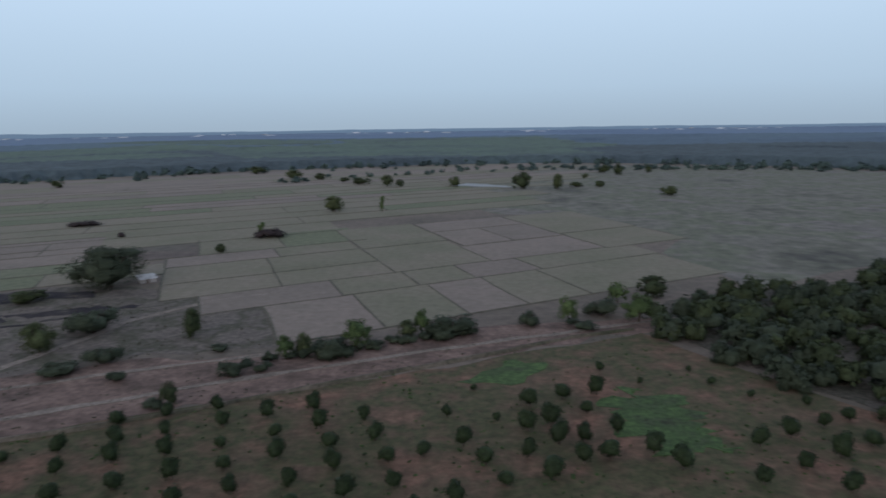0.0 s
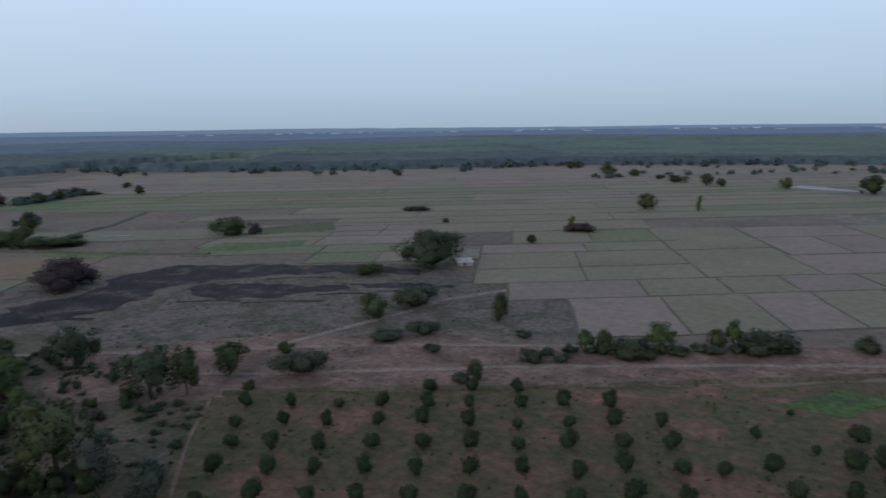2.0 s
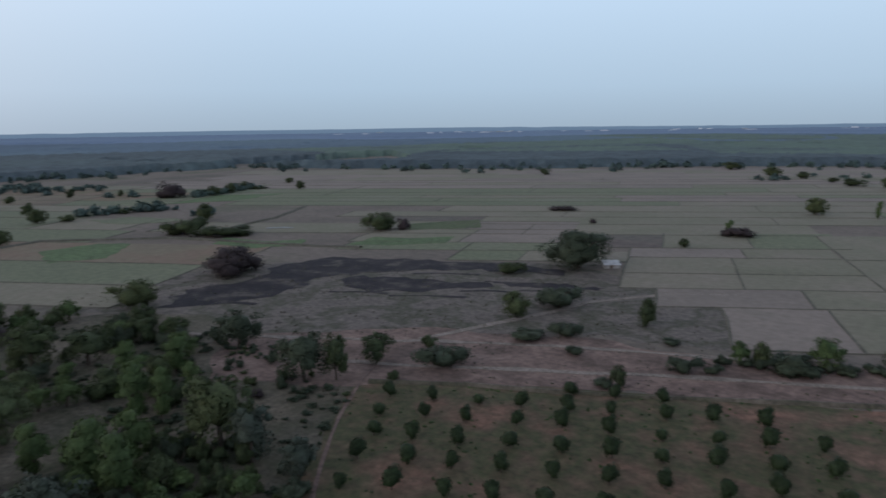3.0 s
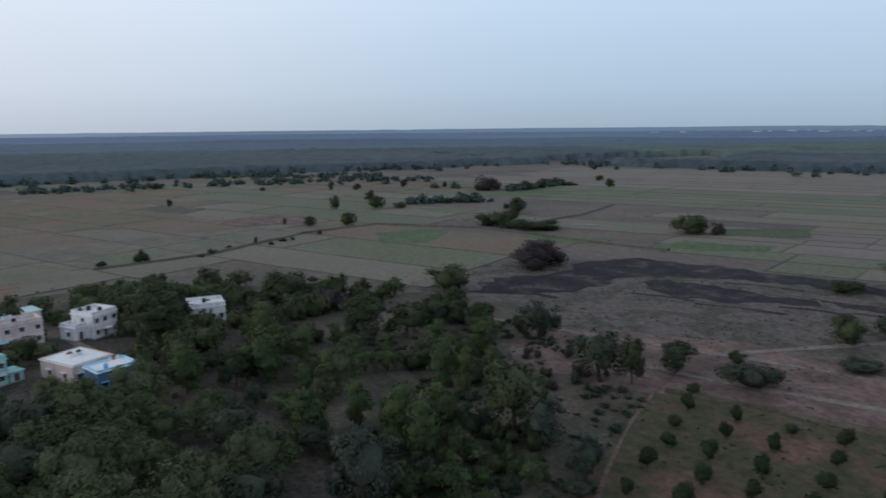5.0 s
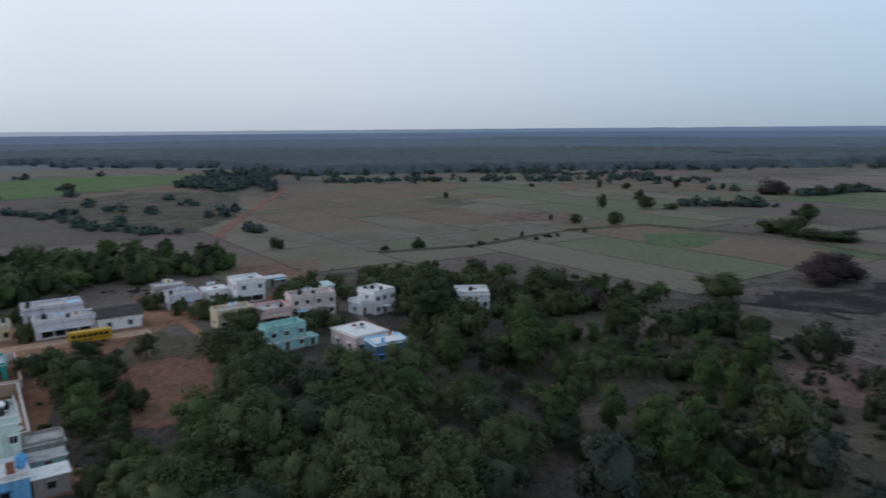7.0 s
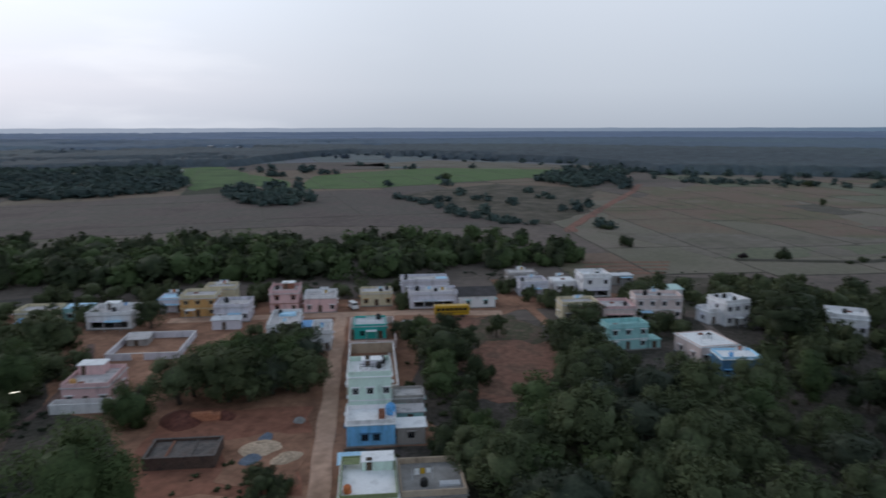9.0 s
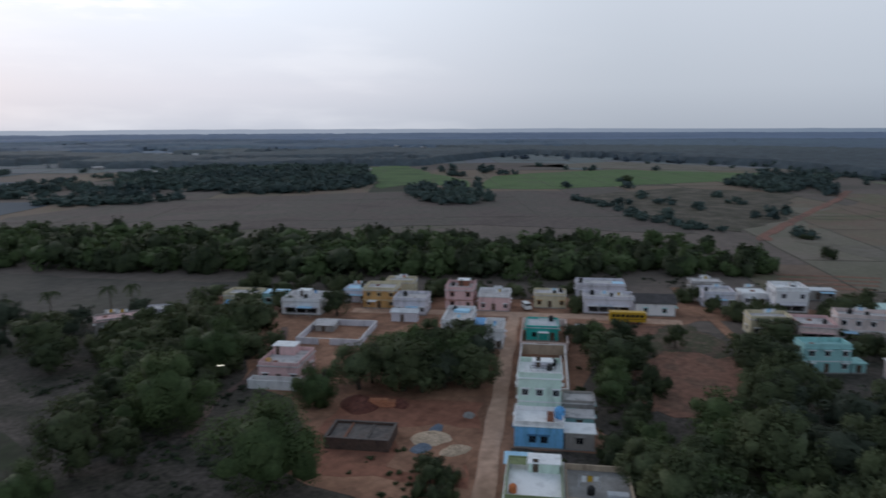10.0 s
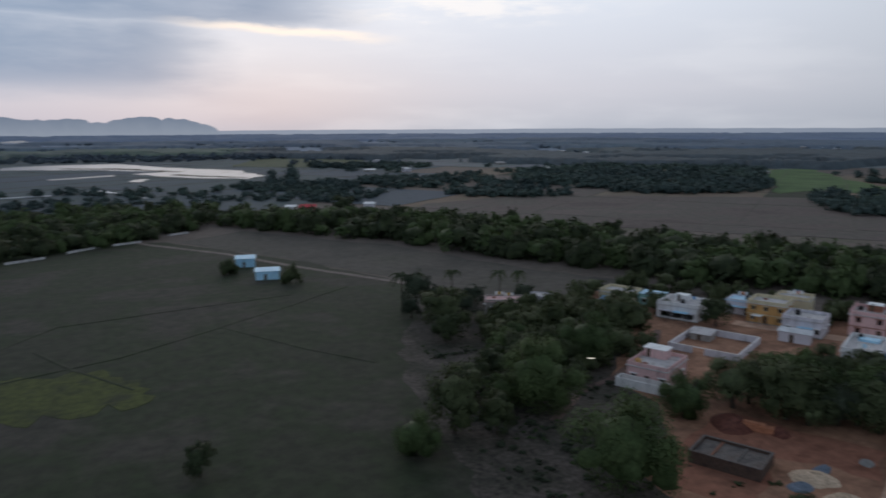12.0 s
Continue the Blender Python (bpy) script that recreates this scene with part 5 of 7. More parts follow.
def orchard():
    rng = random.Random(17)
    area = [(-74, 66), (-89, 92), (-82, 97), (-54, 111), (-30, 121), (-14, 122), (-6, 104), (-2, 84), (20, 86), (30, 60), (-30, 45)]
    spots = []
    for c in range(-1, 12):
        for j in range(-3, 7):
            x = -76.7 + 7.05 * c + (3.9 - 0.2 * c) * j + rng.gauss(0, 0.35)
            y = 84.2 + 2.95 * c - (7.0 + 0.06 * c) * j + rng.gauss(0, 0.35)
            if inside((x, y), area) and math.hypot(x, y) > 62 and not (c == 9 and j < 0):
                spots.append((x, y, rng.uniform(0.78, 1.15)))
    # the looser planting toward the wood
    spots += [(x, y, rng.uniform(0.85, 1.3)) for x, y in ((-3.6, 98.2), (2.4, 100.9), (5.4, 94.7), (14.3, 116.0), (12.8, 105.9), (11.9, 97.3), (20.3, 118.9), (16.8, 107.7), (16.9, 101.0), (26.8, 120.9), (23.5, 112.6), (20.8, 101.7), (19.5, 94.7), (26.7, 104.7), (23.6, 95.9), (30.3, 97.7), (14.4, 90.6), (7.9, 88.6), (32.9, 92.5), (42.3, 88.1), (46.5, 99.3), (49.9, 92.0), (52.5, 85.6), (52.5, 102.1), (56.4, 95.3), (59.5, 105.7), (63.0, 98.8), (64.9, 108.2))]
    spots += [(x, y, rng.uniform(0.45, 0.7)) for x, y in ((48.9, 125.0), (47.2, 132.3), (53.4, 118.5), (61.2, 114.3), (36.0, 126.0), (30.0, 133.0), (8.0, 110.0), (0.0, 112.0), (5.0, 124.0))]
    for x, y, s in spots:
        plant("sapling", x, y, 3.6 * s, 3.7 * s, rng, "young trees of the orchard")


orchard()

BACK_BAND = [(-222, -10), (-232, 15), (-196, 74), (-158, 62), (-172, 34), (-188, 18)]
WOOD_EAST = [(47, 162), (59, 129), (71, 107), (86, 80), (150, 110), (210, 215), (150, 235), (125, 205), (90, 196), (62, 186)]


FAR_TREES = []


def fill(area, spacing, keys, size, seed, group, keep_off=(), gap=0.0, joined=False):
    """Trees at uneven spacing over a piece of land."""
    rng = random.Random(seed)
    xs, ys = [p[0] for p in area], [p[1] for p in area]
    x = min(xs)
    while x < max(xs):
        y = min(ys)
        while y < max(ys):
            px, py = x + rng.uniform(-0.45, 0.45) * spacing, y + rng.uniform(-0.45, 0.45) * spacing
            y += spacing
            if not inside((px, py), area) or any(math.hypot(px - a, py - b) < c for a, b, c in keep_off):
                continue
            if noise.noise((px * 0.05, py * 0.05, seed)) < gap - 0.6:
                continue
            w = rng.uniform(*size) * (1 + 0.25 * noise.noise((px * 0.04, py * 0.04, 3)))
            key = rng.choice(keys)
            h = w * (rng.uniform(1.1, 1.5) if key == "thin" else rng.uniform(0.7, 1.1))
            if joined:
                FAR_TREES.append((px, py, w, h))
            else:
                plant(key, px, py, w, h, rng, group)
        x += spacing


FEATHER_ZONE = [(-70, -20), (-62, 8), (-96, 24), (-128, 12), (-134, -14), (-120, -30), (-100, -30), (-84, -28)]
fill(FEATHER_ZONE, 8.0, ["feather", "feather", "feather", "grey", "fresh"], (9.0, 13.0), 30, "spreading trees beside the red yard", [(-150, -1, 12), (-144, 6, 9), (-118, -46, 10)], 0.0)
fill([(-74, 30), (-78, 50), (-100, 60), (-122, 82), (-152, 62), (-178, 36), (-152, 20), (-130, 14), (-100, 26)], 7.0, ["thin", "thin", "fresh", "grey", "thin", "shrub", "dark", "feather"], (4.2, 7.4), 31, "trees of the scrub grove", [(-102, 54, 8), (-111, 53, 7), (-159, 54, 7), (-138, 24, 4), (-151, -1, 12), (-144, 6, 9), (-84, 58, 9)], 0.42)
fill(BACK_BAND, 7.0, ["dark", "dark", "fresh", "dry", "shrub"], (6.0, 10.0), 32, "trees behind the houses", [(-181, 31, 10), (-201, 8, 8), (-159, 54, 8), (-170, 66, 6)], 0.42, True)
fill([(-125, 84), (-160, 64), (-196, 76), (-186, 100), (-160, 104), (-135, 98)], 7.0, ["shrub", "dark", "bush", "fresh"], (4.0, 8.0), 33, "scattered scrub on dry ground", [(-181, 100, 16), (-165, 100, 9)], 0.5)
fill([(-62, 30), (-70, 52), (-83, 63), (-104, 56), (-100, 40), (-80, 30)], 3.6, ["bush", "shrub", "fresh", "shrub"], (2.4, 4.6), 38, "green shrubs along the footpath", [(-102, 54, 6)], 0.1)
fill([(-90, 62), (-104, 64), (-122, 86), (-108, 96), (-95, 88)], 8.0, ["bush", "shrub", "dry"], (2.0, 4.0), 34, "low scrub on dry ground", [], 0.3)


def east_wood():
    rng = random.Random(35)
    spots = []
    for k in range(1300):
        x, y = rng.uniform(48, 212), rng.uniform(82, 236)
        if inside((x, y), WOOD_EAST) and len(spots) < 480:
            w = rng.uniform(4.5, 9)
            spots.append((x, y, w, w * rng.uniform(0.75, 1.05)))
    woods_stuff("wood_beside_orchard", spots[:270], "dense wood of dark trees beside the orchard", 340, None, 7, 0.0)
    woods_stuff("wood_beside_orchard", spots[270:], "grey-green trees mixed into the dark wood", 340, LEAF_GREY, 8, 0.0)
    patch("undergrowth", [(50, 160), (62, 131), (75, 109), (90, 84), (150, 106), (214, 215), (150, 238), (125, 207), (90, 198), (60, 188)], 0.10, UNDERGROWTH, "dark ground under the dense wood", "ground", 4, 2.0, 77)
fill([(-70, -118), (-78, -150), (-98, -160), (-120, -140), (-104, -118), (-90, -104)], 6.5, ["dark", "dark", "shrub", "grey"], (5.5, 9.5), 36, "trees beside the pasture", [(-92, -162, 8)], 0.15, True)
fill([(-200, -30), (-172, -12), (-198, 6), (-226, -14), (-232, -40)], 7.0, ["dark", "shrub", "dry"], (5.0, 8.0), 37, "trees at the village edge", [(-224, -26, 13), (-203, -25, 9), (-195, -42, 8), (-190, 0, 8)], 0.2, True)


def woods_stuff(name, spots, label, detail=70, leaf=None, seed=5, lift=0.2):
    """Woods whose trees nobody could count: one mesh of many small crowns."""
    rng = np.random.default_rng(seed)
    shapes = [crown_shape("broad", 200 + k, detail) for k in range(4)] + [crown_shape("bush", 210 + k, detail) for k in range(2)]
    vs, qs, ns, o = [], [], [], 0
    for x, y, w, h in spots:
        v, q, nv = shapes[int(rng.integers(len(shapes)))]
        a = rng.uniform(0, 6.28)
        ca, sa = math.cos(a), math.sin(a)
        r = np.stack([(v[:, 0] * ca - v[:, 1] * sa) * w + x, (v[:, 0] * sa + v[:, 1] * ca) * w + y, v[:, 2] * h - 0.12 * h], 1)
        vs.append(r)
        qs.append(q + o)
        ns.append(np.stack([nv[:, 0] * ca - nv[:, 1] * sa, nv[:, 0] * sa + nv[:, 1] * ca, nv[:, 2] + lift], 1))
        o += len(r)
    tagged(new(name, numpy_mesh(name, np.concatenate(vs), np.concatenate(qs), leaf or LEAF_DARK, np.concatenate(ns))), label, "woods", kind="stuff")


east_wood()


def belt():
    rng = random.Random(41)
    line = [(-262, -64), (-222, -112), (-184, -172), (-154, -238), (-122, -300), (-76, -366)]
    spots = []
    for a, b in zip(line, line[1:]):
        a, b = Vector(a), Vector(b)
        t = (b - a).normalized()
        s = Vector((-t.y, t.x))
        for k in range(int((b - a).length * 1.25)):
            p = a.lerp(b, rng.uniform(-0.12, 1.12)) + s * rng.uniform(-27, 27)
            w = rng.uniform(8.5, 15.5) * float(np.interp(p.y, [-150, -80], [1.0, 0.75]))
            if (p - Vector((-92, -374))).length < 24:
                w *= 0.45
            spots.append((p.x, p.y, w, w * rng.uniform(0.75, 1.1)))
    corner = [(60, -288), (41, -298), (26, -306), (9, -318), (-7, -328), (-22, -342), (-66, -352), (-64, -395), (-20, -428), (24, -432), (70, -424), (110, -380)]
    for k in range(420):
        x, y = rng.uniform(-70, 110), rng.uniform(-432, -296)
        if inside((x, y), corner):
            w = rng.uniform(7.5, 12.5)
            spots.append((x, y, w, w * rng.uniform(0.75, 1.05)))
    woods_stuff("tree_belt", spots[::2], "dense dark belt of trees behind the village", 360, None, 6, 0.3)
    woods_stuff("tree_belt", spots[1::2], "fresher green trees mixed into the dark belt", 360, LEAF_FRESH, 10, 0.3)


belt()


def groves():
    rng = random.Random(43)
    spots = []

    def disc(yaw, d, ry, rd, n, w0=6, w1=11):
        for k in range(n):
            a, r = rng.uniform(0, 6.28), math.sqrt(rng.random())
            x, y = bearing(yaw + ry * r * math.cos(a), d + rd * r * math.sin(a))
            w = rng.uniform(w0, w1)
            spots.append((x, y, w, w * rng.uniform(0.45, 0.72)))

    disc(138, 720, 11, 185, 900, 8, 14)
    def wood(poly, n, w0, w1):
        xs, ys = [p[0] for p in poly], [p[1] for p in poly]
        while n:
            x, y = rng.uniform(min(xs), max(xs)), rng.uniform(min(ys), max(ys))
            if inside((x, y), poly):
                w = rng.uniform(w0, w1)
                spots.append((x, y, w, w * rng.uniform(0.6, 0.95)))
                n -= 1

    wood([(-626, -156), (-566, -109), (-534, -77), (-556, -59), (-716, -77), (-739, -143)], 130, 7, 12)
    wood([(-364, -281), (-358, -244), (-394, -237), (-446, -275), (-461, -329), (-476, -367)], 85, 6, 11)
    for (ax, ay), (bx, by) in (((-438, -199), (-392, -149)), ((-392, -149), (-350, -111)), ((-350, -111), (-332, -74))):
        for k in range(22):
            f = rng.random()
            w = rng.uniform(3, 7)
            spots.append((ax + (bx - ax) * f + rng.gauss(0, 3), ay + (by - ay) * f + rng.gauss(0, 3), w, w * rng.uniform(0.5, 0.8)))
    for x, y in ((-421, -162), (-437, -135), (-423, -114), (-464, -104), (-499, -124), (-472, -162), (-400, -72), (-425, -69), (-337, -46), (-370, -114), (-637, -359), (-519, -241), (-602, -226), (-554, -407), (-775, -397), (-939, -353), (-931, -276)):
        for k in range(3):
            w = rng.uniform(5, 9)
            spots.append((x + rng.gauss(0, 3), y + rng.gauss(0, 3), w, w * rng.uniform(0.6, 0.9)))
    disc(150, 520, 5, 30, 80, 7, 12)
    disc(172, 540, 9, 70, 90, 5, 9)
    disc(164, 520, 4, 60, 70, 5, 10)
    disc(184, 500, 5, 40, 50, 5, 9)
    disc(178, 1230, 15, 110, 330, 9, 15)
    disc(167, 600, 5, 45, 110, 7, 12)
    disc(158, 640, 4, 50, 80, 7, 12)
    disc(161, 900, 5, 60, 120, 8, 13)
    # clumps and rows of trees thickening toward the horizon
    for k in range(5200):
        yaw, d = rng.uniform(99, 192), 560 + 1900 * rng.random() ** 1.3
        x, y = bearing(yaw, d)
        clump = noise.noise((x * 0.006, y * 0.006, 31)) + 0.5 * noise.noise((x * 0.02, y * 0.02, 33))
        row = abs(noise.noise((x * 0.004, y * 0.004, 37)))
        if any(inside((x, y), p) for p in OPEN_FIELDS) or (169 < yaw < 190 and 600 < d < 1090):
            continue
        if clump > 0.26 or (row < 0.035 and rng.random() < 0.8) or rng.random() < 0.02:
            w = rng.uniform(7, 13)
            spots.append((x, y, w, w * rng.uniform(0.55, 0.85)))
    # ragged rim of the far woods
    for k in range(360):
        yaw = rng.uniform(-46, 112)
        x, y = bearing(yaw, edge_at(yaw) + rng.uniform(-22, 25) + (rng.random() < 0.2) * rng.uniform(-70, 0))
        w = rng.uniform(5, 11)
        spots.append((x, y, w, w * rng.uniform(0.6, 1.0)))
    # broken hedges in front of the woods
    for yaw0, yaw1, d0, d1, n in ((-34, -6, 790, 770, 120), (62, 92, 660, 640, 150), (66, 80, 700, 760, 80), (-10, 14, 800, 640, 30)):
        for k in range(n):
            f = rng.random()
            x, y = bearing(yaw0 + (yaw1 - yaw0) * f, d0 + (d1 - d0) * f + rng.gauss(0, 14))
            w = rng.uniform(4, 9)
            spots.append((x, y, w, w * rng.uniform(0.5, 0.9)))
    for (ax, ay), (bx, by), n in (((-404, 196), (-402, 224), 14), ((-402, 224), (-388, 240), 12), ((-442, 296), (-456, 329), 16), ((-456, 329), (-466, 372), 14), ((-500, 262), (-470, 300), 8), ((-352, 236), (-342, 246), 5)):
        for k in range(n):
            f = rng.random()
            w = rng.uniform(5, 9)
            spots.append((ax + (bx - ax) * f + rng.gauss(0, 3), ay + (by - ay) * f + rng.gauss(0, 3), w, w * rng.uniform(0.6, 0.9)))
    spots = [p for p in spots if not inside(p, OPEN_FIELDS[1]) and not inside(p, OPEN_FIELDS[5])]
    spots = [p for p in spots if not (161.5 < yaw_of(p[0], p[1]) < 168 and 330 < math.hypot(p[0], p[1]) < 440)]
    # beyond 950 m the leaf colour carries more painted haze
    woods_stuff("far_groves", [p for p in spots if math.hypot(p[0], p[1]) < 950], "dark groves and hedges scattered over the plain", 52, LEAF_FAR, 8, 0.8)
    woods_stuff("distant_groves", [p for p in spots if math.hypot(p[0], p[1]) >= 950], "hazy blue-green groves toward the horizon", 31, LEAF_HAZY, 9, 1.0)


groves()


def tufts():
    """Dry grass, weeds and low scrub on open ground."""
    rng = np.random.default_rng(9)
    small = [crown_shape("bush", 300 + k, 26) for k in range(5)]
    leafy_shapes = [crown_shape("bush", 310 + k, 84) for k in range(5)]

    def sow(name, area, n, w0, w1, mat, label, shapes=small, bare=()):
        xs, ys = [p[0] for p in area], [p[1] for p in area]
        vs, qs, o = [], [], 0
        for k in range(n):
            x, y = rng.uniform(min(xs), max(xs)), rng.uniform(min(ys), max(ys))
            if not inside((x, y), area) or (bare and inside((x, y), bare)) or noise.noise((x * 0.07, y * 0.07, 1)) + 0.5 * noise.noise((x * 0.3, y * 0.3, 2)) < -0.05:
                continue
            v, q, nv = shapes[k % 5]
            a, w = rng.uniform(0, 6.28), rng.uniform(w0, w1)
            ca, sa = math.cos(a), math.sin(a)
            vs.append(np.stack([(v[:, 0] * ca - v[:, 1] * sa) * w + x, (v[:, 0] * sa + v[:, 1] * ca) * w + y, v[:, 2] * w * rng.uniform(0.3, 0.6)], 1))
            qs.append(q + o)
            o += len(v)
        tagged(new(name, numpy_mesh(name, np.concatenate(vs), np.concatenate(qs), mat)), label, "grass", kind="stuff")

    sow("dry_grass", [(-76, 50), (-92, 92), (-60, 112), (0, 138), (48, 158), (54, 168), (-30, 150), (-76, 190), (-112, 205), (-210, 160), (-210, 90), (-130, 90), (-100, 62)], 5000, 0.25, 0.8, DRY_GRASS, "tufts of dry grass and low scrub")
    sow("low_scrub", [(-56, 36), (-74, 66), (-92, 96), (-135, 100), (-160, 104), (-190, 76), (-160, 60), (-110, 56), (-90, 36)], 1300, 0.8, 2.6, LEAF_GREY, "low grey-green scrub on dry ground", leafy_shapes)
    sow("low_scrub", [(-56, 36), (-74, 66), (-92, 96), (-135, 100), (-120, 70), (-90, 36)], 160, 0.8, 2.2, LEAF_DARK, "low green scrub between the trees", leafy_shapes)
    sow("low_scrub", [(-44, -62), (-48, -110), (-62, -140), (-84, -120), (-80, -80), (-60, -58)], 700, 0.6, 2.0, LEAF_GREY, "low scrub at the village edge", leafy_shapes)
    sow("low_scrub", [(-56, -46), (-62, -70), (-80, -62), (-76, -44), (-66, -36)], 420, 0.5, 1.6, LEAF_DARK, "low dark scrub before the building plot", leafy_shapes)
    sow("low_scrub", [(-69, -28), (-93, -10), (-120, 30), (-146, 40), (-150, 0), (-146, -62), (-100, -48)], 800, 0.6, 2.2, LEAF_DARK, "low dark scrub between trees and houses", leafy_shapes, [at_village(q, r) for q, r in ((110, 16), (110, 27), (128, 40), (174, 44), (174, 12))])
    sow("low_scrub", [(-161, -115), (-188, -79), (-206, -26), (-222, 10), (-246, -2), (-224, -62), (-196, -122)], 700, 0.6, 2.0, LEAF_GREY, "low scrub behind the village", leafy_shapes)
    sow("orchard_weeds", [(-76, 69), (-90, 92), (-55, 113), (45, 157), (73, 108), (85, 80), (50, 55), (-30, 48)], 3000, 0.3, 0.8, WEED, "green weeds between the orchard trees")
    sow("village_scrub", [(-60, -50), (-45, -85), (-60, -145), (-90, -150), (-84, -118), (-72, -100), (-78, -74)], 1500, 0.3, 0.9, WEED, "dry weeds at the village edge")


tufts()


# ---------- village ----------
def village_ground():
    V = at_village
    patch("village_ground", [V(72, -8), V(72, 11), V(98, 11.5), V(122, 9), V(150, 9), V(168, 16), V(173, 34), V(180, 46), V(184, 84), V(198, 60), V(198, 10), V(196, -30), V(190, -92), V(166, -92), V(142, -60), V(122, -57), V(116, -44), V(92, -36)], 0.062, YARD, "trodden brown earth between village houses", "ground", 6, 2.0, 51)
    patch("undergrowth", [V(80, 9), V(82, 40), V(116, 58), V(112, 104), V(160, 112), V(168, 74), V(168, 10)], 0.056, UNDERGROWTH, "dark weedy ground between trees and houses", "ground", 4, 1.5, 59)
    patch("red_yard", [V(117, 17), V(116, 27), V(129, 39), V(151, 42), V(153, 25), V(140, 19)], 0.09, YARD_RED, "bare red earth yard", "ground", 2.5, 2.6, 53)
    patch("red_yard", [V(150, 12), V(173, 13), V(173, 38), V(158, 41), V(148, 40), V(148, 24)], 0.085, GREEN_YARD, "brown earth and thin grass before the bus", "ground", 3, 2.2, 54)
    patch("red_yard", [V(164, 13), V(172, 14), V(172, 28), V(166, 26)], 0.10, YARD_RED, "red trodden earth beside the parked bus", "ground", 2, 1.6, 56)
    patch("building_plot", [V(90, -36), V(88, -10), V(118, -10), V(119, -34)], 0.08, RED_SOIL, "reddish building plot with heaps of sand", "ground", 4, 1.0, 55)
    patch("building_plot", [V(92, -22), V(91, -10), V(108, -10), V(106, -22)], 0.12, YARD, "sandy part of the building plot", "ground", 3, 1.6, 57)
    # darker ground laid across the gap between the two houses
    patch("undergrowth", [V(91, -4.4), V(91, 12), V(101.2, 12), V(101.2, -4.4)], 0.075, UNDERGROWTH, "dark strip of ground between two houses", "ground", 2, 0.4, 68)
    strip("lane", [V(60, -7.4), V(90, -7.3), V(130, -7.5), V(178, -7.4)], 3.0, 0.16, LANE, "pale concrete village lane with dusty edges", "road", rough=0.55, seed=3)
    strip("lane", [V(178, -50), V(179, -16), V(179, 10), V(176, 34)], 4.5, 0.12, LANE, "dusty cross lane through the village", "road", rough=0.5, seed=4)
    strip("track", [V(216, 39), V(205, 39), V(192, 40), V(178, 42.5), V(161, 43.5), V(150, 46)], 2.4, 0.15, YARD, "curving sandy path to the fields", "path", rough=0.3, seed=5)
    strip("track", [V(98, -55), V(112, -57.5), V(124, -56), V(142, -57), V(160, -62)], 1.5, 0.14, WASH, "worn dirt path beside the pink house", "path", rough=0.8, seed=9)
    strip("track", [V(166, 82), V(150, 80), V(140, 78)], 2.0, 0.14, TRACK, "narrow pale path between houses", "path", rough=0.2, seed=10)


village_ground()


def wall_run(bm, length, height, thick, openings, to_local):
    """One wall from 0 to length with holes (x0, x1, z0, z1) right through it."""
    xs = sorted({0.0, length, *[v for o in openings for v in o[:2]]})
    for x0, x1 in zip(xs, xs[1:]):
        holes = sorted((o[2], o[3]) for o in openings if o[0] <= x0 + 1e-6 and o[1] >= x1 - 1e-6)
        z = 0.0
        for z0, z1 in holes + [(height, height)]:
            if z0 > z + 1e-6:
                v = [to_local(x, t, zz) for zz in (z, z0) for t in (0, thick) for x in (x0, x1)]
                w = [bm.verts.new(p) for p in v]
                for f in ((0, 2, 3, 1), (4, 5, 7, 6), (0, 1, 5, 4), (2, 6, 7, 3), (0, 4, 6, 2), (1, 3, 7, 5)):
                    bm.faces.new([w[i] for i in f])
            z = z1


def frame_bars(bm, x0, x1, z0, z1, y0, y1, t=0.07, mullion=True):
    box(bm, x0, x0 + t, y0, y1, z0, z1)
    box(bm, x1 - t, x1, y0, y1, z0, z1)
    box(bm, x0 + t, x1 - t, y0, y1, z0, z0 + t)
    box(bm, x0 + t, x1 - t, y0, y1, z1 - t, z1)
    if mullion:
        box(bm, (x0 + x1) / 2 - t / 3, (x0 + x1) / 2 + t / 3, y0, y1, z0 + t, z1 - t)


PAINTS = {}


def paint(name, c):
    if name not in PAINTS:
        PAINTS[name] = plaster("paint_" + name, c)
    return PAINTS[name]


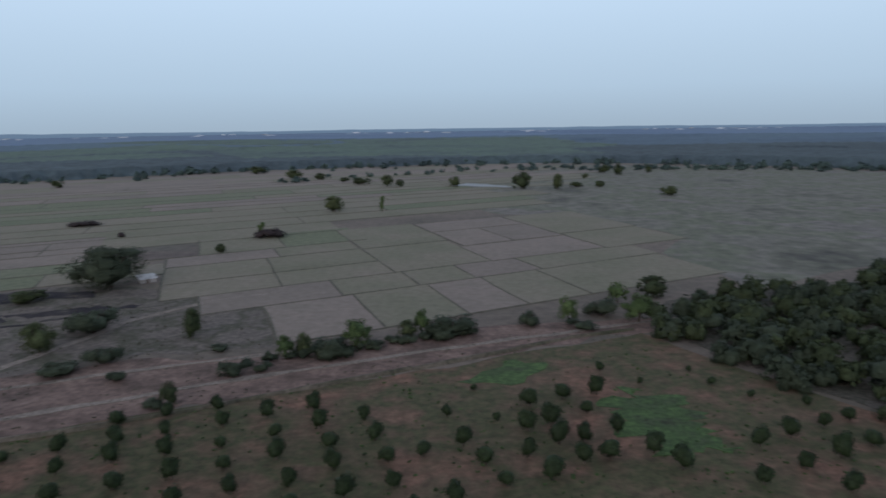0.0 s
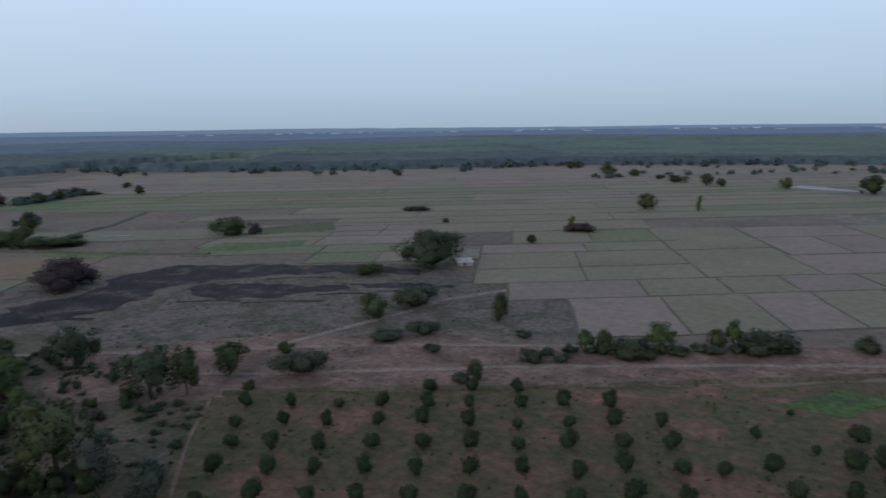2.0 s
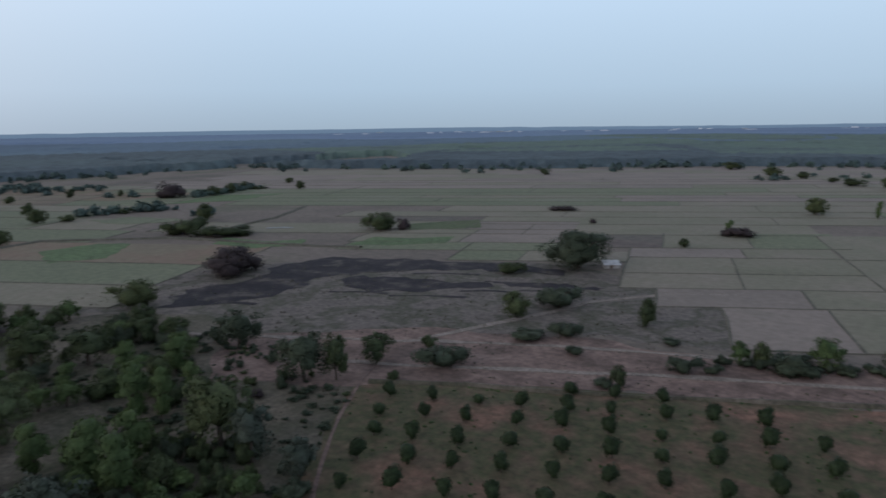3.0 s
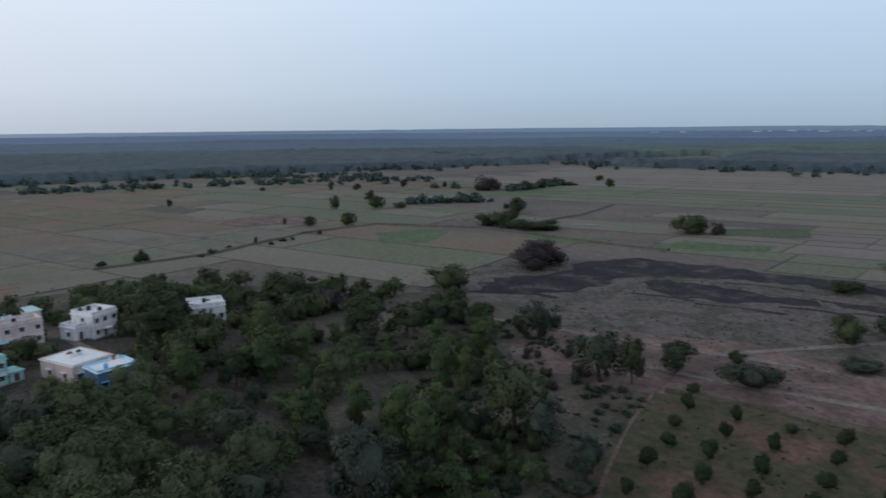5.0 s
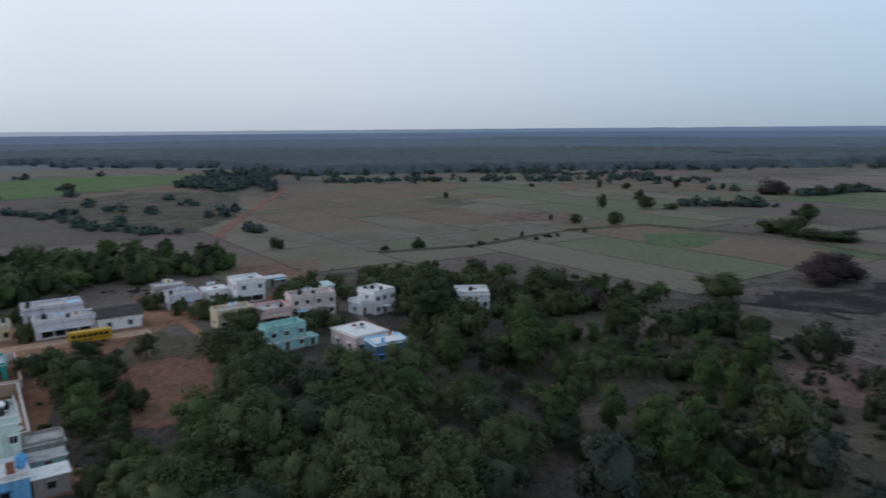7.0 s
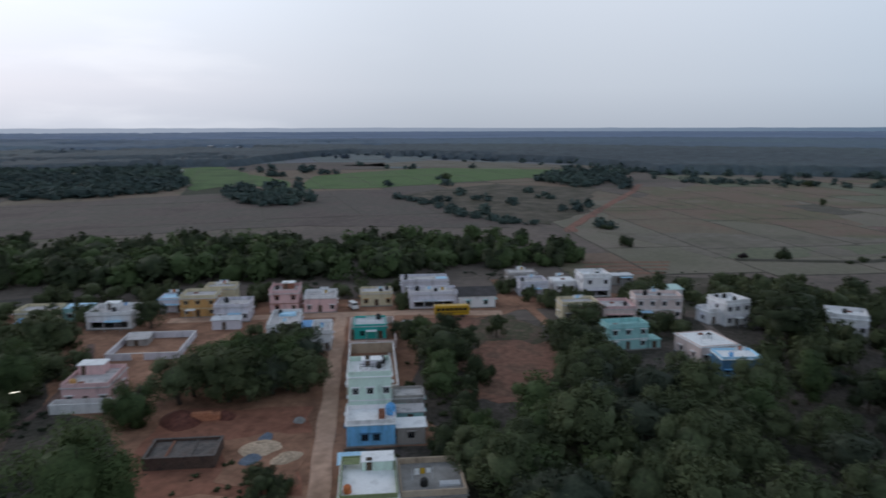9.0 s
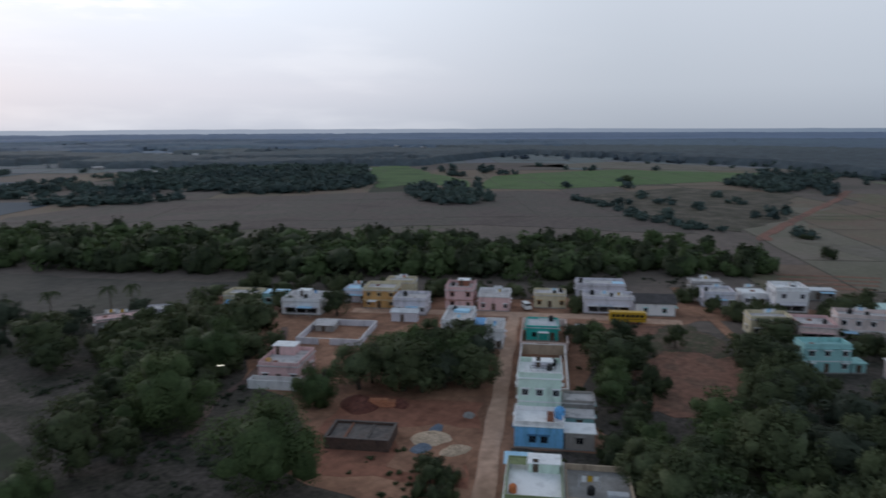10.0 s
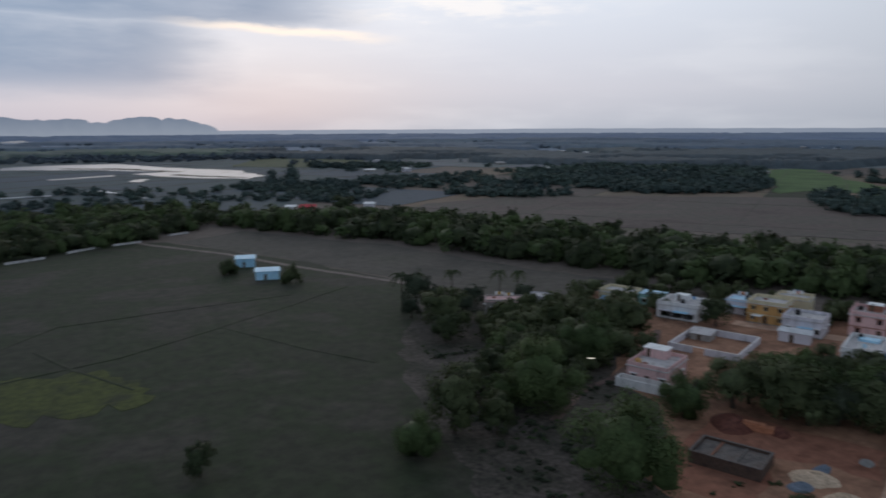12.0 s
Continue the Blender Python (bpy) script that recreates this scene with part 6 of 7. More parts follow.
def house(label, s, r, w, d, h, storeys, wall_mat, roof_mat, trim_mat, front, parapet=0.8, turn=0.0, seed=1, door=True, side_windows=True, gable=False, band=None, front_at=None, veranda=False):
    """A flat-roofed plastered house. s, r: its front near corner on the lane's axes; front: windows along the front of each storey."""
    rng = random.Random(seed)
    x, y = at_village(s + d / 2, r + w / 2)
    root = new("house")
    root.matrix_basis = pose(x, y, 0.0, 0, 0, VILLAGE_YAW + turn)
    tagged(root, label, "house")
    wall_h = h - parapet if not gable else h * 0.72
    hw, hd, t = w / 2, d / 2, 0.23
    st = wall_h / storeys
    sides = {
        "front": (w, lambda a, b, z: (-hw + a, -hd + b, z)),
        "back": (w, lambda a, b, z: (hw - a, hd - b, z)),
        "left": (d - 2 * t, lambda a, b, z: (-hw + b, hd - t - a, z)),
        "right": (d - 2 * t, lambda a, b, z: (hw - b, -hd + t + a, z)),
    }
    bm = bmesh.new()
    holes = {}
    for key, (length, f) in sides.items():
        ops = []
        for k in range(storeys):
            z0, z1 = k * st + 0.95, k * st + min(st - 0.45, 2.15)
            row = front[k] if isinstance(front, tuple) else front
            if key == "front" and veranda and k == 0:
                ops.append((0.10 * length, 0.90 * length, 0.55, min(2.1, st - 0.45), "veranda"))
                continue
            n = row if key == "front" else (max(1, int(length / 3.4)) if side_windows or key == "back" else 0)
            for i in range(n):
                c = length * (i + 0.5 + (0.14 if key == "front" and n > 1 and i == n - 1 else 0)) / n
                if key == "front" and front_at:
                    c = length * front_at[i]
                ww = 0.55 if length > 3 else 0.4
                if key == "front" and door and k == 0 and i == n // 2:
                    ops.append((c - 0.5, c + 0.5, 0.0, min(2.1, st - 0.3), "door"))
                else:
                    ops.append((c - ww, c + ww, z0, z1, "window"))
        holes[key] = ops
        wall_run(bm, length, wall_h, t, ops, f)
    part("wall", bm, wall_mat, root)
    for key, (length, f) in sides.items():
        quarter = {"front": 0, "back": 180, "left": -90, "right": 90}[key]
        for x0, x1, z0, z1, what in holes[key]:
            c = (x0 + x1) / 2
            px, py, _ = f(c, 0.0, 0)
            m = pose(px, py, 0, 0, 0, quarter)
            half = (x1 - x0) / 2
            if what == "window":
                bm = bmesh.new()
                frame_bars(bm, -half, half, z0, z1, 0.09, 0.16)
                win = part("window", bm, trim_mat, root)
                win.matrix_basis = m
                bm = bmesh.new()
                box(bm, -half + 0.07, half - 0.07, 0.115, 0.13, z0 + 0.07, z1 - 0.07)
                part("pane", bm, GLASS, win)
                if key != "back":
                    bm = bmesh.new()
                    box(bm, -half - 0.25, half + 0.25, -0.5, 0.0, z1 + 0.10, z1 + 0.18)
                    part("sunshade", bm, trim_mat, root).matrix_basis = m
            elif what == "veranda":
                bays = max(2, round(2 * half / 2.6))
                for i in range(1, bays):
                    bm = bmesh.new()
                    c = -half + 2 * half * i / bays
                    box(bm, c - 0.12, c + 0.12, 0.0, 0.22, z0, z1)
                    part("pillar", bm, trim_mat, root).matrix_basis = m
                bm = bmesh.new()
                box(bm, -half - 0.3, half + 0.3, -0.75, 0.0, z1 + 0.06, z1 + 0.18)
                part("sunshade", bm, trim_mat, root).matrix_basis = m
            else:
                bm = bmesh.new()
                box(bm, -half, half, 0.08, 0.14, 0.02, z1)
                door_ob = part("door", bm, WOOD, root)
                door_ob.matrix_basis = m
                bm = bmesh.new()
                box(bm, half - 0.18, half - 0.12, 0.03, 0.08, 0.95, 1.10)
                part("handle", bm, TIN, door_ob)
    if storeys > 1:
        for k in range(1, storeys):
            bm = bmesh.new()
            box(bm, -hw - 0.12, hw + 0.12, -hd - 0.12, -hd - 0.004, k * st - 0.08, k * st + 0.08)
            part("string_course", bm, trim_mat, root)
    if gable:
        bm = bmesh.new()
        e = 0.45
        pts = [(-hw - e, wall_h - 0.15), (0, h), (hw + e, wall_h - 0.15), (hw + e, wall_h), (0, h + 0.16), (-hw - e, wall_h)]
        near = [bm.verts.new((px, -hd - e, pz)) for px, pz in pts]
        far = [bm.verts.new((px, hd + e, pz)) for px, pz in pts]
        bm.faces.new(near)
        bm.faces.new(far[::-1])
        for i in range(6):
            bm.faces.new((near[i], far[i], far[(i + 1) % 6], near[(i + 1) % 6]))
        bmesh.ops.recalc_face_normals(bm, faces=bm.faces)
        part("roof", bm, roof_mat, root, "dark tiled pitched roof")
        for sy in (-1, 1):
            bm = bmesh.new()
            y0 = sy * (hd - 0.12)
            a = [bm.verts.new((px, y0 + o, pz)) for o in (-0.1, 0.1) for px, pz in ((-hw, wall_h), (hw, wall_h), (0, h - 0.02))]
            bm.faces.new(a[:3])
            bm.faces.new(a[3:][::-1])
            for i in range(3):
                bm.faces.new((a[i], a[(i + 1) % 3], a[3 + (i + 1) % 3], a[3 + i]))
            bmesh.ops.recalc_face_normals(bm, faces=bm.faces)
            part("gable_wall", bm, wall_mat, root)
    else:
        bm = bmesh.new()
        box(bm, -hw - 0.25, hw + 0.25, -hd - 0.25, hd + 0.25, wall_h, wall_h + 0.14)
        part("roof", bm, roof_mat, root)
        if parapet > 0.2:
            z0, z1, pt = wall_h + 0.14, h, 0.13
            for x0, x1, y0, y1 in ((-hw, hw, -hd, -hd + pt), (-hw, hw, hd - pt, hd), (-hw, -hw + pt, -hd + pt, hd - pt), (hw - pt, hw, -hd + pt, hd - pt)):
                bm = bmesh.new()
                box(bm, x0, x1, y0, y1, z0, z1)
                box(bm, x0 - 0.03, x1 + 0.03, y0 - 0.03, y1 + 0.03, z1, z1 + 0.06)
                part("parapet", bm, band or wall_mat, root)
    bm = bmesh.new()
    box(bm, -hw - 0.1, hw + 0.1, -hd - 0.1, hd + 0.1, -0.1, 0.3)
    part("plinth", bm, CONCRETE, root)
    return root


def on_roof(root, name, label, category, x, y, z, build):
    """A thing that stands on a house's roof, in the house's own axes."""
    ob = new(name)
    ob.matrix_basis = root.matrix_basis @ pose(x, y, z)
    tagged(ob, label, category)
    build(ob)
    return ob


def stubs(root, w, d, z, mat, gap=1.25):
    """Short pillars that stand up along the front and side parapets."""
    spots = [(-w / 2 + 0.07 + k * (w - 0.14) / round(w / gap), -d / 2 + 0.07) for k in range(round(w / gap) + 1)]
    spots += [(x, -d / 2 + k * d / round(d / gap)) for x in (-w / 2 + 0.07, w / 2 - 0.07) for k in range(1, round(d / gap) + 1)]
    for x, y in spots:
        part("pillar", box(bmesh.new(), x - 0.11, x + 0.11, y - 0.11, y + 0.11, z, z + 0.42), mat, root)


def water_tank(mat, radius=0.6, height=1.3):
    def build(ob):
        bm = bmesh.new()
        prof = [(0.94, 0.0), (1.0, 0.08), (1.0, 0.36), (0.96, 0.40), (1.0, 0.44), (1.0, 0.74), (0.7, 0.9), (0.32, 0.96)]
        rings = []
        for k, z in prof:
            rings.append([bm.verts.new((radius * k * math.cos(6.2832 * i / 18), radius * k * math.sin(6.2832 * i / 18), z * height)) for i in range(18)])
        for a, b in zip(rings, rings[1:]):
            for i in range(18):
                bm.faces.new((a[i], a[(i + 1) % 18], b[(i + 1) % 18], b[i]))
        bm.faces.new(rings[-1])
        part("tank_body", bm, mat, ob)
        bm = bmesh.new()
        tube(bm, (0, 0, 0.95 * height), (0, 0, 1.03 * height), radius * 0.34, radius * 0.30, 12)
        part("lid", bm, mat, ob)
    return build


def stair_room(mat, w=2.6, d=2.4, h=2.3):
    def build(ob):
        bm = bmesh.new()
        hole = [(0.5, 1.3, 0.0, 1.9)]
        wall_run(bm, w, h, 0.15, hole, lambda a, b, z: (-w / 2 + a, -d / 2 + b, z))
        wall_run(bm, w, h, 0.15, [], lambda a, b, z: (w / 2 - a, d / 2 - b, z))
        wall_run(bm, d - 0.3, h, 0.15, [], lambda a, b, z: (-w / 2 + b, d / 2 - 0.15 - a, z))
        wall_run(bm, d - 0.3, h, 0.15, [], lambda a, b, z: (w / 2 - b, -d / 2 + 0.15 + a, z))
        part("wall", bm, mat, ob)
        bm = bmesh.new()
        box(bm, -w / 2 - 0.2, w / 2 + 0.2, -d / 2 - 0.2, d / 2 + 0.2, h, h + 0.12)
        part("roof", bm, WHITE_ROOF, ob)
        bm = bmesh.new()
        box(bm, -w / 2 + 0.52, -w / 2 + 1.28, -d / 2 + 0.05, -d / 2 + 0.1, 0.02, 1.88)
        part("door", bm, WOOD, ob)
    return build


def compound(label, s0, s1, r0, r1, h, mat, t=0.22, gate=None, coping=None):
    """Walls round a yard, each run a part."""
    root = new("compound_wall")
    x, y = at_village(s0, r0)
    root.matrix_basis = pose(x, y, 0, 0, 0, VILLAGE_YAW)
    tagged(root, label, "wall")
    w, d = r1 - r0, s1 - s0
    runs = [(0, w, 0, t), (0, w, d - t, d), (0, t, t, d - t), (w - t, w, t, d - t)]
    for i, (x0, x1, y0, y1) in enumerate(runs):
        bm = bmesh.new()
        if gate == i:
            box(bm, x0, x0 + (x1 - x0) * 0.35, y0, y1, -0.1, h)
            box(bm, x0 + (x1 - x0) * 0.35 + 2.6, x1, y0, y1, -0.1, h)
        else:
            box(bm, x0, x1, y0, y1, -0.1, h)
        run = part("wall_run", bm, mat, root)
        bm = bmesh.new()
        box(bm, x0 - 0.04, x1 + 0.04, y0 - 0.04, y1 + 0.04, h, h + 0.07)
        part("coping", bm, coping or mat, run)
    return root


def shed(label, s, r, w, d, h, wall_mat, roof_mat, drop=0.4, turn=0.0, xy=None, name="shed"):
    """A small shed under one sloping sheet roof."""
    x, y = xy or at_village(s + d / 2, r + w / 2)
    root = new(name)
    root.matrix_basis = pose(x, y, 0, 0, 0, VILLAGE_YAW + turn)
    tagged(root, label, "shed")
    hw, hd, t = w / 2, d / 2, 0.15
    bm = bmesh.new()
    wall_run(bm, w, h - drop, t, [(w * 0.35, w * 0.35 + 0.9, 0.0, min(1.9, h - drop - 0.2))], lambda a, b, z: (-hw + a, -hd + b, z))
    wall_run(bm, w, h, t, [], lambda a, b, z: (hw - a, hd - b, z))
    wall_run(bm, d - 2 * t, h - drop, t, [], lambda a, b, z: (-hw + b, hd - t - a, z))
    wall_run(bm, d - 2 * t, h - drop, t, [], lambda a, b, z: (hw - b, -hd + t + a, z))
    part("wall", bm, wall_mat, root)
    bm = bmesh.new()
    n = max(8, int(w / 0.4))
    e = 0.35
    top, low = [], []
    for i in range(n + 1):
        xx = -hw - e + (w + 2 * e) * i / n
        up = 0.05 if i % 2 else 0.0
        for yy, zz in ((-hd - e, h - drop), (hd + e, h + 0.05)):
            top.append(bm.verts.new((xx, yy, zz + up + 0.05)))
            low.append(bm.verts.new((xx, yy, zz + up)))
    for i in range(n):
        a, b, c, d2 = 2 * i, 2 * i + 1, 2 * i + 3, 2 * i + 2
        bm.faces.new((top[a], top[d2], top[c], top[b]))
        bm.faces.new((low[a], low[b], low[c], low[d2]))
        bm.faces.new((top[a], low[a], low[d2], top[d2]))
        bm.faces.new((top[b], top[c], low[c], low[b]))
    part("roof_sheet", bm, roof_mat, root)
    bm = bmesh.new()
    box(bm, -hw + w * 0.35, -hw + w * 0.35 + 0.9, -hd + 0.04, -hd + 0.09, 0.02, min(1.9, h - drop - 0.2))
    part("door", bm, WOOD, root)
    return root


WHITE = paint("white", (0.78, 0.76, 0.76))
LILAC = paint("lilac", (0.64, 0.61, 0.66))
PINK = paint("pink", (0.70, 0.46, 0.45))
BEIGE = paint("beige", (0.70, 0.56, 0.52))
CREAM = paint("cream", (0.60, 0.52, 0.36))
OCHRE = paint("ochre", (0.58, 0.33, 0.13))
CYAN = paint("cyan", (0.32, 0.56, 0.55))
TEAL = paint("teal", (0.04, 0.42, 0.37))
BLUE = paint("blue", (0.20, 0.50, 0.82))
DEEP_BLUE = paint("deep_blue", (0.08, 0.18, 0.29))
PALE_GREEN = paint("pale_green", (0.60, 0.72, 0.63))
OLIVE = paint("olive", (0.22, 0.26, 0.13))
BARE = paint("bare_plaster", (0.34, 0.31, 0.29))
TAN = paint("tan", (0.46, 0.36, 0.27))


NO_CLUTTER = []


def lane_row():
    """The row of houses along the lane."""
    a = house("one-storey pale olive house with a white-washed roof terrace", 80.0, -4.2, 7.1, 10.5, 4.0, 1, PALE_GREEN, WHITE_ROOF, OLIVE, 3, 0.7, seed=1, band=OLIVE)
    on_roof(a, "water_tank", "small rusty orange drum on a white roof", "tank", -2.6, -3.4, 3.44, water_tank(ORANGE, 0.5, 1.1))
    on_roof(a, "roof_room", "low pale stair room on a roof terrace", "roof room", 1.2, 3.3, 3.44, stair_room(PALE_GREEN, 4.0, 2.6, 1.3))
    on_roof(a, "awning", "olive green sheet panel on a roof terrace", "panel", -2.2, 3.4, 3.44, lambda ob: [part("sheet", box(bmesh.new(), -1.1, 1.1, -0.9, 0.9, 0.75, 0.82), OLIVE, ob)] + [part("leg", box(bmesh.new(), x - 0.05, x + 0.05, y - 0.05, y + 0.05, 0.0, 0.75), TIN, ob) for x in (-1.0, 1.0) for y in (-0.8, 0.8)])
    shed("small shed with a bright blue sheet roof", 91.4, -4.6, 3.4, 2.2, 2.9, BARE, BLUE_SHEET)
    b = house("unfinished grey concrete house with a tan parapet", 81.0, 3.3, 8.2, 9.0, 3.6, 1, BARE, CONCRETE, TAN, 2, 0.9, seed=2, band=TAN)
    on_roof(b, "sheet_stack", "pale metal sheets lying on a concrete roof", "sheets", 2.4, -1.6, 2.84, lambda ob: [part("sheet", box(bmesh.new(), -1.4, 1.2, -0.7 + 0.1 * k, 0.6, 0.06 * k, 0.06 * k + 0.05), TIN, ob) for k in range(3)])
    c = house("bright blue one-storey house with two front windows", 101.5, -3.9, 7.3, 6.0, 4.3, 1, BLUE, WHITE_ROOF, DEEP_BLUE, 2, 0.75, seed=3, door=False, front_at=(0.37, 0.61), band=WHITE)
    NO_CLUTTER.extend((a, c))
    on_roof(c, "water_tank", "blue plastic water tank on a flat roof", "tank", 3.1, 0.6, 3.69, water_tank(BLUE_TARP, 0.8, 1.8))
    on_roof(c, "roof_stair", "brown brick stair block on a flat roof", "stair", 1.7, -0.6, 3.69, lambda ob: [part("step", box(bmesh.new(), -0.5, 0.5, -1.2 + 0.3 * k, -0.9 + 0.3 * k, 0, 0.2 * (k + 1)), BRICK, ob) for k in range(6)])
    house("grey lean-to annex with a white flat roof", 101.7, 3.7, 4.3, 3.4, 2.9, 1, BARE, WHITE_ROOF, BARE, 1, 0.1, seed=4, door=False)
    e = house("tall pale green two-storey house with a roof terrace", 110.6, -3.8, 7.0, 8.0, 8.7, 2, PALE_GREEN, WHITE_ROOF, WHITE, (0, 3), 0.9, seed=5, band=PALE_GREEN)
    on_roof(e, "roof_room", "low lilac stair room on a green house", "roof room", 0.4, 2.0, 7.94, stair_room(LILAC, 3.2, 1.8, 1.0))
    on_roof(e, "railing", "brown railing across a roof terrace", "railing", 0.5, -0.6, 7.94, lambda ob: [part("rail", box(bmesh.new(), -2.0, 2.0, -0.04, 0.04, z, z + 0.09), DARK_TILE, ob) for z in (0.45, 0.85)] + [part("post", box(bmesh.new(), x - 0.05, x + 0.05, -0.05, 0.05, 0.0, 1.0), DARK_TILE, ob) for x in (-2.0, -1.0, 0.0, 1.0, 2.0)])
    stubs(e, 7.0, 8.0, 8.76, WHITE)
    on_roof(e, "water_tank", "black plastic water tank on a roof", "tank", 2.2, 2.6, 7.94, water_tank(TANK_BLACK, 0.55, 1.2))
    house("low white veranda before a green house", 107.9, -4.0, 7.3, 2.4, 3.0, 1, WHITE, WHITE_ROOF, WHITE, 3, 0.1, seed=6)
    house("small grey outhouse with a flat concrete roof", 112.5, 3.6, 5.0, 4.4, 3.6, 1, BARE, GREY_ROOF, CYAN, 2, 0.5, seed=7)
    house("low cyan washroom block with a flat roof", 108.4, 3.9, 4.4, 3.2, 2.5, 1, CYAN, GREY_ROOF, CYAN, 1, 0.1, seed=8)
    compound("tan plastered walls round a bare brown yard", 121.0, 147.0, -4.5, 4.8, 2.3, TAN, gate=0, coping=WHITE)
    patch("yard_floor", [at_village(s, r) for s, r in ((121.4, -4.1), (146.6, -4.1), (146.6, 4.4), (121.4, 4.4))], 0.10, YARD, "brown earth floor of a walled yard", "ground", 3, 0.1, 61)
    compound("beige plastered compound wall round a teal house", 150.0, 170.0, -4.8, 5.6, 1.7, BEIGE, gate=0)
    t = house("deep teal one-storey house with a pale sheet roof", 156.5, -3.7, 7.2, 7.5, 3.6, 1, TEAL, TIN, TEAL, 2, 0.5, seed=9)
    on_roof(t, "water_tank", "black plastic water tank on a teal house", "tank", 2.0, 2.2, 3.24, water_tank(TANK_BLACK))
    shed("pale open shed with a tin roof", 157.0, 7.7, 4.8, 3.6, 3.0, WHITE, TIN)
    house("cream one-storey house facing the cross lane", 186.5, -2.4, 8.3, 6.4, 4.1, 1, CREAM, GREY_ROOF, OCHRE, 3, 0.6, seed=10)


def west_side():
    house("pink and white house with a flat roof", 181.5, -17.0, 8.2, 8.0, 4.6, 1, PINK, GREY_ROOF, WHITE, 3, 0.8, seed=11, band=WHITE)
    p = house("pink two-storey house with a roof terrace", 182.5, -25.8, 7.4, 9.0, 6.0, 2, PINK, GREY_ROOF, BRICK, 2, 0.9, seed=12)
    stubs(p, 7.4, 9.0, 6.06, PINK)
    on_roof(p, "roof_room", "brick-red roof room on a pink house", "roof room", 0.6, 1.8, 5.24, stair_room(BRICK, 3, 2.6, 1.6))
    w = house("white two-storey house with grimy walls", 149.0, -22.0, 6.4, 12.5, 6.4, 2, WHITE, GREY_ROOF, LILAC, 2, 0.9, seed=13)
    on_roof(w, "tarpaulin", "bright blue tarpaulin spread over a roof", "tarpaulin", 0.4, 4.0, 5.64, lambda ob: [part("sheet", box(bmesh.new(), -2.0, 1.6, -1.0, 1.2, 0.0, 0.5), BLUE_SHEET, ob)])
    house("white one-storey house beside the lane", 149.5, -12.8, 4.2, 9.0, 4.6, 1, WHITE, GREY_ROOF, LILAC, 2, 0.8, seed=14)
    shed("small shed under a blue tarpaulin roof", 158.0, -16.0, 3.2, 4.0, 3.4, WHITE, BLUE_TARP)
    house("white outbuilding with dark door openings", 149.2, -15.4, 2.5, 6.0, 3.3, 1, WHITE, GREY_ROOF, LILAC, 1, 0.3, seed=15)
    house("ochre two-storey house with cream bands", 180.5, -47.8, 8.7, 8.0, 5.8, 2, OCHRE, GREY_ROOF, CREAM, 3, 0.9, seed=16, band=CREAM)
    house("pale cream house behind the ochre one", 191.0, -44.0, 8.0, 6.0, 5.6, 1, CREAM, GREY_ROOF, CREAM, 2, 0.8, seed=17)
    l = house("lilac one-storey house with a terrace", 175.0, -38.4, 8.5, 8.0, 4.6, 1, LILAC, GREY_ROOF, WHITE, 3, 0.8, seed=18)
    on_roof(l, "water_tank", "black plastic tank on a lilac house", "tank", -2.0, 1.0, 3.94, water_tank(TANK_BLACK))
    shed("porch shed with a bright tin roof", 168.5, -37.5, 6.5, 2.2, 2.8, LILAC, TIN)
    house("small white house with a flat roof", 186.0, -54.5, 6.0, 6.0, 4.0, 1, LILAC, BLUE_SHEET, WHITE, 2, 0.4, seed=19)
    house("cream and pale green house with a flat roof", 176.0, -85.4, 9.4, 7.0, 4.2, 1, CREAM, GREY_ROOF, CYAN, 3, 0.8, seed=20)
    shed("small shed covered with a blue sheet", 172.5, -83.5, 3.2, 2.6, 2.4, BARE, BLUE_TARP)
    house("pale cyan annex with a sheet roof", 180.0, -75.8, 6.0, 5.0, 3.6, 1, CYAN, BLUE_SHEET, WHITE, 2, 0.2, seed=21)
    h = house("white house with a deep front porch", 171.5, -67.2, 10.4, 9.0, 4.4, 1, WHITE, GREY_ROOF, LILAC, 3, 0.9, veranda=True, seed=22)
    on_roof(h, "roof_room", "white stair room on a porch house", "roof room", -1.0, 2.0, 3.64, stair_room(WHITE, 3, 2.4, 1.6))
    compound("white walls round an empty brown plot", 147.5, 163.5, -54.8, -40.0, 1.5, LILAC, gate=0, coping=WHITE)
    patch("yard_floor", [at_village(s, r) for s, r in ((148, -54.4), (163, -54.4), (163, -40.4), (148, -40.4))], 0.10, YARD, "brown earth inside a walled plot", "ground", 3, 0.1, 63)
    shed("low grey shed inside the walled plot", 157.5, -53.6, 4.4, 4.0, 2.0, BARE, GREY_ROOF)
    k = house("pink house with a white plinth wall and dark windows", 122.5, -53.2, 7.8, 10.0, 4.3, 1, PINK, GREY_ROOF, WHITE, 3, 0.8, seed=23)
    on_roof(k, "roof_room", "pink roof room on a pink house", "roof room", -1.2, 3.0, 3.54, stair_room(PINK, 4.4, 3.0, 1.9))
    on_roof(k, "water_tank", "ochre tank on a pink house", "tank", -2.8, -2.6, 3.54, water_tank(OCHRE, 0.6, 0.9))
    compound("white compound wall before a pink house", 119.6, 122.2, -54.2, -44.6, 1.7, WHITE)
    patch("yard_floor", [at_village(s, r) for s, r in ((124, -44), (144, -52), (146, -40), (128, -36))], 0.09, YARD, "pale earth yard behind the pink house", "ground", 3, 0.8, 65)
    house("old grey house with a weathered pinkish roof", 149.0, -105.5, 11.0, 6.0, 4.0, 1, BARE, PINK, WHITE, 3, 0.5, seed=24, turn=35)
